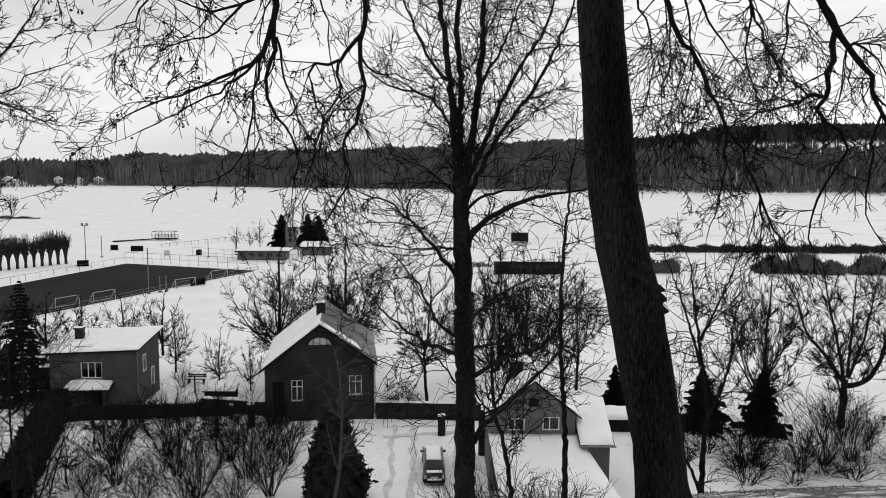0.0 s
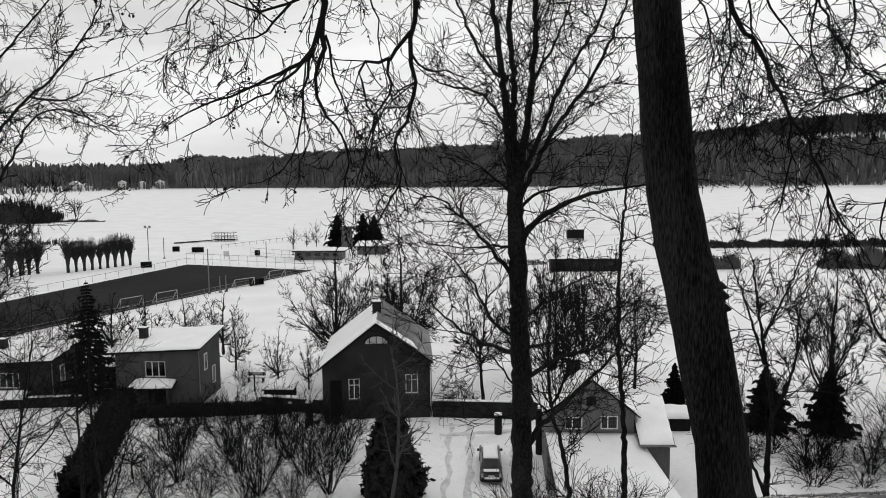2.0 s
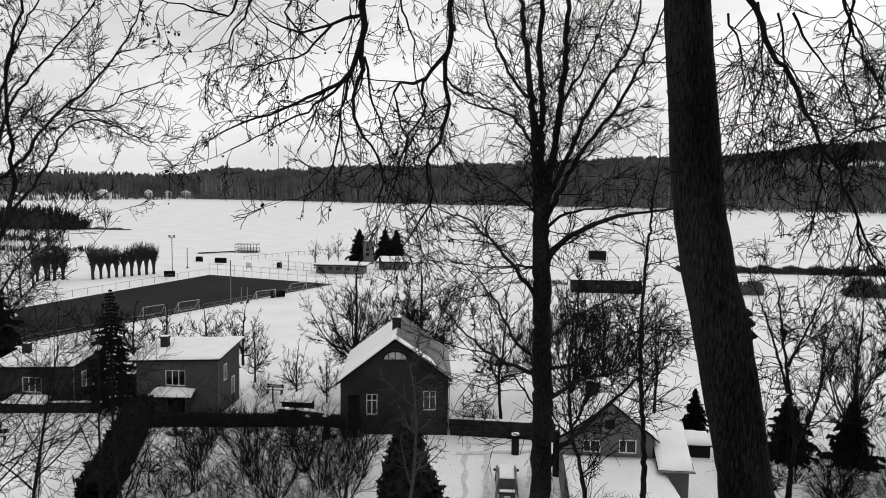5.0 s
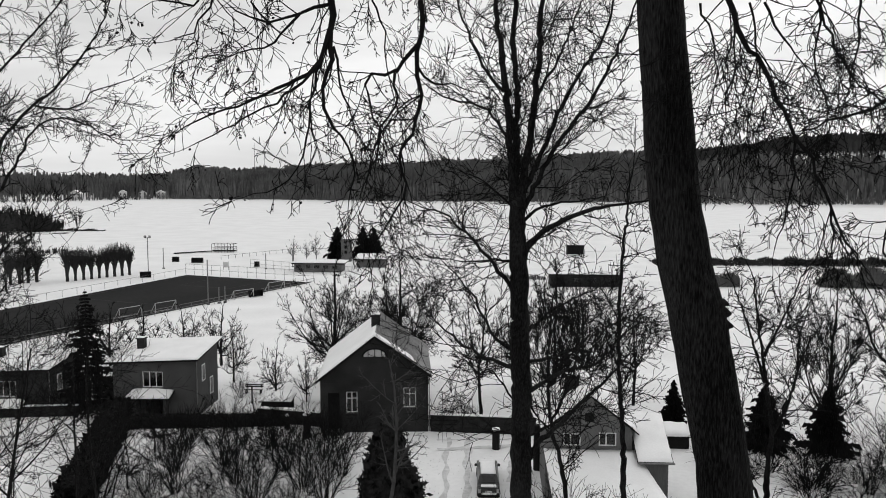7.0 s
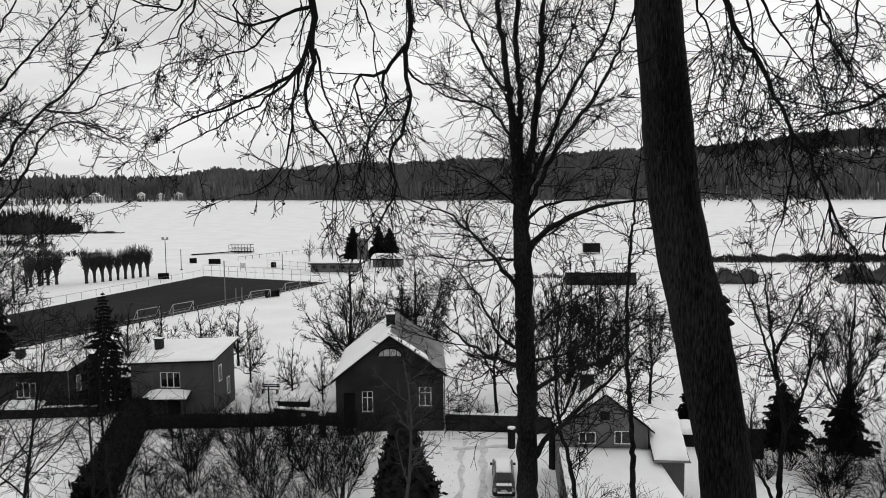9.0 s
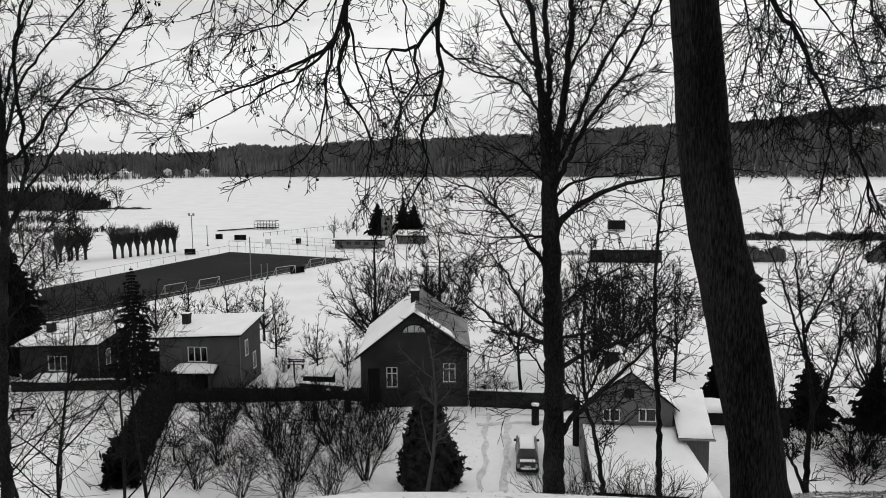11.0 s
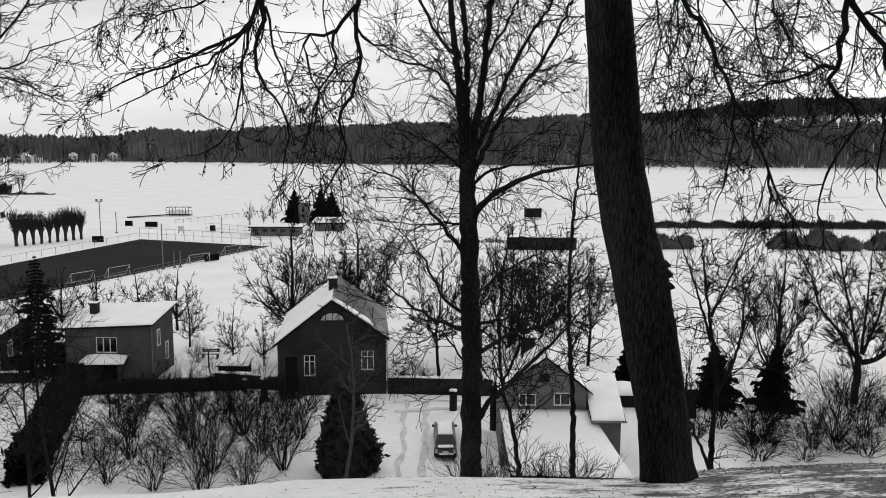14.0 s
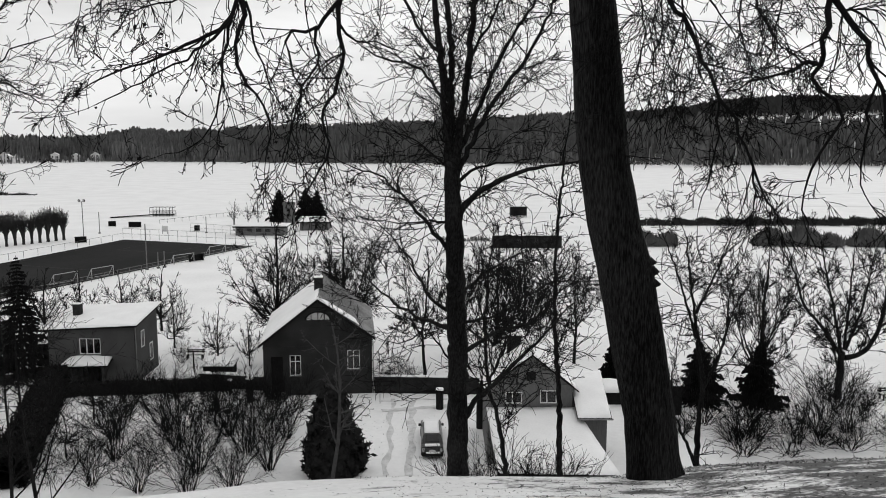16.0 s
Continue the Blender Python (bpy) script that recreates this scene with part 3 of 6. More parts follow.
def goal(x, y, turn, w=5.0, h=2.0):
    ob = empty("football_goal", (x, y, 0.07), "pale metal football goal on the dark pitch", "goal", "goals", turn=turn)
    for nm, p, q in (("post", (-w / 2, 0, 0), (-w / 2, 0, h)), ("post", (w / 2, 0, 0), (w / 2, 0, h)), ("crossbar", (-w / 2, 0, h), (w / 2, 0, h)), ("stay", (-w / 2, 0, h), (-w / 2, 1.2, 0)),
                     ("stay", (w / 2, 0, h), (w / 2, 1.2, 0)), ("ground_bar", (-w / 2, 1.2, 0.03), (w / 2, 1.2, 0.03))):
        part(nm, rod(p, q, 0.055), M_PALE, ob)
    return ob


for x, y, a in ((-48.0, 152.6, 52), (-44.9, 164.5, 60), (-57.0, 137.5, 62), (-60.5, 131.5, 62)):
    goal(x, y, a, 4.4, 1.7)


def floodlight(x, y, h, lamps, label):
    ob = empty("floodlight_pole", (x, y, 0), label, "lamp post", "floodlights")
    part("pole", rod((0, 0, -0.2), (0, 0, h), 0.10, 8), M_METAL, ob)
    part("foot", box(-0.25, 0.25, -0.25, 0.25, -0.1, 0.25, 0.04), M_CONCRETE, ob)
    if lamps:
        part("crossarm", rod((-0.7, 0, h - 0.1), (0.7, 0, h - 0.1), 0.05), M_METAL, ob)
        for sx in (-0.55, 0.55):
            lamp = part("floodlight", box(sx - 0.25, sx + 0.25, -0.25, 0.05, h - 0.1, h + 0.45, 0.05), M_DARKWOOD, ob)
            part("lens", box(sx - 0.2, sx + 0.2, -0.27, -0.252, h - 0.05, h + 0.38), M_LAMP, lamp)
    return ob


floodlight(-82.1, 188.5, 8.7, True, "tall pole with two floodlights beside the pitch")
floodlight(-52.4, 145.5, 8.2, False, "tall thin metal pole beside the pitch")
floodlight(-83.0, 199.6, 5.2, False, "thin metal pole on the snow")
floodlight(-50.9, 147.0, 3.0, False, "short metal pole beside the pitch")
floodlight(-50.1, 148.0, 3.0, False, "short metal pole beside the pitch")
floodlight(-52.0, 206.0, 4.5, False, "thin metal pole on the snow")
floodlight(-57.5, 201.0, 4.0, False, "thin metal pole on the snow")


def rail_fence(name, p, q, n, h, label, mat, rails=(1.0,), r=0.04):
    p, q = Vector(p), Vector(q)
    ob = empty(name, p, label, "fence", kind="structure")
    for i in range(n + 1):
        o = (q - p) * (i / n)
        part("post", rod(o + Vector((0, 0, -0.15)), o + Vector((0, 0, h)), r, 5), mat, ob)
    for f in rails:
        part("rail", rod(Vector((0, 0, h * f)), (q - p) + Vector((0, 0, h * f)), r * 0.8, 5), mat, ob)
    return ob


rail_fence("pitch_fence", (-39.6, 175.6, 0), (-68.0, 106.5, 0), 26, 1.1, "low rail fence along the pitch", M_METAL, (1.0, 0.5), 0.05)
rail_fence("pitch_fence", (-40.5, 178.5, 0), (-73.5, 189.6, 0), 14, 2.4, "tall wire ball fence behind the pitch", M_METAL, (1.0, 0.5), 0.04)
rail_fence("pitch_fence", (-73.5, 189.6, 0), (-94, 116, 0), 20, 1.3, "low rail fence along the pitch", M_METAL, (1.0,), 0.04)
rail_fence("pitch_fence", (-30, 186, 0), (-62, 203, 0), 14, 2.2, "tall wire fence by the bathing place", M_METAL, (1.0, 0.5), 0.035)
rail_fence("rope_fence", (-76, 222, 0), (-60, 248, 0), 12, 1.1, "row of posts with a rope on the ice", M_DARKWOOD, (0.9,), 0.05)
rail_fence("rope_fence", (-60, 248, 0), (-44, 246, 0), 8, 1.0, "row of posts with a rope on the ice", M_DARKWOOD, (0.9,), 0.05)


def team_shelter(x, y, turn, w, label, name="team_shelter"):
    ob = empty(name, (x, y, land(x, y)), label, "shelter", turn=turn)
    ob.scale = (0.8, 0.8, 0.75)
    part("back_panel", box(-w / 2, w / 2, 0.8, 0.88, 0, 1.7), M_DARKWOOD, ob)
    part("side_panel", box(-w / 2, -w / 2 + 0.06, 0, 0.798, 0, 1.6), M_DARKWOOD, ob)
    part("side_panel", box(w / 2 - 0.06, w / 2, 0, 0.798, 0, 1.6), M_DARKWOOD, ob)
    part("roof", slab((-w / 2, -0.2, 1.75), (w / 2, -0.2, 1.75), (w / 2, 0.9, 1.82), (-w / 2, 0.9, 1.82), 0.07), M_DARKWOOD, ob)
    part("seat", box(-w / 2 + 0.07, w / 2 - 0.07, 0.3, 0.7, 0.4, 0.46), M_DARKWOOD, ob)
    return ob


team_shelter(-46.4, 155.6, 52, 3.6, "dark team shelter at the pitch edge")
team_shelter(-86.2, 215, 0, 2.2, "dark small shelter on the snow by the ice", "beach_shelter")
team_shelter(-79.5, 213, 0, 3.8, "dark changing shelter on the snow by the ice", "beach_shelter")
team_shelter(-61.0, 205, 10, 1.6, "dark small shelter on the snow by the ice", "beach_shelter")
team_shelter(-80, 182, 20, 3.0, "dark low shelter behind the pitch", "beach_shelter")


def stage():
    """The railed timber platform that stands on the frozen lake."""
    ob = empty("bathing_platform", (-82.3, 243.5, 0), "railed timber bathing platform standing on the ice", "platform")
    part("deck", box(-3.5, 3.5, -1.5, 1.5, 0.35, 0.5), M_DARKWOOD, ob)
    for i in range(8):
        for yy in (-1.4, 1.4):
            part("post", rod((-3.4 + i * 0.97, yy, -0.1), (-3.4 + i * 0.97, yy, 2.5 if i % 2 == 0 else 1.5), 0.07, 5), M_DARKWOOD, ob)
    for yy in (-1.4, 1.4):
        for z in (1.0, 1.5, 2.5):
            part("rail", rod((-3.4, yy, z), (3.4, yy, z), 0.06, 5), M_DARKWOOD, ob)
    for xx in (-3.4, 3.4):
        part("rail", rod((xx, -1.4, 2.5), (xx, 1.4, 2.5), 0.06, 5), M_DARKWOOD, ob)
    part("jetty", slab((-13, -6.5, 0.3), (-12.5, -8, 0.3), (-3.3, -1.6, 0.45), (-3.6, -0.2, 0.45), 0.2), M_DARKWOOD, ob)
    return ob


stage()


def sign_board(x, y):
    ob = empty("notice_board", (x, y, 0), "pale notice board on two posts in the snow", "sign")
    part("board", box(-0.7, 0.7, -0.04, 0.04, 0.6, 1.9, 0.02), M_FARWALL, ob)
    for sx in (-0.6, 0.6):
        part("post", rod((sx, 0.08, -0.1), (sx, 0.08, 2.0), 0.05), M_DARKWOOD, ob)


sign_board(-66.8, 198.5)


def bathing_house():
    ob = empty("bathing_house", (-40, 200, 0), "low pale flat-roofed bathing house with a square tower", "building")
    a = part("wall", box(-9, 2.5, -4.5, 0.5, -0.1, 1.95), M_CONCRETE, ob)
    part("wall", box(4.5, 11.5, 6, 12, -0.1, 1.9), M_CONCRETE, ob)
    r = part("roof", slab((-9.6, -5.2, 2.25), (3.4, -5.2, 2.25), (3.4, 1, 2.35), (-9.6, 1, 2.35), 0.3), M_DARKWOOD, ob)
    part("snow", snow_slab((-9.6, -5.2, 2.26), (3.4, -5.2, 2.26), (3.4, 1, 2.36), (-9.6, 1, 2.36), 0.3, 31), M_ROOFSNOW, r)
    r = part("roof", slab((3.8, 5.2, 2.2), (12.4, 5.2, 2.2), (12.4, 12.5, 2.8), (3.8, 12.5, 2.8), 0.3), M_DARKWOOD, ob)
    part("snow", snow_slab((3.8, 5.2, 2.21), (12.4, 5.2, 2.21), (12.4, 12.5, 2.81), (3.8, 12.5, 2.81), 0.3, 33), M_ROOFSNOW, r)
    t = part("tower", box(-2.0, 0.6, 19, 21.5, -0.1, 5.3), M_CONCRETE, ob)
    part("parapet", boxes((-2.2, 0.8, 18.8, 19.0, 5.3, 5.9), (-2.2, 0.8, 21.5, 21.7, 5.3, 5.9), (-2.2, -2.0, 19.0, 21.5, 5.3, 5.9), (0.6, 0.8, 19.0, 21.5, 5.3, 5.9)), M_CONCRETE, t)
    for z in (2.2, 3.6):
        part("window", box(-1.1, -0.4, 18.93, 18.996, z, z + 0.8), M_GLASS, t)
    for i in range(5):
        x = -7.9 + i * 2.2
        w = part("window", boxes((x - 0.6, x + 0.6, -4.56, -4.504, 0.9, 0.98), (x - 0.6, x + 0.6, -4.56, -4.504, 1.52, 1.6), (x - 0.6, x - 0.52, -4.56, -4.504, 0.98, 1.52), (x + 0.52, x + 0.6, -4.56, -4.504, 0.98, 1.52)), M_DARKWOOD, a)
        part("pane", box(x - 0.52, x + 0.52, -4.53, -4.505, 0.98, 1.52), M_GLASS, w)
    return ob


bathing_house()


def hut(name, x, y, w, d, h, label, mat, stilts=0.0, overhang=0.4, snow=0.2, door=True, z=None):
    """A plain timber building under a low roof; on stilts if it has any."""
    g = land(x, y) if z is None else z
    ob = empty(name, (x, y, g), label, "building" if w > 3 else "shed")
    part("wall", box(-w / 2, w / 2, 0, d, stilts - (0 if stilts else 0.2), stilts + h), mat, ob)
    t = stilts + h
    o = overhang
    r = part("roof", slab((-w / 2 - o, -o, t + 0.05), (w / 2 + o, -o, t + 0.05), (w / 2 + o, d + o, t + 0.35), (-w / 2 - o, d + o, t + 0.35), 0.12), M_DARKWOOD, ob)
    if snow:
        part("snow", snow_slab((-w / 2 - o, -o, t + 0.055), (w / 2 + o, -o, t + 0.055), (w / 2 + o, d + o, t + 0.355), (-w / 2 - o, d + o, t + 0.355), snow, x), M_ROOFSNOW, r)
    if stilts:
        for sx in (-w / 2 + 0.15, w / 2 - 0.15):
            for yy in (0.15, d - 0.15):
                part("stilt", rod((sx, yy, -0.1), (sx, yy, stilts + 0.02), 0.1), M_DARKWOOD, ob)
    k = max(1, int(w / 3))
    for i in range(k):
        cx = -w / 2 + (i + 0.5) * w / k
        if door:
            part("door" if i == 0 else "window", boxes((cx - 0.45, cx + 0.45, -0.05, -0.004, stilts + (0.05 if i == 0 else 1.0), stilts + min(h - 0.1, 2.0))), M_DARKWOOD if i == 0 else M_GLASS, ob)
    for i in range(int(w / 0.5)):
        bx = -w / 2 + 0.25 + i * 0.5
        part("batten", box(bx - 0.03, bx + 0.03, -0.03, -0.003, stilts, stilts + h - 0.02), mat, ob)
    return ob


hut("lake_cabin", 22.4, 239, 4.7, 4, 2.6, "small dark timber cabin on stilts at the ice", M_DARKWOOD, 0.5, 0.2, 0.12)
hut("long_barn", 18.3, 173.5, 14.4, 6, 2.7, "long low dark grey timber barn in the snow", M_GREYWALL2, 0, 0.4, 0.05)
hut("garden_shed", 14.0, 63.9, 1.9, 2.0, 0.95, "dark low garden shed with a snow cap", M_DARKWOOD, 0, 0.15, 0.35)
hut("garden_shed", 18.1, 61.5, 1.0, 1.4, 2.3, "near-black narrow garden hut with a snow cap", M_RUBBER, 0, 0.1, 0.4)
hut("garden_shed", -35.2, 72.5, 2.2, 3.0, 2.4, "pale lean-to between the rendered houses with snowy roof", M_CONCRETE, 0, 0.2, 0.25)
hut("lean_to", -19.9, 71.8, 2.6, 1.6, 0.9, "dark low woodshed with a thin snow cover", M_DARKWOOD, 0, 0.2, 0.2)


def stone_wall(p, q, h, w, label, snow=0.08):
    """A garden wall of rough courses with a snow-dusted coping."""
    p, q = Vector(p), Vector(q)
    ob = tagged(new("garden_wall"), label, "wall", kind="structure")
    ob.matrix_world = Matrix.Translation(p) @ Matrix.Rotation(math.atan2(q.y - p.y, q.x - p.x), 4, "Z")
    L = (q - p).length
    rng = random.Random(int(L * 100))
    part("core", box(0, L, 0.04, w - 0.04, -0.3, h - 0.06), M_STONE, ob)
    z, row = 0.0, 0
    while z < h - 0.16:
        x = -0.2 * (row % 2)
        while x < L:
            l = 0.45 + 0.35 * rng.random()
            a, b = max(0, x + 0.012), min(L, x + l - 0.012)
            if b - a > 0.1:
                part("stone", box(a, b, -0.02 * rng.random(), 0.06, z + 0.01, z + 0.25), M_STONE, ob)
            x += l
        z += 0.265
        row += 1
    part("coping", box(-0.05, L + 0.05, -0.06, w + 0.06, h - 0.058, h + 0.04, 0.02), M_STONE, ob)
    part("snow", snow_slab((-0.05, 0.05, h + 0.042), (L + 0.05, 0.05, h + 0.042), (L + 0.05, w + 0.06, h + 0.042), (-0.05, w + 0.06, h + 0.042), snow, L, 20), M_ROOFSNOW, ob)


stone_wall((-5.5, 67.0, 2.5), (3.2, 66.6, 2.5), 1.35, 0.4, "dark stone garden wall with a dusting of snow")
stone_wall((-20.6, 68.6, 2.5), (-15.0, 67.6, 2.5), 1.15, 0.4, "dark stone garden wall beside the brick house", 0.14)
stone_wall((-47.0, 67.6, 2.5), (-37.0, 69.2, 2.5), 0.9, 0.35, "low stone wall before the darker rendered house", 0.1)


def gate_post(x, y, h, r, label, cap=True):
    ob = empty("wooden_post", (x, y, land(x, y)), label, "post")
    part("shaft", rod((0, 0, -0.3), (0, 0, h), r, 9), M_DARKWOOD, ob)
    if cap:
        part("snow_cap", box(-r, r, -r, r, h + 0.003, h + 0.18, 0.06), M_ROOFSNOW, ob)


gate_post(-0.05, 63.0, 1.5, 0.3, "squat dark post with a snow cap at the yard")
gate_post(2.95, 58.6, 3.3, 0.3, "thick dark wooden post by the boarded house", False)
gate_post(-15.35, 64.6, 1.9, 0.28, "dark post at the brick house")
gate_post(-22.7, 74.0, 1.6, 0.07, "thin wooden post in the garden", False)
gate_post(-17.5, 66.8, 1.1, 0.16, "pale gatepost with snow cap")
gate_post(-43.5, 52.0, 4.0, 0.2, "thick dark wooden post beside the road", False)


def bench(x, y, turn, label):
    ob = empty("garden_bench", (x, y, land(x, y)), label, "bench", "benches", turn=turn)
    for k in range(3):
        part("slat", box(-0.9, 0.9, -0.25 + k * 0.17, -0.12 + k * 0.17, 0.43, 0.48), M_DARKWOOD, ob)
    for k in range(2):
        part("back_slat", box(-0.9, 0.9, 0.27, 0.31, 0.58 + k * 0.18, 0.70 + k * 0.18), M_DARKWOOD, ob)
    for sx in (-0.7, 0.7):
        part("leg", boxes((sx - 0.05, sx + 0.05, -0.24, -0.16, -0.05, 0.428)), M_DARKWOOD, ob)
        part("leg", boxes((sx - 0.05, sx + 0.05, 0.2, 0.268, -0.05, 0.95)), M_DARKWOOD, ob)
    part("snow", box(-0.88, 0.88, -0.22, 0.2, 0.484, 0.56, 0.03), M_ROOFSNOW, ob)


bench(36.7, 65.3, 10, "dark wooden garden bench in the snow")
bench(-23.6, 77.5, 0, "dark wooden garden bench in the snow")
bench(-41.2, 60.5, 20, "dark wooden garden bench beside the road")
bench(-41.0, 54.5, 20, "dark wooden garden bench beside the road")


def car():
    """A dark estate car seen from behind, with snow on its roof, bonnet and tail."""
    ob = empty("parked_car", (-0.5, 52.6, 2.45), "dark estate car parked with snow on roof and bonnet", "car", turn=2)
    ob.scale = (0.84, 1.22, 0.98)
    prof = ((0.0, 0.38), (0.02, 0.95), (0.55, 1.0), (1.0, 1.47), (2.9, 1.5), (3.75, 1.02), (4.6, 0.86), (4.75, 0.4))

    def hull(points, wl, wt):
        vs, fs = [], []
        for yy, z in points:
            w = wl if z < 1.05 else wl + (wt - wl) * (z - 1.05) / 0.45
            vs += [(-w, yy, z), (w, yy, z)]
        n = len(points)
        fs = [(2 * i, 2 * i + 1, 2 * i + 3, 2 * i + 2) for i in range(n - 1)] + [(2 * (n - 1), 2 * n - 1, 1, 0)]
        fs += [tuple(range(0, 2 * n, 2))[::-1], tuple(range(1, 2 * n, 2))]
        bm = bmesh.new()
        vv = [bm.verts.new(v) for v in vs]
        for f in fs:
            bm.faces.new([vv[i] for i in f])
        bmesh.ops.recalc_face_normals(bm, faces=bm.faces[:])
        bmesh.ops.bevel(bm, geom=bm.edges[:], offset=0.05, segments=2, affect="EDGES")
        return bm
    body = part("body", hull(prof, 0.86, 0.66), M_CAR, ob)
    part("rear_window", slab((-0.56, 0.60, 1.09), (0.56, 0.60, 1.09), (0.52, 0.93, 1.44), (-0.52, 0.93, 1.44), 0.02), M_GLASS, body)
    part("windscreen", slab((-0.58, 3.02, 1.47), (0.58, 3.02, 1.47), (0.68, 3.66, 1.10), (-0.68, 3.66, 1.10), 0.02), M_GLASS, body)
    part("bumper", box(-0.84, 0.84, -0.1, 0.06, 0.36, 0.58, 0.04), M_RUBBER, body)
    part("number_plate", box(-0.26, 0.26, -0.04, -0.01, 0.68, 0.80), M_FARWALL, body)
    for sx in (-1, 1):
        part("tail_light", box(sx * 0.72 - 0.11, sx * 0.72 + 0.11, -0.03, 0.05, 0.66, 0.92, 0.02), M_LAMP, body)
        part("mirror", box(sx * 0.97 - 0.1, sx * 0.97 + 0.1, 3.3, 3.42, 0.98, 1.16, 0.03), M_CAR, body)
        for yy in (0.85, 3.85):
            w = part("wheel", rod((sx * 0.70, yy, 0.31), (sx * 0.90, yy, 0.31), 0.31, 16), M_RUBBER, ob)
            part("rim", rod((sx * 0.901, yy, 0.31), (sx * 0.912, yy, 0.31), 0.19, 12), M_METAL, w)
    part("roof_snow", snow_slab((-0.6, 1.05, 1.485), (0.6, 1.05, 1.485), (0.6, 2.9, 1.515), (-0.6, 2.9, 1.515), 0.1, 41), M_ROOFSNOW, ob)
    part("bonnet_snow", snow_slab((-0.72, 3.75, 1.04), (0.72, 3.75, 1.04), (0.68, 4.6, 0.89), (-0.68, 4.6, 0.89), 0.1, 42), M_ROOFSNOW, ob)
    part("bumper_snow", box(-0.55, 0.62, -0.14, 0.06, 0.583, 0.66, 0.03), M_ROOFSNOW, ob)
    part("tail_snow", box(-0.6, 0.6, 0.06, 0.4, 1.0, 1.07, 0.03), M_ROOFSNOW, ob)


car()


# ---- trees and shrubs ----
class Wood:
    """Collects tapering tubes, and makes one mesh of them."""

    def __init__(self):
        self.v, self.f, self.n = [], [], 0

    def tube(self, pts, rad, sides):
        p = np.asarray(pts, float)
        d = np.gradient(p, axis=0)
        d /= np.linalg.norm(d, axis=1)[:, None] + 1e-9
        ref = np.array((0.31, 0.95, 0.05)) if abs(d[0, 2]) > 0.8 else np.array((0.0, 0.0, 1.0))
        a = np.cross(d, ref)
        a /= np.linalg.norm(a, axis=1)[:, None] + 1e-9
        b = np.cross(d, a)
        t = np.arange(sides) * (2 * math.pi / sides)
        ring = p[:, None] + np.asarray(rad, float)[:, None, None] * (np.cos(t)[None, :, None] * a[:, None] + np.sin(t)[None, :, None] * b[:, None])
        self.v.append(ring.reshape(-1, 3))
        i, j = np.meshgrid(np.arange(len(p) - 1), np.arange(sides), indexing="ij")
        k = (j + 1) % sides
        q = np.stack([i * sides + j, i * sides + k, (i + 1) * sides + k, (i + 1) * sides + j], -1).reshape(-1, 4) + self.n
        self.f.append(q)
        self.n += len(p) * sides

    def quads(self, corners):
        """corners: an array of n x 4 x 3."""
        c = np.asarray(corners, float)
        self.v.append(c.reshape(-1, 3))
        self.f.append(np.arange(len(c) * 4).reshape(-1, 4) + self.n)
        self.n += len(c) * 4

    def mesh(self, name, mat, smooth_faces=True):
        v, f = np.concatenate(self.v), np.concatenate(self.f)
        me = bpy.data.meshes.new(name)
        me.vertices.add(len(v))
        me.vertices.foreach_set("co", v.ravel())
        me.loops.add(f.size)
        me.loops.foreach_set("vertex_index", f.ravel().astype(np.int32))
        me.polygons.add(len(f))
        me.polygons.foreach_set("loop_start", np.arange(0, f.size, 4, dtype=np.int32))
        me.polygons.foreach_set("use_smooth", np.full(len(f), smooth_faces))
        me.materials.append(mat)
        me.update(calc_edges=True)
        me.validate()
        return me


def unit(v):
    return v / (np.linalg.norm(v) + 1e-9)


def branch_off(rng, d, angle):
    """A direction that leaves d by the angle, at any side."""
    r = rng.normal(size=3)
    side = unit(np.cross(d, r))
    return unit(d * math.cos(angle) + side * math.sin(angle))


def grow(rng, woods, p, d, length, r, lev, spec):
    """One branch and all that grows from it. woods: (thick, fine). spec: kids, angle, ratio, wander, up, rmin."""
    top = len(spec["kids"])
    n = spec.get("segs", 6 if lev == 0 else 5 if lev < top - 1 else 4 if lev < top else 2)
    pts, rad = [np.array(p, float)], [r]
    d = unit(np.array(d, float))
    step = length / n
    end = max(spec["rmin"], r * spec.get("taper", 0.2))
    pull = spec["up"]
    dirs = [d]
    for i in range(n):
        d = unit(d + rng.normal(size=3) * spec["wander"] + np.array((0, 0, pull)))
        pts.append(pts[-1] + d * step)
        dirs.append(d)
        rad.append(r + (end - r) * (i + 1) / n)
    fine = lev >= spec.get("fine", 2)
    woods[1 if fine else 0].tube(pts, rad, (10, 6, 4, 3, 3, 3)[min(lev + spec.get("thin", 0), 5)])
    if lev >= top:
        return
    count = spec["kids"][lev]
    first = spec["first"][lev]
    for k in range(count):
        s = first + (1 - first) * (k + rng.random()) / count
        i = min(n - 1, int(s * n))
        f = s * n - i
        q = pts[i] * (1 - f) + pts[i + 1] * f
        rr = max(spec["rmin"], (rad[i] * (1 - f) + rad[i + 1] * f) * spec.get("kid_r", 0.55))
        ang = radians(spec["angle"] * (0.75 + 0.5 * rng.random()))
        ll = length * spec["ratio"] * (1.15 - 0.6 * s) * (0.75 + 0.5 * rng.random())
        grow(rng, woods, q, branch_off(rng, dirs[i], ang), ll, rr, lev + 1, spec)




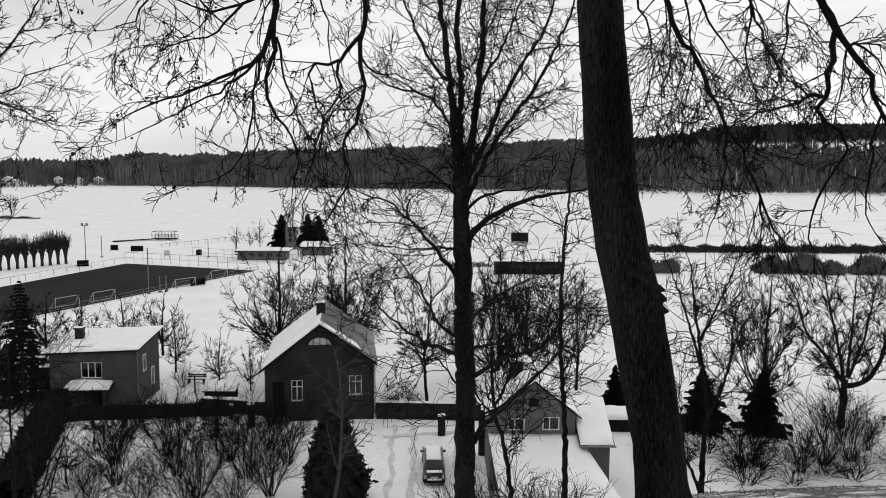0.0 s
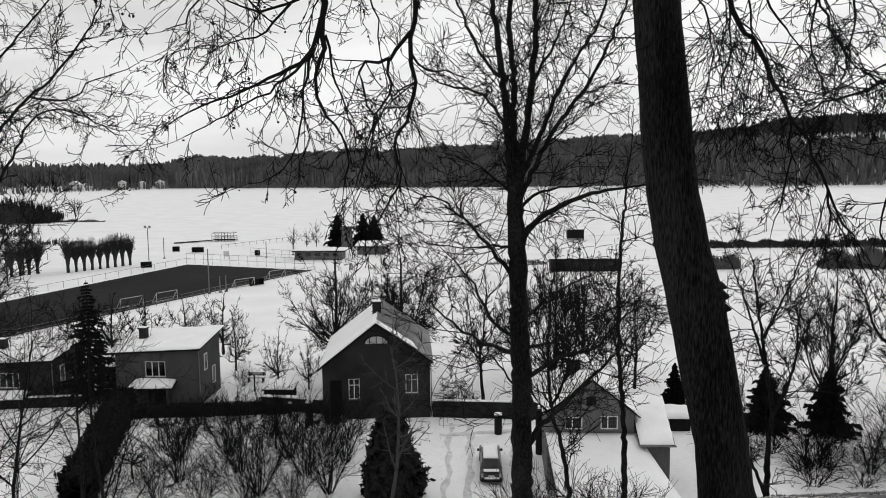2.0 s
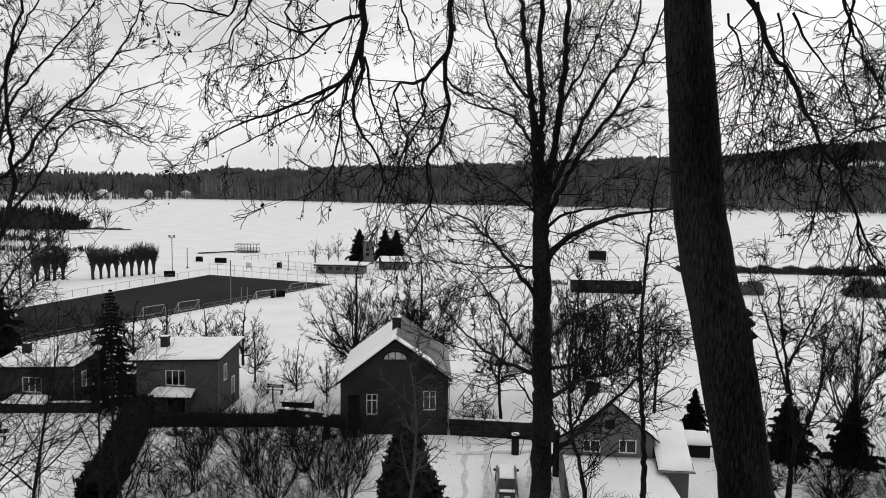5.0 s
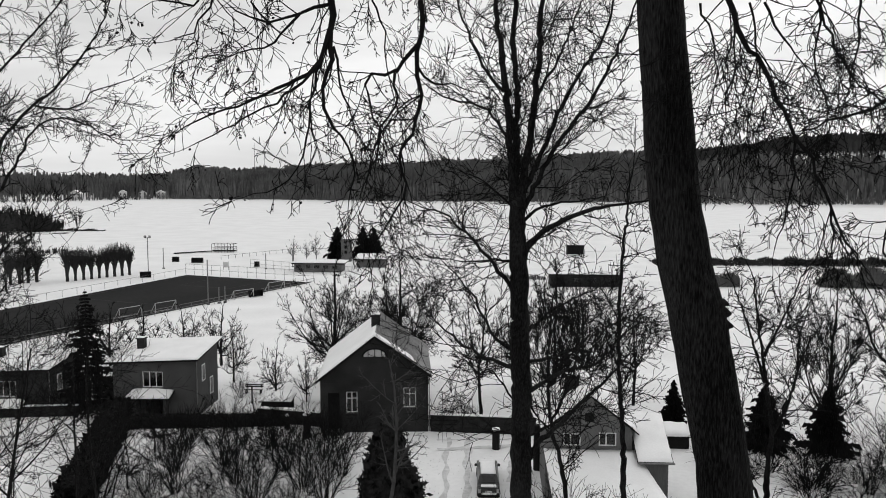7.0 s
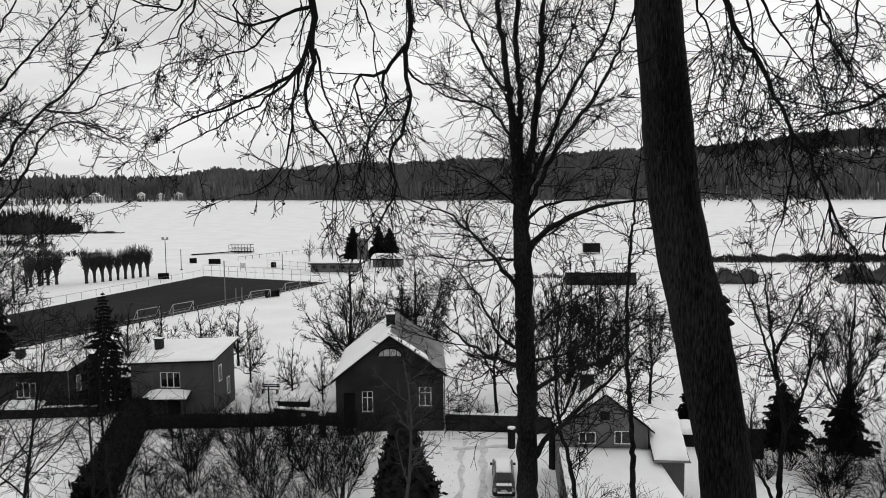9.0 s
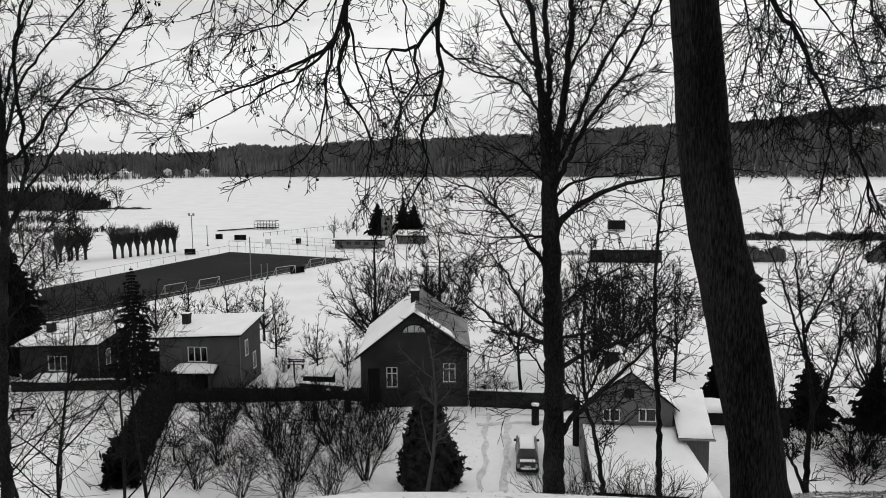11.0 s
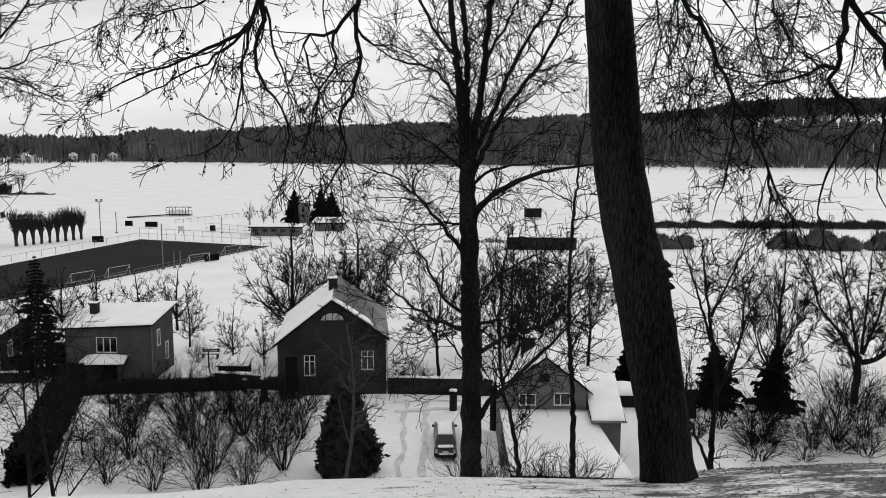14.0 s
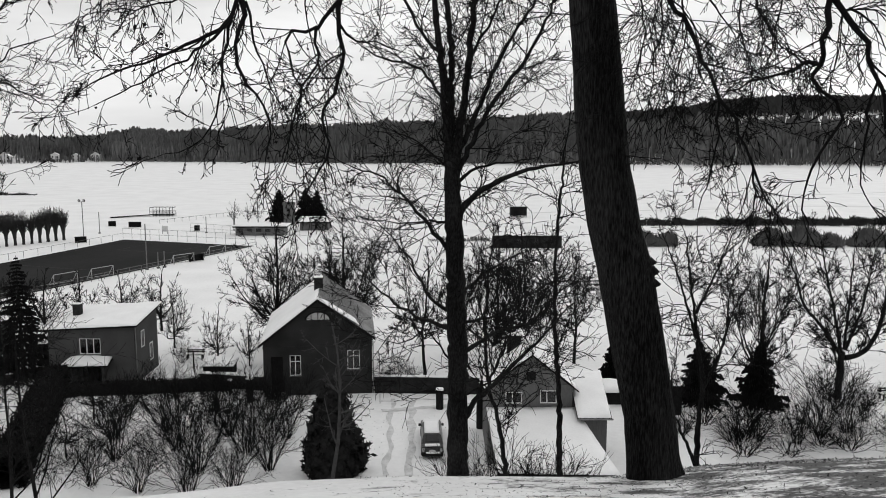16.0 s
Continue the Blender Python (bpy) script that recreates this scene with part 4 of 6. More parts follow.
def bare_tree(name, at, height, seed, spec, label, group="bare trees", stems=1, trunk_r=None, clear=0.25, mat=None, fork=None):
    """A leafless tree: a trunk up to clear * height that splits into limbs, each with its own boughs and twigs."""
    rng = np.random.default_rng(seed)
    ob = empty(name, at, label, "tree" if "tree" in name or "sapling" in name else "shrub", group)
    thick, fine = Wood(), Wood()
    r = trunk_r or height * 0.016
    if stems > 1:
        for s in range(stems):
            a = 2 * math.pi * (s + 0.5 * rng.random()) / stems
            lean = (0.15 + 0.35 * rng.random()) if fork is None else fork * (0.8 + 0.4 * rng.random())
            z0 = height * clear
            grow(rng, (thick, fine), (0.6 * r * math.cos(a), 0.6 * r * math.sin(a), z0 - 0.1), (lean * math.cos(a), lean * math.sin(a), 1), (height - z0) * (0.75 + 0.3 * rng.random()), r * (0.6 if clear else 0.8), 0, spec)
        if clear:
            thick.tube([(0, 0, -0.4), (0.02, 0, 0.25), (0.0, 0.03, z0 * 0.6), (0, 0, z0 + 0.1)], [r * 1.5, r * 1.1, r, r * 1.1], 9)
    else:
        grow(rng, (thick, fine), (0, 0, -0.3), (0.03 * rng.normal(), 0.03 * rng.normal(), 1), height, r, 0, spec)
    t = new("trunk", thick.mesh("trunk", mat or M_BARK)) if thick.n else None
    c = new("crown", fine.mesh("crown", mat or M_TWIG))
    for o in (t, c):
        if o:
            o.parent = ob
    return ob


def put(tree, x, y, size=1.0, turn=0.0, wide=1.0):
    return copy_thing(tree, Matrix.Translation((x, y, land(x, y))) @ Matrix.Rotation(turn, 4, "Z") @ Matrix.Diagonal((size * wide, size * wide, size, 1)))


def spruce(at, height, width, seed, label, name="spruce_tree"):
    """A conifer: a straight trunk and whorls of hanging boughs, each a fan of needle sprays."""
    rng = np.random.default_rng(seed)
    ob = empty(name, at, label, "tree", "spruces")
    trunk, crown = Wood(), Wood()
    trunk.tube([(0, 0, -0.2), (0, 0, height * 0.5), (0, 0, height)], [height * 0.018, height * 0.011, 0.01], 8)
    z = height * 0.05
    while z < height * 0.985:
        f = 1 - z / height
        reach = width / 2 * min(1.0, 1.15 * f ** 0.75) * (0.65 + 0.5 * rng.random()) + 0.05
        m = int(6 + 6 * f)
        for k in range(m):
            a = 2 * math.pi * (k + rng.random() * 0.8) / m
            rr = reach * (0.45 + 0.65 * rng.random())
            out = np.array((math.cos(a), math.sin(a), 0))
            side = np.array((-out[1], out[0], 0))
            n = 6
            quads = []
            for s in range(n):
                q = rr * (s + 0.3) / n
                base = out * q + np.array((0, 0, z - 0.28 * q + 0.12 * q * q / max(rr, 0.1)))
                w = (0.10 + 0.20 * rr * (1 - s / n)) * (0.6 + 0.8 * rng.random())
                drop = (0.10 + 0.10 * rr) * (0.5 + rng.random())
                l = rr / n * 1.5
                for sg in (-1, 1):
                    quads.append([base, base + out * l * 0.6 + side * sg * w * 0.5 + np.array((0, 0, 0.02)), base + out * l + side * sg * w - np.array((0, 0, drop)), base + out * l * 0.3 + side * sg * w * 0.4 - np.array((0, 0, drop * 0.8))])
            crown.quads(quads)
        z += height * 0.034 * (0.7 + 0.6 * f)
    for nm, w, mt in (("trunk", trunk, M_BARK), ("crown", crown, M_NEEDLE)):
        o = new(nm, w.mesh(nm, mt, False))
        o.parent = ob
    return ob


def leafy(rng, wood, pts, normals, size):
    """Small leaf sprays at the points, turned any way but mostly lying outwards."""
    n = len(pts)
    u = rng.normal(size=(n, 3))
    a = np.cross(normals, u)
    a /= np.linalg.norm(a, axis=1)[:, None] + 1e-9
    b = np.cross(normals, a) + normals * rng.normal(size=(n, 1)) * 0.7
    s = size * (0.5 + rng.random((n, 1)))
    p = pts + normals * rng.normal(size=(n, 1)) * size * 0.6
    wood.quads(np.stack([p - a * s * 0.5, p + b * s * 0.6, p + a * s * 0.5, p - b * s * 0.6], 1))


def thuja(name, at, height, width, seed, mat, label, count=9000):
    rng = np.random.default_rng(seed)
    ob = empty(name, at, label, "shrub")
    core, crown = Wood(), Wood()

    def rad(f):
        return width / 2 * np.clip(1 - f, 0, 1) ** 0.62 * (0.78 + 0.22 * np.minimum(1, f * 6))
    zz = np.linspace(0, 1, 9)
    core.tube([(0, 0, z * height * 0.95 - 0.1) for z in zz], [max(0.03, 0.7 * float(rad(z))) for z in zz], 14)
    f = 1 - np.sqrt(rng.random(count))
    a = rng.random(count) * 2 * math.pi
    lump = 1 + 0.16 * np.sin(a * 3 + f * 7) + 0.12 * np.sin(a * 7 - f * 13) + 0.10 * np.sin(a * 13 + f * 31)
    r = rad(f) * lump
    pts = np.stack([r * np.cos(a), r * np.sin(a), f * height], 1)
    nor = np.stack([np.cos(a), np.sin(a), np.full(count, 0.45)], 1)
    leafy(rng, crown, pts, nor, 0.24)
    for nm, w in (("inner_growth", core), ("foliage", crown)):
        o = new(nm, w.mesh(nm, mat, False))
        o.parent = ob
    return ob


def hedge(name, p, q, width, height, seed, mat, label, per_metre=900, size=0.16):
    """A dense row of clipped growth between two ground points."""
    rng = np.random.default_rng(seed)
    p, q = np.array(p, float), np.array(q, float)
    length = np.linalg.norm(q - p)
    ob = empty(name, (p + q) / 2, label, "hedge")
    along = (q - p) / length
    side = np.array((-along[1], along[0], 0))
    mid = (p + q) / 2
    n = int(per_metre * length)
    s = rng.random(n)
    t = rng.random(n) * (2 * height + width)
    lump = 1 + 0.10 * np.sin(s * length * 2.1) + 0.07 * np.sin(s * length * 5.3 + 1)
    off = np.where(t < height, -width / 2, np.where(t < height + width, t - height - width / 2, width / 2))
    z = np.where(t < height, t, np.where(t < height + width, height * (1 - 0.10 * (2 * off / width) ** 2), 2 * height + width - t))
    off = off * (1 - 0.25 * z / height) * lump
    z = z * (0.93 + 0.07 * lump)
    pts = p[None] + along[None] * (s * length)[:, None] + side[None] * off[:, None] + np.array((0, 0, 1))[None] * z[:, None] - mid[None]
    nor = side[None] * np.sign(off)[:, None] * (np.abs(off) > width * 0.3)[:, None] + np.array((0, 0, 1))[None] * (0.3 + (z > height * 0.85))[:, None]
    core, leaf = Wood(), Wood()
    k = max(4, int(length / 0.6))
    cc = [p - mid + along * length * i / k for i in range(k + 1)]
    core.tube([c + np.array((0, 0, height * 0.42)) for c in cc], [min(width, height) * 0.5 * 0.9] * (k + 1), 10)
    leafy(rng, leaf, pts, nor, size)
    for nm, w in (("inner_growth", core), ("foliage", leaf)):
        o = new(nm, w.mesh(nm, mat, False))
        o.parent = ob
    return ob


def curve(pts, step):
    """Points along a smooth line through pts."""
    p = np.asarray(pts, float)
    p = np.concatenate([[2 * p[0] - p[1]], p, [2 * p[-1] - p[-2]]])
    out = []
    for i in range(1, len(p) - 2):
        n = max(2, int(np.linalg.norm(p[i + 1] - p[i]) / step))
        t = (np.arange(n) / n)[:, None]
        out.append(0.5 * (2 * p[i] + (p[i + 1] - p[i - 1]) * t + (2 * p[i - 1] - 5 * p[i] + 4 * p[i + 1] - p[i + 2]) * t ** 2 + (3 * p[i] - p[i - 1] - 3 * p[i + 1] + p[i + 2]) * t ** 3))
    return np.concatenate(out + [p[-2:-1]])


def shoot(rng, wood, p, d, length, r, lev, st):
    """A twig with its own side twigs, bending gently as it grows."""
    n = max(3, min(7, int(length / st.get("step", 0.09))))
    bend = rng.normal(size=3) * st["bend"] + np.array((0, 0, st["pull"]))
    pts, dirs = [np.array(p, float)], []
    for i in range(n):
        d = unit(d + bend / n + rng.normal(size=3) * st["wander"])
        dirs.append(d)
        pts.append(pts[-1] + d * (length / n))
    end = max(st["rmin"], 0.3 * r)
    wood.tube(pts, np.linspace(max(r, end), end, n + 1), 3)
    if lev >= st["levels"]:
        return
    for k in range(int(st["kids"] * (0.6 + 0.8 * rng.random()))):
        f = 0.12 + 0.83 * rng.random()
        i = min(n - 1, int(f * n))
        q = pts[i] + (pts[i + 1] - pts[i]) * (f * n - i)
        lo, hi = st["angle"]
        shoot(rng, wood, q, branch_off(rng, dirs[i], radians(lo + (hi - lo) * rng.random())), length * st["ratio"] * (1.25 - 0.6 * f) * (0.6 + 0.7 * rng.random()), max(st["rmin"], r * 0.6), lev + 1, st)


def limb(rng, tree, row, fine, st, mat, sides=8, name="bough", first=0.06):
    """One limb of a tree through its points, as a part of its own; its twigs go into fine."""
    r0, r1, *pts = row
    step = st.get("limb_step", 0.12)
    line_pts = curve(pts, step)
    n = len(line_pts)
    line_pts[1:] += rng.normal(size=(n - 1, 3)) * step * st.get("rough", 0.07)
    f = np.linspace(0, 1, n)
    rads = (r0 + (r1 - r0) * f ** 0.8) * (1 + 0.05 * rng.normal(size=n))
    own = Wood()
    own.tube(line_pts, rads, sides)
    ob = new(name, own.mesh(name, mat))
    ob.parent = tree
    run = np.linalg.norm(np.diff(line_pts, axis=0), axis=1).sum()
    lo, hi = st["angle"]
    for k in range(int(run * (1 - first) * st["dens"])):
        g = first + (1 - first) * rng.random()
        i = min(n - 2, int(g * (n - 1)))
        d = unit(line_pts[i + 1] - line_pts[i])
        out = unit(branch_off(rng, d, radians(lo + 8 + (hi - lo) * rng.random())) * np.array((1, st.get("flat", 1.0), 1)))
        shoot(rng, fine, line_pts[i], out, st["length"] * (0.45 + 1.1 * rng.random()) * (1.2 - 0.5 * g), max(st["rmin"], min(rads[i] * 0.5, st["rmin"] * 2.6)), 0, st)
    shoot(rng, fine, line_pts[-1], unit(line_pts[-1] - line_pts[-3]), st["length"], max(st["rmin"], min(r1 * 0.8, st["rmin"] * 3)), 0, st)
    return ob


def limb_tree(name, label, rows, seed, st, group="bare trees", mat=None, stem_twigs=0.5):
    """A bare tree whose stem and limbs follow the lines of rows: radius at foot and tip, then points."""
    rng = np.random.default_rng(seed)
    x, y = rows[0][2][:2]
    ob = empty(name, (x, y, land(x, y)), label, "tree", group)
    fine = Wood()
    for i, row in enumerate(rows):
        if i:
            limb(rng, ob, row, fine, st, mat or M_BARK, 8)
        else:
            limb(rng, ob, row, fine, st, mat or M_BARK, 14, "trunk", stem_twigs)
    o = new("crown", fine.mesh("crown", M_TWIG))
    o.parent = ob
    for o in ob.children:
        o.matrix_parent_inverse = ob.matrix_world.inverted()
    return ob


def crown_tree(name, at, height, width, seed, label, group="bare trees", limbs=12, low=0.16, trunk_r=0.25, droop=0.0, st=None, mat=None):
    """A bare tree with a full crown: limbs leave a short stem and reach for an egg-shaped outline, each with its twigs."""
    rng = np.random.default_rng(seed)
    ob = empty(name, at, label, "shrub" if "shrub" in name else "tree", group)
    fine = Wood()
    style = dict(dens=1.5, length=height * 0.17, angle=(18, 48), pull=0.22, bend=0.4, wander=0.08, levels=2, kids=5.0, ratio=0.52, rmin=0.017, step=0.34, limb_step=0.7, rough=0.04)
    style.update(st or {})
    z0 = height * low
    top = height - style["length"] * 0.5
    limb(rng, ob, (trunk_r, trunk_r * 0.3, (0, 0, -0.3), (0.02 * height * rng.normal(), 0, z0 * 1.2), (0, 0.02 * height * rng.normal(), height * 0.5), (0.03 * height * rng.normal(), 0, top)), fine, style, mat or M_BARK, 9, "trunk", 0.35)
    for i in range(limbs):
        a = i * 2.4 + 0.5 * rng.random()
        up = 0.08 + 0.85 * ((i + 0.5) / limbs) ** 0.9
        reach = (width / 2 - style["length"] * 0.35) * math.sqrt(max(0.05, 1 - (2 * up - 0.85) ** 2 * 0.8)) * (0.8 + 0.3 * rng.random())
        tip = np.array((reach * math.cos(a), reach * math.sin(a), z0 + (top - z0) * up))
        foot = np.array((0, 0, z0 * (0.75 + 0.5 * rng.random()) + 0.45 * (tip[2] - z0) * (i % 3) / 2))
        knee = foot + (tip - foot) * np.array((0.55, 0.55, 0.35 + droop)) + rng.normal(size=3) * 0.014 * height
        r = trunk_r * (0.5 - 0.25 * (i % 3) / 2)
        limb(rng, ob, (r, 0.02, tuple(foot), tuple(knee), tuple(tip)), fine, style, mat or M_BARK, 6)
    o = new("crown", fine.mesh("crown", mat or M_TWIG))
    o.parent = ob
    return ob


def shrub(name, at, height, width, seed, label, stems=20, group="garden shrubs", st=None):
    """Many thin stems from one root, each a twig with its own side twigs."""
    rng = np.random.default_rng(seed)
    ob = empty(name, at, label, "shrub", group)
    style = dict(angle=(18, 48), pull=0.12, bend=0.5, wander=0.10, levels=2, kids=5.0, ratio=0.5, rmin=0.0105, step=0.4)
    style.update(st or {})
    old, fine = Wood(), Wood()
    for i in range(stems):
        a, lean = i * 2.4 + rng.random(), rng.random() ** 0.7 * width / height * 0.62
        foot = np.array((0.12 * math.cos(a), 0.12 * math.sin(a), -0.1)) * (1 + rng.random())
        shoot(rng, fine if i % 3 else old, foot, unit(np.array((lean * math.cos(a), lean * math.sin(a), 1))), height * (0.6 + 0.45 * rng.random()), 0.028, 0, style)
    for nm, w in (("stem_growth", old), ("crown", fine)):
        o = new(nm, w.mesh(nm, M_TWIG))
        o.parent = ob
    return ob


# boughs of the great tree: radius at foot and tip, then points
WEST = (
    (0.0283, 0.017, (-1.04, 5.2, 25.27), (-1.04, 5.2, 25.06), (-1.04, 5.2, 24.86), (-1.03, 5.2, 24.69)),
    (0.0158, 0.0034, (-1.05, 5.2, 24.86), (-1.1, 5.15, 24.67), (-1.23, 5.11, 24.54), (-1.49, 5.06, 24.44), (-1.66, 5.02, 24.36), (-1.95, 4.97, 24.23)),
    (0.0136, 0.004, (-1.03, 5.2, 24.69), (-1.1, 5.22, 24.52), (-1.08, 5.24, 24.32), (-1.0, 5.27, 24.22), (-0.93, 5.29, 24.06), (-0.96, 5.31, 23.81)),
    (0.0102, 0.0028, (-1.11, 5.2, 24.67), (-1.16, 5.17, 24.44), (-1.19, 5.14, 24.2), (-1.29, 5.12, 23.95), (-1.51, 5.09, 23.85)),
    (0.009, 0.0028, (-1.03, 5.2, 24.76), (-0.99, 5.26, 24.48), (-0.9, 5.31, 24.27), (-0.83, 5.37, 24.06)),
    (0.0124, 0.004, (-1.04, 5.2, 25.01), (-1.23, 5.17, 24.95), (-1.42, 5.14, 24.9), (-1.54, 5.12, 24.93), (-1.64, 5.09, 24.99)),
    (0.009, 0.0028, (-1.21, 5.09, 24.93), (-1.3, 5.05, 24.81), (-1.48, 5.01, 24.71), (-1.75, 4.97, 24.67)),
    (0.0102, 0.0028, (-1.1, 5.09, 24.64), (-1.24, 5.06, 24.49), (-1.41, 5.03, 24.37), (-1.66, 5.0, 24.25), (-1.85, 4.97, 24.15)),
)
MIDDLE = (
    (0.0245, 0.0058, (-0.6, 6.7, 25.59), (-0.62, 6.7, 25.34), (-0.63, 6.7, 25.08), (-0.66, 6.7, 24.82), (-0.64, 6.7, 24.6), (-0.7, 6.7, 24.33), (-0.79, 6.7, 24.16), (-0.78, 6.7, 23.8), (-1.01, 6.7, 23.43)),
    (0.0187, 0.0043, (-0.64, 6.7, 25.01), (-0.77, 6.68, 24.86), (-0.83, 6.65, 24.77), (-1.01, 6.63, 24.75), (-1.05, 6.61, 24.6), (-0.95, 6.58, 24.33), (-0.99, 6.56, 24.02)),
    (0.013, 0.0036, (-0.83, 6.63, 24.77), (-0.83, 6.68, 24.51), (-0.97, 6.73, 24.36), (-1.05, 6.79, 24.07), (-1.15, 6.84, 23.79)),
    (0.0115, 0.0036, (-0.66, 6.7, 24.82), (-0.55, 6.77, 24.69), (-0.38, 6.85, 24.7), (-0.21, 6.92, 24.65)),
    (0.0101, 0.0036, (-1.04, 6.7, 25.62), (-1.02, 6.68, 25.35), (-0.92, 6.67, 25.08), (-0.9, 6.65, 24.82), (-0.8, 6.63, 24.46)),
    (0.0124, 0.0028, (-1.55, 5.14, 25.28), (-1.79, 5.1, 25.08), (-1.85, 5.05, 24.99), (-2.1, 5.01, 25.04), (-2.31, 4.97, 25.08)),
    (0.009, 0.0028, (-1.7, 5.14, 25.15), (-1.72, 5.08, 25.04), (-1.83, 5.03, 24.83), (-1.94, 4.97, 24.77)),
    (0.0079, 0.0028, (-1.4, 5.14, 25.21), (-1.5, 5.1, 25.0), (-1.33, 5.07, 24.82), (-1.2, 5.03, 24.79)),
)
EAST = (
    (0.034, 0.01, (2.25, 9.1, 25.92), (2.49, 9.08, 25.4), (2.71, 9.07, 25.08), (2.9, 9.05, 24.76), (3.09, 9.03, 24.34), (3.45, 9.02, 23.62), (3.75, 9.0, 23.04)),
    (0.046, 0.042, (3.9, 9.0, 25.9), (4.1, 9.0, 25.56), (4.18, 9.0, 25.36)),
    (0.034, 0.008, (4.15, 9.0, 25.39), (4.09, 9.01, 24.72), (4.05, 9.03, 24.55), (4.28, 9.04, 24.34), (4.4, 9.05, 24.15), (4.25, 9.06, 23.92), (4.09, 9.07, 23.62), (4.03, 9.09, 23.34), (4.1, 9.1, 23.03)),
    (0.022, 0.008, (4.09, 9.05, 24.71), (3.85, 9.09, 24.67), (3.57, 9.12, 24.55), (3.28, 9.16, 24.5), (3.14, 9.2, 24.35)),
    (0.036, 0.008, (4.2, 9.0, 25.36), (4.45, 8.98, 25.04), (4.65, 8.97, 24.63), (4.75, 8.95, 24.34), (4.79, 8.93, 24.04), (5.01, 8.92, 23.77), (5.47, 8.9, 23.62)),
    (0.018, 0.005, (4.56, 9.0, 24.84), (4.67, 8.9, 24.63), (4.96, 8.8, 24.45)),
    (0.016, 0.005, (4.35, 9.0, 25.28), (4.58, 8.95, 25.12), (4.72, 8.9, 24.82)),
    (0.016, 0.005, (4.7, 9.0, 24.52), (4.64, 9.05, 24.22), (4.68, 9.1, 23.8), (4.68, 9.15, 23.43), (4.97, 9.2, 23.05)),
)
EAST_FINE = (
    (0.016, 0.005, (3.43, 9.4, 25.93), (3.38, 9.43, 25.46), (3.37, 9.45, 25.1), (3.57, 9.47, 24.67), (3.53, 9.5, 24.36)),
    (0.016, 0.005, (2.81, 9.4, 25.81), (2.96, 9.33, 25.44), (3.17, 9.27, 25.14), (3.27, 9.2, 24.95)),
    (0.018, 0.005, (3.27, 9.3, 25.97), (3.46, 9.28, 25.43), (3.66, 9.25, 25.07), (3.9, 9.22, 24.83), (4.08, 9.2, 24.71)),
    (0.016, 0.005, (2.49, 9.6, 25.97), (2.58, 9.63, 25.37), (2.54, 9.67, 24.88), (2.49, 9.7, 24.31)),
    (0.014, 0.005, (2.71, 9.6, 25.85), (2.83, 9.6, 25.12), (2.75, 9.6, 24.68), (2.67, 9.6, 24.24)),
    (0.014, 0.005, (2.18, 9.6, 25.85), (2.32, 9.6, 25.49), (2.36, 9.6, 24.99), (2.28, 9.6, 24.5)),
    (0.014, 0.005, (3.76, 9.3, 25.91), (3.74, 9.27, 25.43), (3.68, 9.23, 25.01), (3.54, 9.2, 24.53)),
    (0.016, 0.005, (3.48, 9.1, 23.62), (3.54, 9.15, 23.34), (3.54, 9.2, 23.05)),
    (0.014, 0.005, (3.08, 9.1, 24.38), (3.08, 9.13, 23.99), (3.04, 9.17, 23.56), (2.94, 9.2, 23.18)),
)


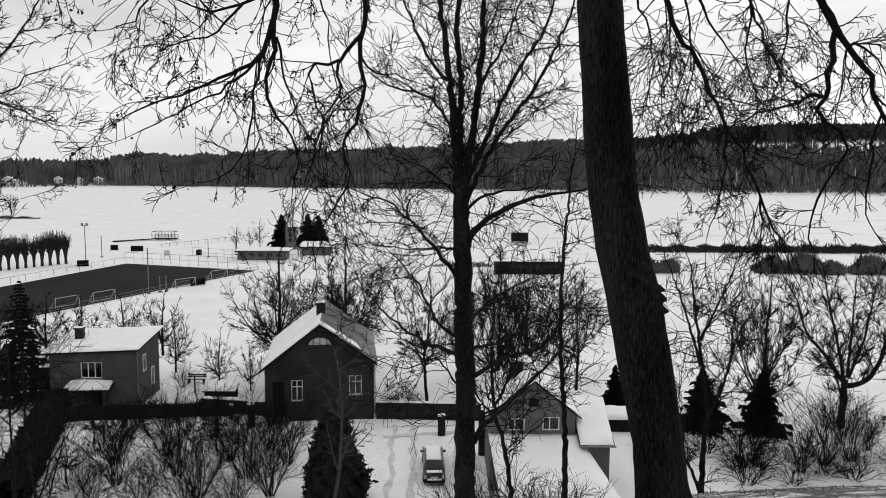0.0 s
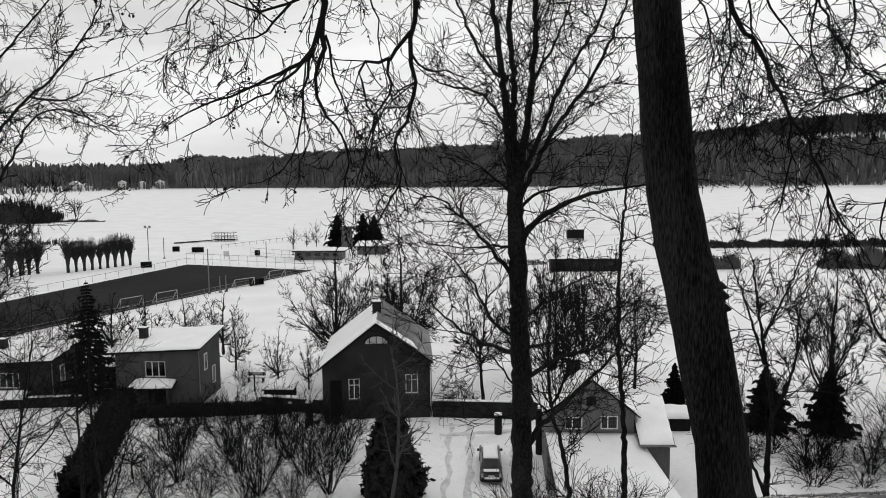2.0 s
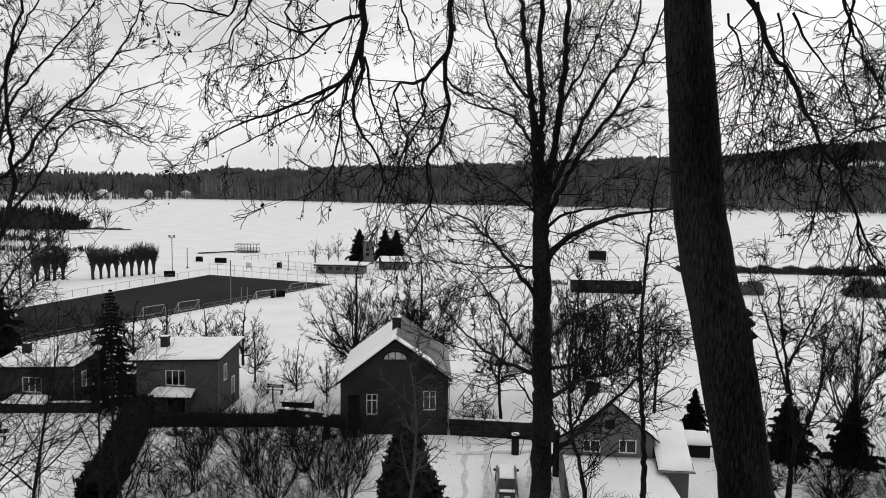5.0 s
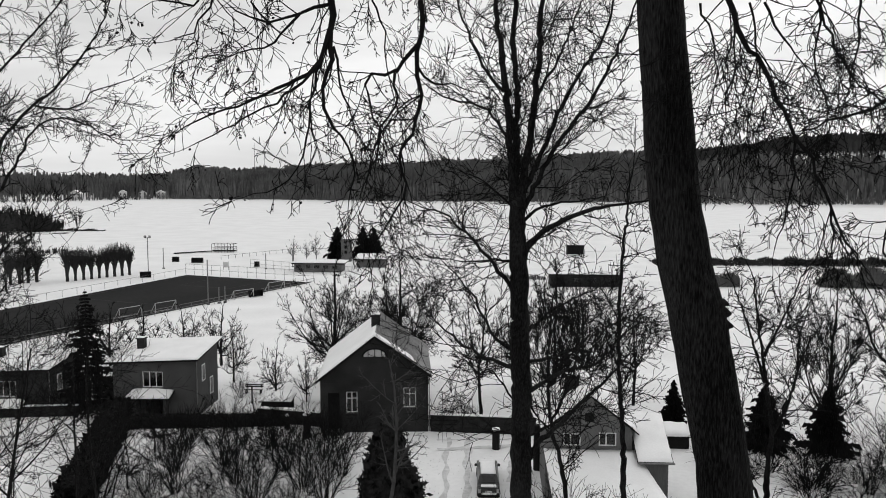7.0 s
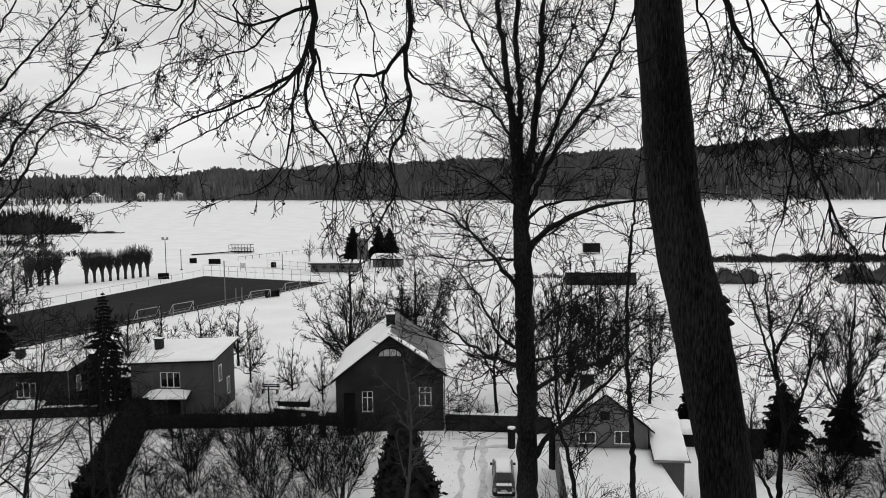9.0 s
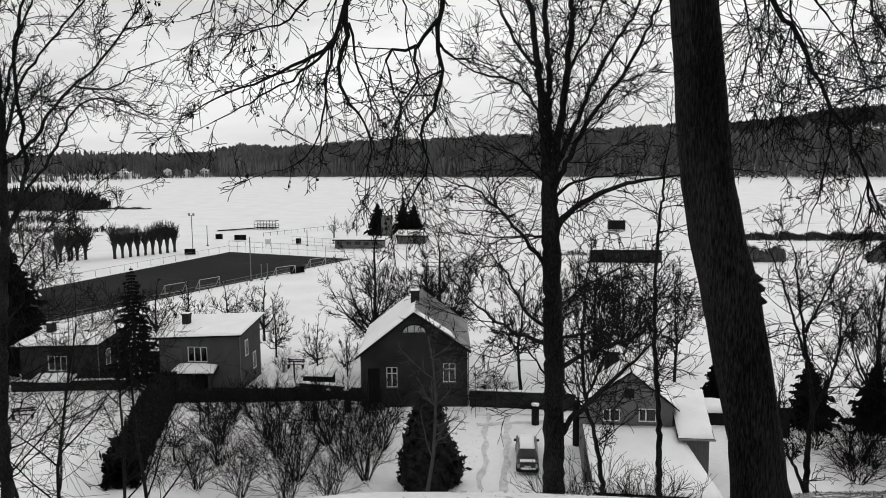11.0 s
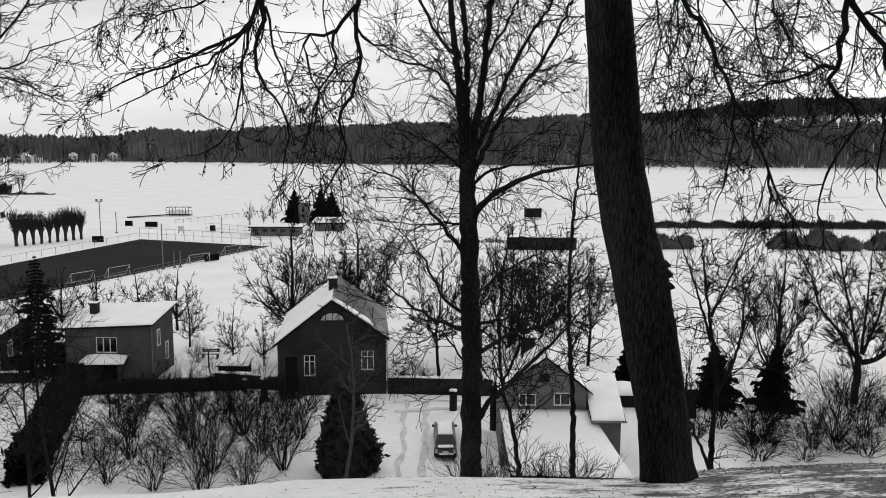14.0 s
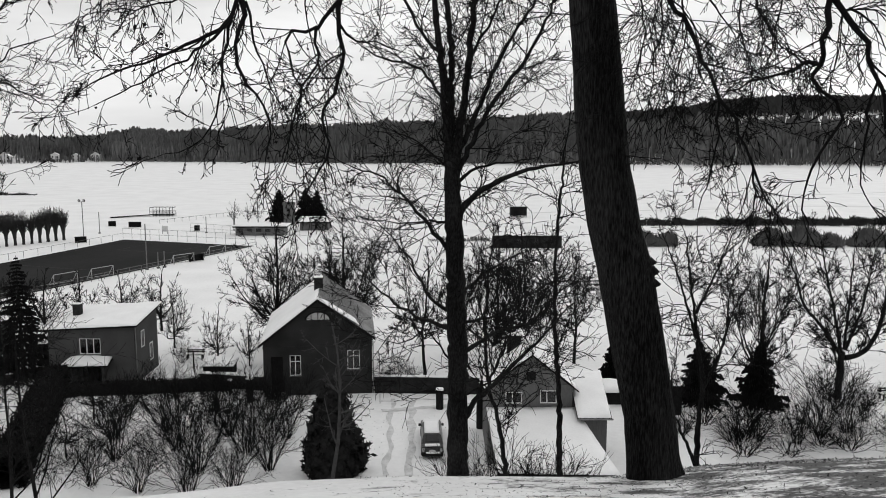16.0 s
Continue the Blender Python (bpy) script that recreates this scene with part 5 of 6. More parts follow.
# the great lime tree on the crest, whose boughs hang down over the view
def great_tree():
    rng = np.random.default_rng(5)
    x0, y0 = 2.92, 10.3
    ob = empty("great_tree", (x0, y0, land(x0, y0)), "great dark-barked lime tree leaning on the crest with hanging boughs", "tree")
    base = Vector((x0, y0, land(x0, y0)))
    thick, fine = Wood(), Wood()
    # centre line and half width of the leaning stem, by height
    stem = ((18.8, 2.92, 0.42), (19.4, 2.90, 0.375), (19.97, 2.82, 0.33), (20.4, 2.78, 0.325), (21.45, 2.57, 0.335), (22.38, 2.385, 0.34), (22.87, 2.25, 0.322), (23.56, 2.115, 0.305),
            (24.24, 2.04, 0.30), (24.9, 1.985, 0.287), (25.56, 1.91, 0.27), (27, 1.8, 0.25), (29, 1.75, 0.2), (32, 1.8, 0.12))
    pts, rad = [], []
    for (za, xa, ra), (zb, xb, rb) in zip(stem, stem[1:]):
        k = max(2, int((zb - za) / 0.09))
        for i in range(k):
            f = i / k
            pts.append((xa + (xb - xa) * f, y0, za + (zb - za) * f))
            rad.append(ra + (rb - ra) * f)
    sides = 56
    vs, fs = [], []
    for i, (p, r) in enumerate(zip(pts, rad)):
        flare = max(0.0, 19.9 - p[2]) * 0.3
        for j in range(sides):
            a = 2 * math.pi * j / sides
            ridge = noise.noise(Vector((math.cos(a) * 5.5, math.sin(a) * 5.5, p[2] * 0.9)))
            crack = noise.noise(Vector((math.cos(a) * 19, math.sin(a) * 19, p[2] * 2.6 + 7)))
            root = max(0.0, math.cos(a * 5 + 0.6)) * flare * 0.35
            rr = r * (1 + 0.04 * ridge + 0.05 * crack) + root
            vs.append((p[0] + rr * math.cos(a), p[1] + rr * math.sin(a), p[2]))
    for i in range(len(pts) - 1):
        for j in range(sides):
            k = (j + 1) % sides
            fs.append((i * sides + j, i * sides + k, (i + 1) * sides + k, (i + 1) * sides + j))
    trunk = raw("trunk", (vs, fs), M_GREATBARK, ob, "thick furrowed near-black trunk", True)
    knob = Wood()
    for (dx, z, r) in ((0.30, 22.3, 0.06), (0.33, 22.15, 0.05), (0.27, 22.42, 0.05)):
        knob.tube([(2.40 + dx - 0.1, y0 - 0.12, z), (2.40 + dx + 0.02, y0 - 0.14, z + 0.02), (2.42 + dx + 0.06, y0 - 0.14, z)], [r, r * 1.1, r * 0.3], 8)
    k = new("burl", knob.mesh("burl", M_BARK))
    k.parent = trunk
    hang = dict(angle=(22, 62), pull=-0.55, bend=0.9, wander=0.13, levels=2, kids=4.2, ratio=0.5, flat=0.7, rough=0.13)
    for row in WEST + MIDDLE + EAST + EAST_FINE:
        k = row[2][1] / 9.2
        near = dict(hang, dens=(11.5 if row in EAST_FINE else 4.7) / k, length=0.75 * k, rmin=0.0040 * k, step=0.09 * k, limb_step=0.12 * k)
        limb(rng, ob, row, fine, near, M_TWIG, 7)
    # the boughs come down from the head of the tree, above the view
    for row in WEST[:1] + MIDDLE[:1] + MIDDLE[5:6] + EAST[:2] + EAST_FINE[:1]:
        tip = np.array(row[2])
        joint = np.array((1.8, y0, tip[2] + 1.3))
        thick.tube([joint, joint * 0.6 + tip * 0.4 + np.array((0, 0, 0.6)), joint * 0.15 + tip * 0.85 + np.array((0, 0, 0.4)), tip], [row[0] * 1.7, row[0] * 1.5, row[0] * 1.2, row[0]], 7)
    # withered leaves still hanging at the tips
    tips = np.concatenate(fine.v)
    pick = tips[rng.integers(0, len(tips), 420)]
    pick = pick[pick[:, 2] < 25.3]
    leaf = Wood()
    leafy(rng, leaf, pick - np.array((0, 0, 0.02)), np.tile((0.3, -1.0, 0.2), (len(pick), 1)), 0.016)
    for nm, w, mt in (("head_bough", thick, M_TWIG), ("crown", fine, M_TWIG), ("withered_foliage", leaf, M_TWIG)):
        o = new(nm, w.mesh(nm, mt))
        o.parent = ob
    for o in ob.children:
        o.matrix_parent_inverse = ob.matrix_world.inverted()
    return ob


# the slim tree beside it: one stem that parts into upright leaders, with arching side boughs
ASH_STEM = ((0.21, 0.14, (0.40, 14.0, 16.6), (0.40, 14.0, 18.1), (0.385, 14.0, 20.5), (0.35, 14.0, 21.6), (0.33, 14.0, 22.45), (0.30, 14.0, 23.2), (0.31, 14.0, 23.65)),)
ASH_LEADERS = (
    (0.085, 0.02, (0.25, 14.0, 23.44), (0.17, 14.04, 24.55), (0.06, 14.08, 25.65), (-0.03, 14.12, 26.2), (-0.2, 14.16, 27.54), (-0.33, 14.2, 29.1)),
    (0.075, 0.02, (0.29, 14.0, 23.53), (0.28, 14.08, 24.46), (0.27, 14.16, 25.3), (0.23, 14.24, 26.22), (0.26, 14.32, 27.84), (0.31, 14.4, 29.44)),
    (0.08, 0.02, (0.36, 14.0, 23.48), (0.47, 13.94, 24.37), (0.59, 13.88, 25.45), (0.62, 13.82, 26.15), (0.7, 13.76, 27.69), (0.82, 13.7, 29.09)),
    (0.05, 0.012, (0.41, 14.0, 23.39), (0.84, 13.98, 24.27), (1.21, 13.96, 24.82), (1.6, 13.94, 25.37), (1.98, 13.92, 26.17), (2.29, 13.9, 27.13)),
    (0.048, 0.012, (0.39, 14.0, 23.62), (0.71, 14.06, 24.37), (1.04, 14.12, 25.11), (1.41, 14.18, 25.76), (1.74, 14.24, 26.31), (1.97, 14.3, 27.4)),
    (0.03, 0.01, (0.16, 14.0, 24.55), (-0.04, 13.95, 24.83), (-0.36, 13.9, 25.09), (-0.81, 13.85, 25.2), (-1.17, 13.8, 25.4)),
    (0.03, 0.01, (0.07, 14.05, 25.33), (-0.22, 14.09, 25.65), (-0.45, 14.12, 26.07), (-0.67, 14.16, 26.65), (-0.8, 14.2, 27.46)),
    (0.03, 0.01, (0.57, 14.0, 25.19), (0.89, 14.1, 25.75), (1.13, 14.2, 26.3), (1.42, 14.3, 27.04)),
)
ASH_BOUGHS = (
    (0.062, 0.014, (0.41, 14.0, 22.54), (0.53, 13.93, 22.8), (0.84, 13.87, 23.09), (1.3, 13.8, 23.32), (1.67, 13.73, 23.44), (2.03, 13.67, 23.47), (2.48, 13.6, 23.58)),
    (0.034, 0.008, (0.37, 14.0, 23.15), (0.61, 14.1, 23.36), (1.05, 14.2, 23.49), (1.63, 14.3, 23.56)),
    (0.044, 0.01, (0.27, 14.0, 21.96), (-0.01, 14.04, 22.34), (-0.3, 14.08, 22.68), (-0.58, 14.12, 22.99), (-0.96, 14.16, 23.29), (-1.44, 14.2, 23.46)),
    (0.026, 0.008, (-0.59, 14.2, 22.98), (-0.63, 14.3, 23.22), (-0.49, 14.4, 23.42)),
    (0.034, 0.008, (0.26, 14.0, 20.98), (-0.07, 13.95, 21.24), (-0.3, 13.9, 21.64), (-0.49, 13.85, 22.03), (-0.95, 13.8, 22.52)),
    (0.042, 0.008, (0.26, 14.0, 20.69), (-0.22, 14.1, 20.82), (-0.71, 14.2, 21.1), (-1.1, 14.3, 21.43), (-1.49, 14.4, 21.86)),
    (0.036, 0.008, (0.44, 14.0, 21.28), (0.85, 14.1, 21.6), (1.25, 14.2, 21.83), (1.74, 14.3, 22.05)),
    (0.036, 0.008, (0.45, 14.0, 20.76), (1.04, 14.0, 20.93), (1.52, 14.0, 21.2), (2.0, 14.0, 21.51), (2.53, 14.0, 21.72)),
)
ASH_LOW = (
    (0.045, 0.008, (0.46, 14.0, 20.24), (1.04, 13.93, 20.63), (1.66, 13.85, 20.84), (2.02, 13.77, 21.31), (2.44, 13.7, 21.56)),
    (0.062, 0.01, (0.47, 14.0, 18.97), (0.7, 13.96, 19.39), (1.04, 13.92, 19.75), (1.52, 13.88, 20.26), (1.9, 13.84, 20.66), (2.32, 13.8, 21.2)),
    (0.026, 0.006, (0.46, 14.0, 19.53), (0.7, 14.07, 19.56), (1.15, 14.13, 19.84), (1.45, 14.2, 20.33)),
    (0.022, 0.006, (0.2, 14.0, 23.44), (-0.05, 13.97, 23.67), (-0.37, 13.93, 23.91), (-0.88, 13.9, 24.08)),
    (0.02, 0.006, (0.26, 14.0, 20.14), (-0.12, 14.1, 20.62), (-0.52, 14.2, 20.39), (-1.02, 14.3, 20.47)),
    (0.024, 0.006, (0.26, 14.0, 22.49), (-0.06, 14.17, 22.52), (-0.5, 14.33, 22.46), (-1.0, 14.5, 22.49)),
)

great_tree()
ASH = dict(dens=4.6, length=1.15, angle=(22, 58), pull=0.12, bend=0.7, wander=0.13, levels=2, kids=5.6, ratio=0.5, rmin=0.0044, step=0.13, rough=0.12)
limb_tree("slim_tree", "slim forked young tree with upright bare leaders", ASH_STEM + ASH_LEADERS + ASH_BOUGHS + ASH_LOW, 11, ASH, stem_twigs=0.9)

SLOPE = dict(kids=(13, 7, 5), first=(0.3, 0.15, 0.1), angle=42, ratio=0.42, wander=0.07, up=0.07, rmin=0.006, fine=1, thin=1, taper=0.3)


def at_land(x, y):
    return (x, y, land(x, y))


# slender trees on the slope below the crest
POLE_A = (
    (0.088, 0.02, (2.84, 18.0, 14.73), (2.79, 18.0, 16.36), (2.74, 18.0, 18.22), (2.62, 18.0, 20.03), (2.61, 18.0, 21.54), (2.72, 18.0, 22.9), (2.76, 18.0, 23.75)),
)
POLE_B = (
    (0.072, 0.015, (1.62, 17.0, 15.26), (1.49, 17.03, 16.85), (1.31, 17.07, 18.04), (1.13, 17.1, 18.65), (1.04, 17.13, 19.75), (1.08, 17.17, 20.95), (1.19, 17.2, 21.78)),
    (0.03, 0.008, (1.1, 17.0, 18.81), (1.47, 16.93, 19.67), (1.7, 16.87, 20.65), (1.86, 16.8, 21.6)),
)
POLE_C = (
    (0.115, 0.02, (7.22, 22.0, 12.94), (7.18, 22.0, 14.77), (7.18, 22.0, 16.24), (7.25, 22.0, 17.21), (7.05, 22.0, 18.48), (6.94, 22.0, 19.27), (6.75, 22.0, 20.36), (6.64, 22.0, 21.28)),
    (0.055, 0.01, (7.23, 22.0, 17.05), (7.59, 21.93, 17.87), (7.81, 21.85, 18.83), (7.97, 21.77, 19.47), (8.41, 21.7, 20.25)),
    (0.045, 0.01, (6.96, 22.0, 19.19), (7.48, 22.1, 20.18), (7.86, 22.2, 21.1), (8.18, 22.3, 21.7)),
    (0.045, 0.01, (7.02, 22.0, 18.49), (6.6, 21.93, 19.75), (6.24, 21.87, 20.69), (5.9, 21.8, 21.46)),
    (0.055, 0.012, (7.18, 22.0, 14.77), (6.94, 22.05, 15.41), (6.61, 22.1, 16.13), (6.44, 22.15, 17.01), (6.58, 22.2, 18.12)),
    (0.03, 0.01, (7.86, 22.0, 18.79), (7.89, 22.1, 19.71), (8.33, 22.2, 20.94)),
)
POLE = dict(dens=5.5, length=1.35, angle=(25, 62), pull=0.12, bend=0.7, wander=0.13, levels=2, kids=5.0, rough=0.12, ratio=0.5, rmin=0.006, step=0.14)
limb_tree("pole_tree", "slender bare tree with a straight thin stem on the slope", POLE_A, 31, POLE, stem_twigs=0.45)
limb_tree("pole_tree", "slender crooked bare sapling on the slope", POLE_B, 32, POLE, stem_twigs=0.3)
limb_tree("pole_tree", "bare crooked tree beside the great trunk", POLE_C, 33, dict(POLE, dens=4.5, rmin=0.007), stem_twigs=0.5)

# tall trees above the road, and one at the other end of the crest
LEFT_A = (
    (0.17, 0.05, (-12.73, 18.0, 13.96), (-12.67, 18.0, 15.76), (-12.58, 18.0, 18.41), (-12.31, 18.0, 21.29), (-12.12, 18.0, 24.07), (-12.13, 18.0, 25.43), (-12.1, 18.0, 26.77), (-11.92, 18.0, 28.09), (-11.65, 18.0, 30.02), (-11.43, 18.0, 31.92)),
    (0.06, 0.02, (-12.25, 18.0, 21.99), (-11.79, 17.97, 22.83), (-11.53, 17.94, 23.66), (-11.55, 17.91, 24.74), (-11.64, 17.89, 26.08), (-11.36, 17.86, 26.99), (-11.1, 17.83, 28.02), (-10.81, 17.8, 29.53)),
    (0.055, 0.012, (-12.14, 18.0, 23.72), (-11.47, 18.05, 24.2), (-10.86, 18.1, 25.01), (-10.28, 18.15, 25.54), (-9.55, 18.2, 26.19), (-8.82, 18.25, 27.21), (-8.54, 18.3, 27.98)),
    (0.03, 0.008, (-10.38, 18.2, 25.48), (-9.55, 18.17, 25.39), (-8.8, 18.13, 25.83), (-7.85, 18.1, 26.13)),
    (0.042, 0.01, (-11.67, 18.0, 23.04), (-10.95, 17.92, 23.79), (-10.27, 17.84, 24.86), (-9.49, 17.76, 25.17), (-8.88, 17.68, 24.96), (-8.04, 17.6, 24.54)),
    (0.045, 0.01, (-12.11, 18.0, 24.07), (-11.67, 18.08, 25.42), (-11.0, 18.16, 26.36), (-10.43, 18.24, 27.01), (-9.86, 18.32, 27.66), (-9.28, 18.4, 28.69)),
    (0.036, 0.01, (-12.12, 18.0, 24.61), (-11.64, 18.02, 26.36), (-11.03, 18.05, 27.66), (-10.57, 18.08, 28.56), (-10.26, 18.1, 29.57)),
    (0.028, 0.008, (-12.16, 18.0, 24.07), (-12.6, 17.9, 24.48), (-13.06, 17.8, 24.75)),
)
LEFT_LOW = (
    (0.034, 0.01, (-12.1, 18.0, 26.1), (-12.62, 18.1, 26.94), (-13.13, 18.2, 27.78), (-13.45, 18.3, 29.03)),
    (0.026, 0.008, (-12.33, 18.0, 20.86), (-11.25, 17.93, 22.08), (-10.51, 17.87, 22.72), (-9.43, 17.8, 23.11)),
    (0.024, 0.006, (-12.4, 18.0, 19.86), (-11.74, 18.13, 20.86), (-11.09, 18.27, 21.57), (-10.23, 18.4, 22.13)),
    (0.022, 0.006, (-12.64, 18.0, 16.06), (-11.83, 17.9, 16.75), (-10.96, 17.8, 17.5), (-9.74, 17.7, 18.25)),
    (0.022, 0.006, (-12.59, 18.0, 17.54), (-11.75, 18.0, 18.46), (-11.17, 18.0, 19.35), (-10.38, 18.0, 19.95)),
)
LEFT_B = (
    (0.15, 0.04, (-13.87, 18.5, 13.59), (-13.86, 18.5, 15.46), (-14.03, 18.5, 17.28), (-14.33, 18.5, 19.68), (-14.32, 18.5, 21.46), (-14.2, 18.5, 22.77), (-14.27, 18.5, 24.07), (-14.36, 18.5, 25.5), (-14.58, 18.5, 26.64), (-14.58, 18.5, 27.48), (-14.77, 18.5, 28.6), (-14.79, 18.5, 31.07)),
    (0.07, 0.02, (-14.2, 18.5, 24.79), (-14.11, 18.46, 25.64), (-13.89, 18.42, 26.61), (-13.66, 18.38, 27.42), (-13.72, 18.34, 28.24), (-13.47, 18.3, 30.24)),
    (0.04, 0.008, (-14.24, 18.5, 22.63), (-14.82, 18.55, 23.93), (-15.35, 18.6, 25.09), (-15.44, 18.65, 26.25), (-15.58, 18.7, 27.55)),
    (0.035, 0.008, (-13.96, 18.5, 26.48), (-13.39, 18.53, 27.3), (-12.75, 18.57, 27.83), (-12.27, 18.6, 28.63)),
    (0.03, 0.008, (-14.28, 18.5, 21.6), (-13.52, 18.4, 22.64), (-13.08, 18.3, 23.65), (-13.43, 18.2, 24.77)),
    (0.03, 0.008, (-14.43, 18.5, 25.79), (-14.99, 18.43, 26.64), (-15.37, 18.37, 27.77), (-15.76, 18.3, 28.61)),
)
LEFT_C = (
    (0.13, 0.03, (-13.04, 17.5, 14.16), (-13.17, 17.47, 15.93), (-13.77, 17.44, 17.05), (-14.54, 17.41, 19.31), (-14.81, 17.39, 20.45), (-14.92, 17.36, 23.52), (-15.22, 17.33, 24.9), (-15.47, 17.3, 26.79)),
    (0.045, 0.01, (-14.73, 17.45, 19.87), (-14.16, 17.37, 21.6), (-14.25, 17.28, 22.98), (-13.81, 17.2, 24.07)),
    (0.035, 0.01, (-14.57, 17.45, 19.3), (-15.42, 17.52, 20.4), (-16.08, 17.6, 21.66)),
)
RIGHT = (
    (0.2, 0.05, (20.25, 22.0, 11.57), (19.76, 22.0, 15.28), (19.16, 22.0, 20.6), (18.52, 22.0, 24.01), (17.9, 22.0, 27.29), (17.35, 22.0, 29.83)),
    (0.06, 0.01, (19.13, 22.0, 20.95), (17.82, 21.87, 21.83), (16.61, 21.73, 21.69), (15.48, 21.6, 20.72)),
    (0.06, 0.01, (18.65, 22.0, 23.5), (17.52, 22.0, 24.83), (16.52, 22.0, 25.96), (15.02, 22.0, 26.89)),
    (0.05, 0.01, (18.21, 22.0, 25.66), (17.24, 22.1, 27.29), (16.14, 22.2, 28.56), (13.91, 22.3, 28.1)),
    (0.05, 0.01, (19.62, 22.0, 17.08), (18.24, 22.1, 18.52), (17.15, 22.2, 18.88), (16.34, 22.3, 17.83)),
    (0.05, 0.01, (18.96, 22.0, 21.98), (17.42, 21.93, 22.84), (16.27, 21.87, 22.76), (15.3, 21.8, 23.01)),
)
TALL = dict(dens=3.6, length=1.25, angle=(20, 56), pull=0.15, bend=0.6, wander=0.12, levels=2, kids=5.0, rough=0.12, ratio=0.5, rmin=0.006, step=0.14, limb_step=0.2)
limb_tree("ash_tree", "tall bare tree with ascending boughs above the road", LEFT_A + LEFT_LOW, 41, TALL, stem_twigs=0.55)
limb_tree("ash_tree", "tall bare tree with a leaning stem above the road", LEFT_B, 42, TALL, stem_twigs=0.35)
limb_tree("ash_tree", "bare tree with a thin leaning stem above the road", LEFT_C, 44, TALL, stem_twigs=0.4)
limb_tree("ash_tree", "bare spreading tree at the end of the crest", RIGHT, 43, dict(TALL, dens=6.0, length=1.2, rmin=0.008), stem_twigs=0.3)
for i, (x, y, h) in enumerate(((-10.6, 21, 6.0), (-12.9, 20.5, 6.5), (-15.5, 21, 7.0), (-13.6, 25, 8.0), (-17.0, 23, 8.0), (-14.6, 21.5, 9.0), (-16.2, 19.5, 9.5))):
    bare_tree("slope_sapling", at_land(x, y), h, 120 + i, dict(SLOPE, kids=(12, 7, 5), first=(0.12, 0.15, 0.1), angle=52, ratio=0.5), "thin bare sapling on the snowy slope", "slope saplings", trunk_r=0.06)

# garden and field trees
LIME = (
    (0.3, 0.26, (32.52, 65.3, 0.66), (32.45, 65.3, 2.42), (32.47, 65.3, 4.42), (32.55, 65.3, 6.51)),
    (0.18, 0.04, (32.51, 65.3, 6.17), (31.0, 65.1, 8.24), (29.04, 64.9, 10.53), (28.12, 64.7, 12.99), (26.72, 64.5, 15.18)),
    (0.15, 0.04, (32.5, 65.3, 6.41), (31.9, 65.47, 9.36), (31.07, 65.63, 12.78), (30.54, 65.8, 15.44)),
    (0.14, 0.04, (32.7, 65.3, 6.66), (33.09, 65.75, 10.26), (33.44, 66.2, 14.62)),
    (0.14, 0.04, (32.8, 65.3, 6.65), (33.71, 64.75, 10.44), (33.98, 64.2, 14.4)),
    (0.24, 0.05, (32.88, 65.4, 5.98), (34.5, 65.55, 6.48), (35.69, 65.7, 8.71), (36.14, 65.85, 12.15), (35.82, 66.0, 15.2)),
    (0.1, 0.03, (35.59, 65.6, 8.48), (37.61, 65.9, 9.62), (39.36, 66.2, 10.01), (40.97, 66.5, 11.69)),
    (0.1, 0.03, (36.11, 65.8, 11.17), (37.45, 65.4, 12.7), (39.65, 65.0, 13.46)),
    (0.08, 0.03, (32.47, 65.3, 4.42), (31.36, 64.95, 7.52), (29.7, 64.6, 9.6)),
)
SMALL = (
    (0.17, 0.15, (43.41, 64.8, 1.08), (43.34, 64.8, 2.26), (43.27, 64.8, 3.44)),
    (0.1, 0.02, (43.23, 64.8, 3.34), (41.99, 64.67, 4.74), (41.53, 64.55, 6.8), (40.47, 64.42, 9.35), (39.67, 64.3, 11.12)),
    (0.1, 0.02, (43.39, 64.8, 3.33), (43.86, 64.93, 5.11), (44.0, 65.07, 8.11), (45.27, 65.2, 11.07)),
    (0.08, 0.02, (42.93, 64.8, 3.86), (42.9, 65.0, 6.64), (42.67, 65.2, 9.12), (43.21, 65.4, 11.58)),
    (0.07, 0.02, (43.77, 64.8, 5.14), (44.14, 64.6, 7.71), (45.51, 64.4, 9.72)),
)
FIELD = dict(dens=3.4, length=2.0, angle=(18, 46), pull=0.2, bend=0.4, wander=0.08, rough=0.04, levels=2, kids=5.5, ratio=0.52, rmin=0.016, step=0.3, limb_step=0.5)
limb_tree("round_tree", "bare spreading tree forked low above the snowy meadow", LIME, 51, FIELD, stem_twigs=0.95)
limb_tree("round_tree", "small bare tree with a forked stem in the meadow", SMALL, 55, dict(FIELD, dens=3.6, length=1.2), stem_twigs=0.9)
round_a = crown_tree("round_tree", at_land(-16.8, 84), 12.6, 11.5, 52, "bare round-crowned tree behind the brick house", limbs=17, trunk_r=0.28)
upright = crown_tree("round_tree", at_land(26.8, 67.5), 12.3, 7.5, 53, "bare tree of many upright stems in the meadow", limbs=15, low=0.12, trunk_r=0.2, st=dict(pull=0.4, angle=(14, 36)))
slim = crown_tree("round_tree", at_land(-1.4, 72), 10.5, 6.4, 54, "slim bare tree in the snowy meadow", limbs=11, low=0.32, trunk_r=0.17)
young = crown_tree("round_tree", at_land(-33.5, 97), 7.6, 6.6, 57, "small bare round-crowned tree beside the pitch", limbs=10, low=0.2, trunk_r=0.18, st=dict(levels=1, dens=2.4, kids=7, rmin=0.02))
put(round_a, -10.2, 86, 1.0, 1.9)
put(round_a, -12.5, 92, 0.85, 3.3)
put(upright, 5.2, 76, 0.98, 0.7)
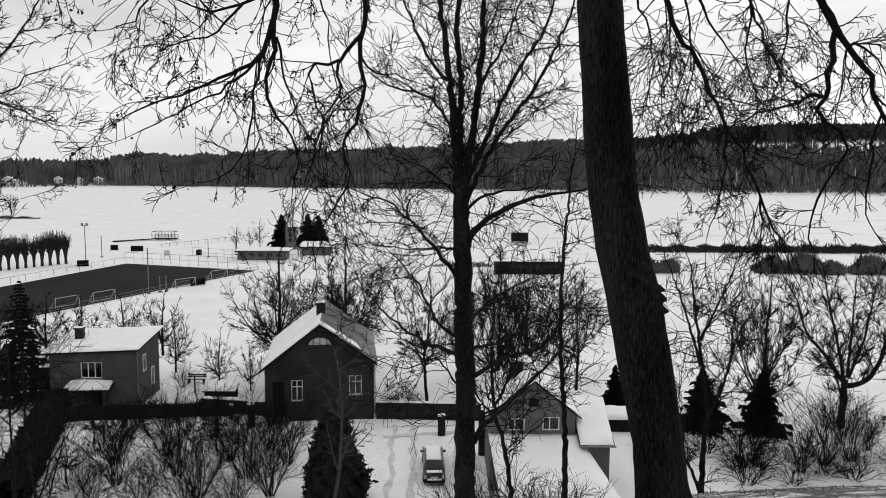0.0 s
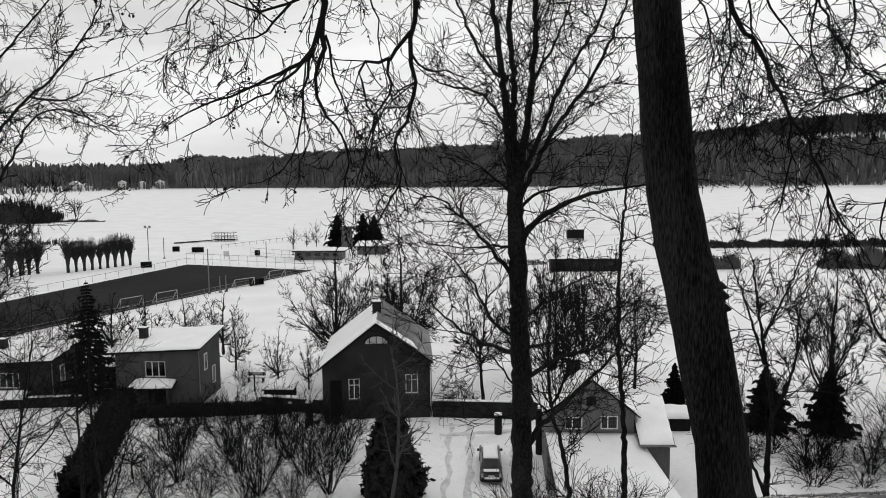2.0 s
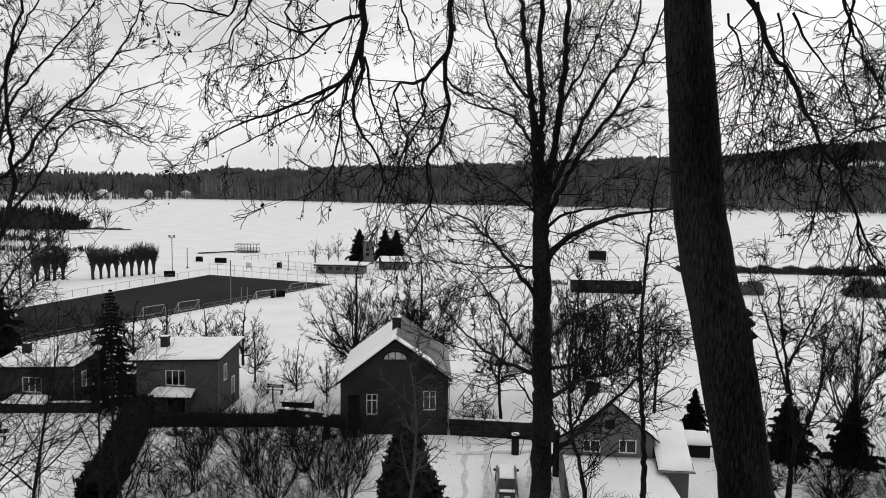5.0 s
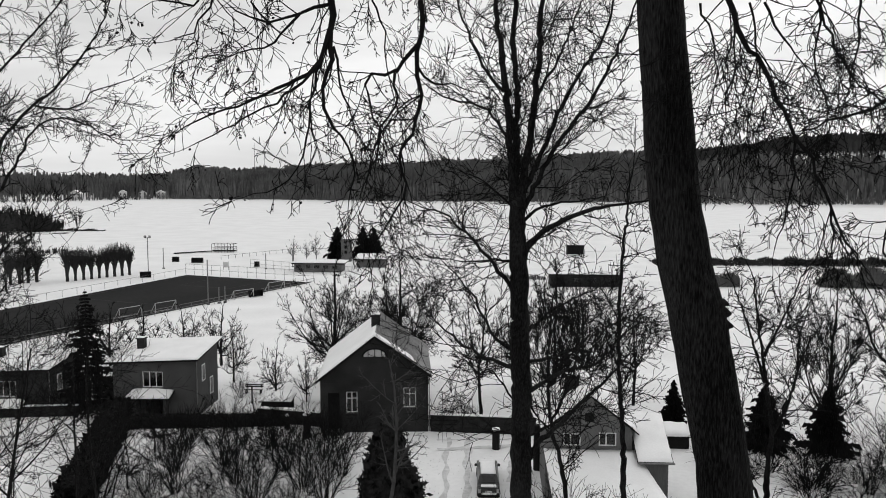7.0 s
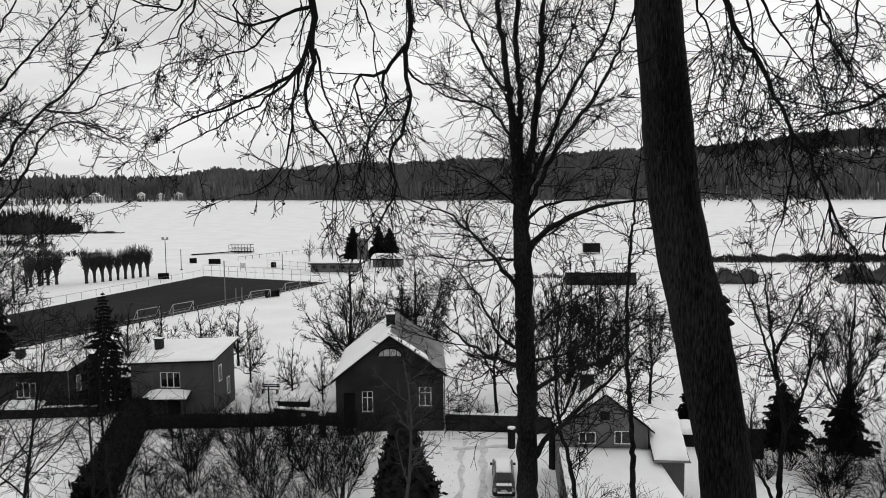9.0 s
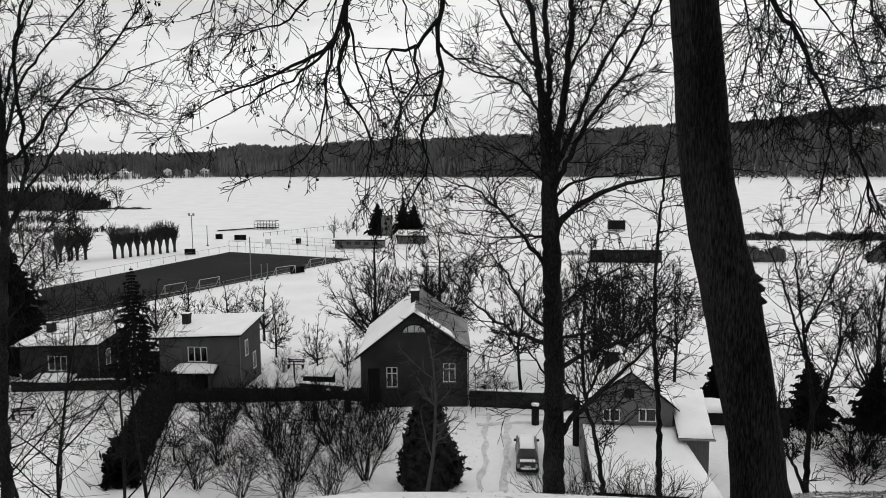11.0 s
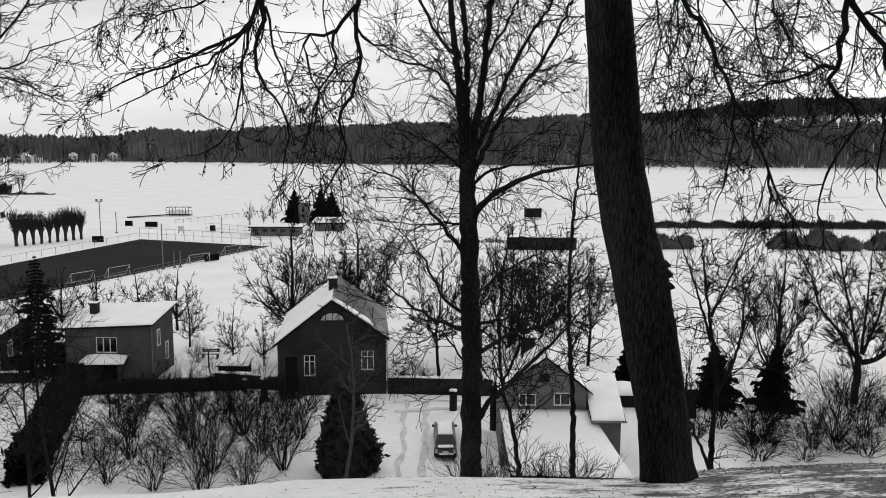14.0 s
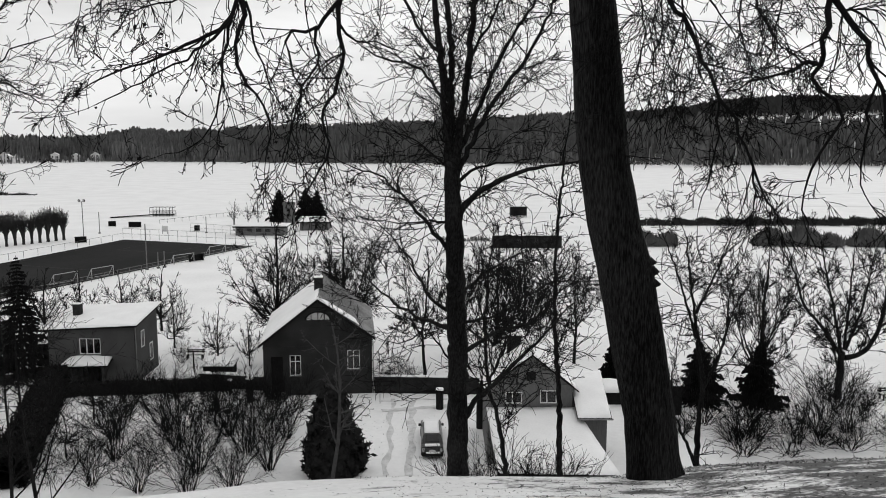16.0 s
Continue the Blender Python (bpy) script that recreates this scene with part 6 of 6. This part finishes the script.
put(upright, 8.2, 80, 0.95, 2.4)
put(upright, 2.2, 82, 0.8, 4.4)
put(round_a, 34.0, 41, 1.1, 0.9)
put(slim, 12.6, 76, 0.95, 2.0)
for x, y, s, a in ((-46, 94, 0.95, 0.3), (-42.2, 95, 0.92, 1.7), (-37.6, 96, 0.95, 2.9), (-50.5, 96, 0.93, 4.4)):
    put(young, x, y, s, a, 1.05)
for x, y, s, a in ((-21.0, 76, 0.72, 0.5), (-17.8, 75, 0.6, 2.2), (-27.0, 82, 0.8, 3.5)):
    put(young, x, y, s, a, 0.8)
pale = bare_tree("slim_tree", at_land(-6.5, 47), 10.8, 56, dict(SLOPE, kids=(16, 6, 5), angle=58, ratio=0.33, rmin=0.012), "slim grey-barked bare tree before the brown thuja", trunk_r=0.15, mat=M_PALEBARK)

# shrubs in the gardens
bush = shrub("garden_shrub", at_land(-20, 58), 4.8, 4.6, 61, "bare many-stemmed garden shrub in snow")
bush_b = shrub("garden_shrub", at_land(-15.2, 57), 5.0, 4.2, 62, "bare many-stemmed garden shrub in snow", 24)
low = shrub("garden_shrub", at_land(16.5, 62), 2.8, 4.0, 64, "low bare twiggy shrub in the snow", 16, st=dict(levels=1, kids=7))
fruit = crown_tree("fruit_tree", at_land(-26.3, 60.5), 3.4, 3.8, 63, "small bare fruit tree in a snowy garden", "garden shrubs", limbs=8, low=0.3, trunk_r=0.09, st=dict(levels=1, dens=4, kids=7, rmin=0.012, step=0.15, limb_step=0.3))
for i, (x, y, s) in enumerate(((-23.2, 56.5, 1.0), (-18.0, 54.5, 1.1), (-21.5, 52.5, 1.05), (-12.8, 59.5, 0.95), (-17.5, 61.5, 0.85), (-13.2, 54.0, 1.1), (-10.9, 56.5, 1.0), (-15.5, 50.5, 1.1), (-11.0, 51.0, 1.0), (-24.0, 61.5, 0.75), (-18.2, 47.5, 0.8), (-15.0, 46.8, 0.9), (-21.4, 48.5, 0.8), (-12.4, 47.2, 0.8))):
    put(bush if i % 2 else bush_b, x, y, s, i * 1.3)
for i, (x, y, s) in enumerate(((-20.5, 62.5, 0.95), (-16.6, 59.0, 1.05), (-25.0, 53.0, 0.9))):
    put(fruit, x, y, s, i * 2.1 + 1)
for i, (x, y, s) in enumerate(((27.2, 57, 1.15), (29.6, 58, 1.05), (25.0, 55.5, 0.8), (34.4, 57.5, 0.95), (32.0, 60, 0.6), (22.5, 56, 0.6))):
    put(bush if i % 2 else bush_b, x, y, s, i * 1.9)
for i, (x, y, s) in enumerate(((3.6, 41.5, 1.0), (5.2, 40.5, 1.05), (1.8, 43.0, 0.95), (6.2, 42.0, 0.9), (-4.3, 68.9, 0.4), (-2.6, 69.2, 0.4), (-24.4, 76, 0.5))):
    put(bush_b if i % 2 else bush, x, y, s, i * 1.1)

for i in range(14):
    put(low, 20.5 + 1.5 * i, 55.5 + 2.2 * math.sin(i * 2.4), 0.62 + 0.16 * math.sin(i * 1.7), i * 1.3, 1.7)

for i, (x, y, s) in enumerate(((17.5, 57.5, 0.6), (19.8, 59.5, 0.75), (21.5, 56.5, 0.8), (15.8, 60.5, 0.5), (20.5, 53.5, 0.7), (23.5, 60.5, 0.7))):
    put(low, x, y, s * 1.6, i * 2.3, 1.1)

sp = spruce(at_land(20.7, 64.2), 5.2, 4.4, 71, "dark green spruce tree in the snowy garden")
spruce(at_land(25.3, 63.6), 5.3, 4.0, 72, "low broad dark spruce tree in the snowy garden")
spruce(at_land(-36.6, 70.6), 11.2, 5.2, 73, "tall dark spruce tree between the rendered houses")
put(sp, 15.2, 71, 0.72, 1.0, 0.8)
for i, (x, y, s) in enumerate(((-52, 73, 1.25), (-55.5, 76, 1.5), (-58.5, 73, 1.45), (-61, 77, 1.6), (-57, 83, 1.5), (-64, 74, 1.5), (-60, 69, 1.2), (-54, 66, 0.9))):
    put(sp, x, y, s * 1.5, i * 1.4, 0.85)
for i, (x, y, s) in enumerate(((-44.4, 226, 1.1), (-37.3, 227, 1.12), (-34.4, 228, 1.05))):
    put(sp, x, y, s * 1.6, i * 1.4, 0.95)
for i, (x, y, s) in enumerate(((-47.5, 52, 0.8), (-45.0, 56, 0.7), (-49, 60, 0.9), (-52, 55, 1.0), (-50.5, 64, 0.9))):
    put(bush if i % 2 else bush_b, x, y, s, i * 1.6)
thuja("thuja_bush", at_land(-6.75, 50.5), 6.2, 3.7, 74, M_THUJA, "broad brown-green thuja bush in the garden")
hedge("clipped_hedge", at_land(-26.4, 48), at_land(-32.5, 68.0), 1.7, 1.9, 75, M_HEDGE, "dark clipped evergreen hedge beside the snowy road", 1500, 0.2)
hedge("low_hedge", at_land(-31.6, 66.2), at_land(-17.8, 68.0), 0.9, 0.8, 76, M_THUJA, "low dark hedge along the garden", 900, 0.14)


# ---- the far shore, reeds and distant village ----
def spindles(wood, base, height, width, lean=0.05, blunt=False):
    """Narrow upright crowns, pointed or blunt: arrays of base points, heights and widths."""
    n = len(base)
    rng = np.random.default_rng(n)
    up = np.stack([rng.normal(size=n) * lean, rng.normal(size=n) * lean, np.ones(n)], 1) * height[:, None]
    a = rng.random(n) * math.pi
    for k in range(2):
        s = np.stack([np.cos(a + k * math.pi / 2), np.sin(a + k * math.pi / 2), np.zeros(n)], 1) * width[:, None] * 0.5
        m = base + up * (0.45 + 0.4 * rng.random(n))[:, None]
        if blunt:
            head = base + up
            wood.quads(np.stack([base - s * 0.3, base + s * 0.3, m + s, m - s], 1))
            wood.quads(np.stack([m - s, m + s, head + s * 0.45, head - s * 0.4], 1))
        else:
            wood.quads(np.stack([base - s * 0.45, m + s, base + up, m - s], 1))


def far_points(rng, n, x0, x1, s0, s1):
    x = x0 + (x1 - x0) * rng.random(n)
    s = s0 + (s1 - s0) * rng.random(n)
    y = np.array([shore(v) for v in x]) + s
    z = np.array([land(a, b) for a, b in zip(x, y)])
    return np.stack([x, y, z - 0.3], 1)


def forest(name, mat, label, lots, blunt=False):
    """lots: seed, count, x from and to, distance behind the shore from and to, height from and to, width from and to."""
    wood = Wood()
    for seed, n, x0, x1, s0, s1, h0, h1, w0, w1 in lots:
        rng = np.random.default_rng(seed)
        p = far_points(rng, n, x0, x1, s0, s1)
        stand = np.array([0.9 + 0.3 * noise.noise(Vector((a * 0.03, b * 0.03, 3))) + 0.16 * noise.noise(Vector((a * 0.11, b * 0.05, 8))) for a, b, c in p])
        spindles(wood, p, (h0 + (h1 - h0) * rng.random(n) ** 1.5) * np.clip(stand, 0.5, 1.3), w0 + (w1 - w0) * rng.random(n), 0.05, blunt)
    ob = new(name, wood.mesh(name, mat, False))
    return tagged(ob, label, "forest", kind="stuff")


forest("bare_forest", M_FOREST, "dense dark bare woods along the far shore", (
    (1, 16000, -285, 130, 2, 70, 9, 19, 0.6, 2.4), (2, 13000, -330, 160, 60, 190, 15, 20.5, 1.5, 4.5), (3, 7000, 90, 620, 2, 80, 7, 17, 0.3, 0.8), (4, 2600, 90, 620, 10, 90, 12, 19, 1.6, 4.2),
    (8, 5000, -800, -285, 40, 200, 11, 17, 1.2, 3.5), (12, 2200, -345, -280, 14, 80, 6, 14, 0.5, 1.6), (13, 450, -480, -285, -4, 14, 3, 9, 0.5, 1.6), (9, 1500, -290, 90, 0, 6, 2, 5, 0.6, 2), (11, 6000, 80, 700, 0, 16, 2, 7, 0.3, 0.9)), True)
forest("conifer_forest", M_FORESTDARK, "dark conifer woods on the far ridge", (
    (5, 90, -300, 200, 60, 220, 14, 18.5, 2.5, 4.5), (6, 9000, 140, 900, 205, 330, 11, 15.5, 2.0, 5.0), (7, 60, 90, 700, 20, 80, 13, 18, 2, 4), (10, 1800, -900, -350, 160, 320, 8, 13, 1.2, 3)))


def thicket(name, mat, label, lots, category="bushes", thin=1.0):
    """Scrub of thin stems. lots: seed, count, x, y, half length, half depth, height, turn."""
    wood = Wood()
    for seed, n, x, y, a, b, h, turn in lots:
        rng = np.random.default_rng(seed)
        u, v = rng.uniform(-1, 1, n), rng.uniform(-1, 1, n)
        c, s = math.cos(radians(turn)), math.sin(radians(turn))
        px, py = x + a * u * c - b * v * s, y + a * u * s + b * v * c
        pz = np.array([land(i, j) for i, j in zip(px, py)])
        hh = h * (0.45 + 0.55 * rng.random(n)) * np.sqrt(np.clip(1 - u ** 2 * 0.8, 0.1, 1)) * (0.85 + 0.3 * np.sin(px * 0.9))
        spindles(wood, np.stack([px, py, pz - 0.1], 1), hh, (0.15 + 0.05 * h * rng.random(n)) * thin, 0.12 if thin == 1 else 0.4)
    ob = new(name, wood.mesh(name, mat, False))
    return tagged(ob, label, category, kind="stuff")


thicket("reed_belt", M_REED, "dark belt of reeds along the frozen shore", (
    (21, 12000, 105, 221, 64, 6.0, 2.0, -0.5), (22, 5000, 195, 220, 40, 6.0, 2.0, 0)), "reeds")
thicket("shore_scrub", M_SCRUB, "dark low scrub before the reeds", (
    (23, 900, 47, 178, 4.0, 2.5, 4.2, 0), (24, 2600, 77, 178, 9.2, 3, 4.6, -8), (25, 2000, 94.4, 177, 6.6, 3, 4.4, -8), (26, 700, 112.5, 186, 4.0, 2, 3.2, -8), (27, 700, 121, 184, 3.8, 2, 3.2, -8), (28, 300, 4, 186, 7, 2, 1.4, 0)))
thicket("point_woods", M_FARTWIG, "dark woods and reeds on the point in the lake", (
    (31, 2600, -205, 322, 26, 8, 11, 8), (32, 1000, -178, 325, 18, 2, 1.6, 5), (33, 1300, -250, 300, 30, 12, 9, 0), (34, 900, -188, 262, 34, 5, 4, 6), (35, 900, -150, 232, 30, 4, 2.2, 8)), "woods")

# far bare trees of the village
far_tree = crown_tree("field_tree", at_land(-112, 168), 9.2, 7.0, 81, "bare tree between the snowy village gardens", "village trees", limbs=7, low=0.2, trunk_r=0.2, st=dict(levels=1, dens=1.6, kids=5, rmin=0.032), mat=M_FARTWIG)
rng = random.Random(8)
for i in range(46):
    y = 84 + 210 * rng.random() ** 1.3
    x = -y * (0.52 + 0.30 * rng.random()) - 10
    if -96 < x < -40 and 104 < y < 192 and x > -94 + (y - 116) * 0.28 - 3:
        x -= 34
    put(far_tree, x, y, 0.75 + 0.6 * rng.random(), i * 1.7)
for x, y, s in ((-54.5, 217, 0.72), (-51.5, 219, 0.6), (-48.8, 219, 0.85)):
    put(far_tree, x, y, s, x, 0.8)
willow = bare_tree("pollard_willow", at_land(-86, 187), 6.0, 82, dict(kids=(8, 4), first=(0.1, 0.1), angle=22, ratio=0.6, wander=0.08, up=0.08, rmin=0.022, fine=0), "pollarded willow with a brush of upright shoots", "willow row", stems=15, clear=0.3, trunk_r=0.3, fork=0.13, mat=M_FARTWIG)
for i in range(1, 13):
    put(willow, -86 - i * 1.05 - (5 if i > 8 else 0), 187 - i * 1.55, 0.9 + 0.2 * rng.random(), i)


def far_house(x, y, w, d, h, turn, label, wall=None, storeys=2):
    g = land(x, y)
    ob = empty("far_house", (x, y, g), label, "house", "far houses", turn=turn)
    wl = part("wall", prism([(-w / 2, -1.0), (w / 2, -1.0), (w / 2, h), (0, h + w * 0.32), (-w / 2, h)], 0, d), wall or M_FARWALL, ob)
    for sx in (-1, 1):
        r = part("roof", slab((0, -0.4, h + w * 0.32 + 0.15), (sx * (w / 2 + 0.4), -0.4, h - 0.1), (sx * (w / 2 + 0.4), d + 0.4, h - 0.1), (0, d + 0.4, h + w * 0.32 + 0.15), 0.14), M_ROOFSNOW, ob)
    for s in range(storeys):
        for c in (-0.28, 0.28):
            part("window", box(c * w - 0.5, c * w + 0.5, -0.06, -0.004, 1.0 + s * 2.7, 2.4 + s * 2.7), M_GLASS, wl)
    part("chimney", box(0.5, 1.1, d * 0.4, d * 0.4 + 0.6, h, h + w * 0.32 + 1.1), M_BRICK, ob)


for x, y, w, d, h, a in ((-352, 668, 10, 9, 5, 15), (-322, 692, 6, 8, 6, 20), (-309, 702, 6, 8, 5, 20), (-297, 712, 7, 8, 5, 10), (-430, 596, 10, 9, 4, 20), (-470, 586, 9, 9, 4, 25), (-395, 612, 8, 8, 4, 20)):
    far_house(x, y, w, d, h, a, "pale far house at the lake shore with snowy roof", M_TRACK)
for x, y, w, d, h, a in ((-150, 205, 9, 8, 4, 30), (-176, 215, 10, 8, 4, 20), (-98, 128, 9, 8, 4.5, 25), (-120, 140, 9, 8, 4, 20), (-205, 250, 12, 9, 4, 10), (-62, 84, 8, 8, 4.5, 15)):
    far_house(x, y, w, d, h, a, "dark village house with snowy roof among bare trees", M_GREYWALL2, 1)


thicket("meadow_scrub", M_TWIG, "low dark brambles and dead weeds in the snow", (
    (41, 700, 31, 58.5, 9, 3.5, 0.8, 4), (44, 1100, -3.5, 68.6, 3, 0.5, 1.0, 0), (45, 700, -22, 70.5, 6, 1, 0.8, 4)), thin=0.2)
thicket("garden_weeds", M_TWIG, "dead stalks standing in the garden snow", (
    (46, 900, -19, 56, 9, 6, 0.45, 0), (47, 500, -24, 51, 3, 3, 0.9, 0), (48, 500, 30, 60, 12, 4, 0.4, 0), (49, 250, -2, 58, 5, 5, 0.25, 0), (50, 500, -38, 58, 7, 8, 0.3, 0)), "weeds", 0.15)


def ice_track(name, pts, w):
    """A shallow wheel or sledge track pressed into the snow."""
    vs, fs = [], []
    for i in range(61):
        x = pts[0][0] + (pts[-1][0] - pts[0][0]) * i / 60
        y = line(x, *pts) + 1.2 * math.sin(i * 0.35)
        vs += [(x, y - w, 0.02), (x, y + w, 0.02)]
        if i:
            fs.append((2 * i - 2, 2 * i, 2 * i + 1, 2 * i - 1))
    return tagged(new(name, mesh_of(name, vs, fs, M_TRACK)), "faint sledge track over the frozen lake", "track", kind="structure")


ice_track("ice_track", ((20, 250), (120, 275), (300, 280)), 0.8)
ice_track("ice_track", ((60, 320), (150, 330), (260, 370)), 0.9)
ice_track("ice_track", ((-70, 395), (-25, 300), (-15, 262)), 0.8)


def radio_mast(x, y, top):
    g = land(x, y)
    ob = empty("radio_mast", (x, y, g), "thin lattice radio mast far behind the ridge", "mast", "radio masts")
    for a in range(3):
        c, s = math.cos(a * 2.094), math.sin(a * 2.094)
        part("leg", rod((c * 0.6, s * 0.6, -0.5), (c * 0.12, s * 0.12, top - g), 0.12, 4), M_METAL, ob)
    for k in range(1, 7):
        part("brace", box(-0.5, 0.5, -0.08, 0.08, (top - g) * k / 7 - 0.08, (top - g) * k / 7 + 0.08), M_METAL, ob)


radio_mast(-268, 900, 56)
radio_mast(-257, 900, 58)


def yard_track(x0, y0, x1, y1, w, seed):
    """A rut of dirty pressed snow on uneven ground."""
    vs, fs = [], []
    n = 40
    d = Vector((x1 - x0, y1 - y0, 0)).normalized()
    for i in range(n + 1):
        f = i / n
        k = 0.35 * noise.noise(Vector((f * 5, seed, 0)))
        ww = w * (0.7 + 0.6 * noise.noise(Vector((f * 9, seed, 4))))
        for sg in (-1, 1):
            x, y = x0 + (x1 - x0) * f - d.y * (k + sg * ww), y0 + (y1 - y0) * f + d.x * (k + sg * ww)
            vs.append((x, y, land(x, y) + 0.03))
        if i:
            fs.append((2 * i - 2, 2 * i - 1, 2 * i + 1, 2 * i))
    me = mesh_of("yard_track", vs, fs, M_RUT)
    return tagged(new("yard_track", me), "dirty wheel rut pressed into the yard snow", "track", kind="structure")


for k, (x0, y0, x1, y1) in enumerate(((-3.4, 50, -3.9, 65.5), (-2.0, 50, -2.2, 65), (-4.6, 62.5, 2.5, 64.0), (-4.8, 64.8, 1.5, 65.6), (-38.5, 46, -35.8, 66), (-40.2, 46, -37.5, 66), (-43.5, 48, -39, 66), (0.9, 56, 1.4, 64))):
    yard_track(x0, y0, x1, y1, 0.26 + 0.10 * (k % 3), k * 3.1)


# grass and litter showing through the snow on the crest
def tufts():
    rng = np.random.default_rng(91)
    wood = Wood()
    n = 12000
    x = rng.normal(size=n) * 4.5 + 5.0
    y = rng.uniform(8.2, 13.0, n)
    keep = (rng.random(n) < np.clip((x + 3.5) / 6, 0.04, 1)) & (np.abs(x) < 16)
    x, y = x[keep], y[keep]
    base = np.stack([x, y, np.array([land(a, b) for a, b in zip(x, y)]) - 0.01], 1)
    m = len(base)
    d = np.stack([rng.normal(size=m) * 0.9, rng.normal(size=m) * 0.5, 0.35 + rng.random(m) * 0.5], 1) * (0.012 + 0.03 * rng.random((m, 1)))
    s = np.stack([rng.normal(size=m), rng.normal(size=m), np.zeros(m)], 1) * 0.006
    wood.quads(np.stack([base - s, base + s, base + d + s * 0.4, base + d - s * 0.4], 1))
    return tagged(new("dead_grass", wood.mesh("dead_grass", M_GRASS, False)), "dead grass and leaf litter poking through thin snow", "grass", kind="stuff")


tufts()
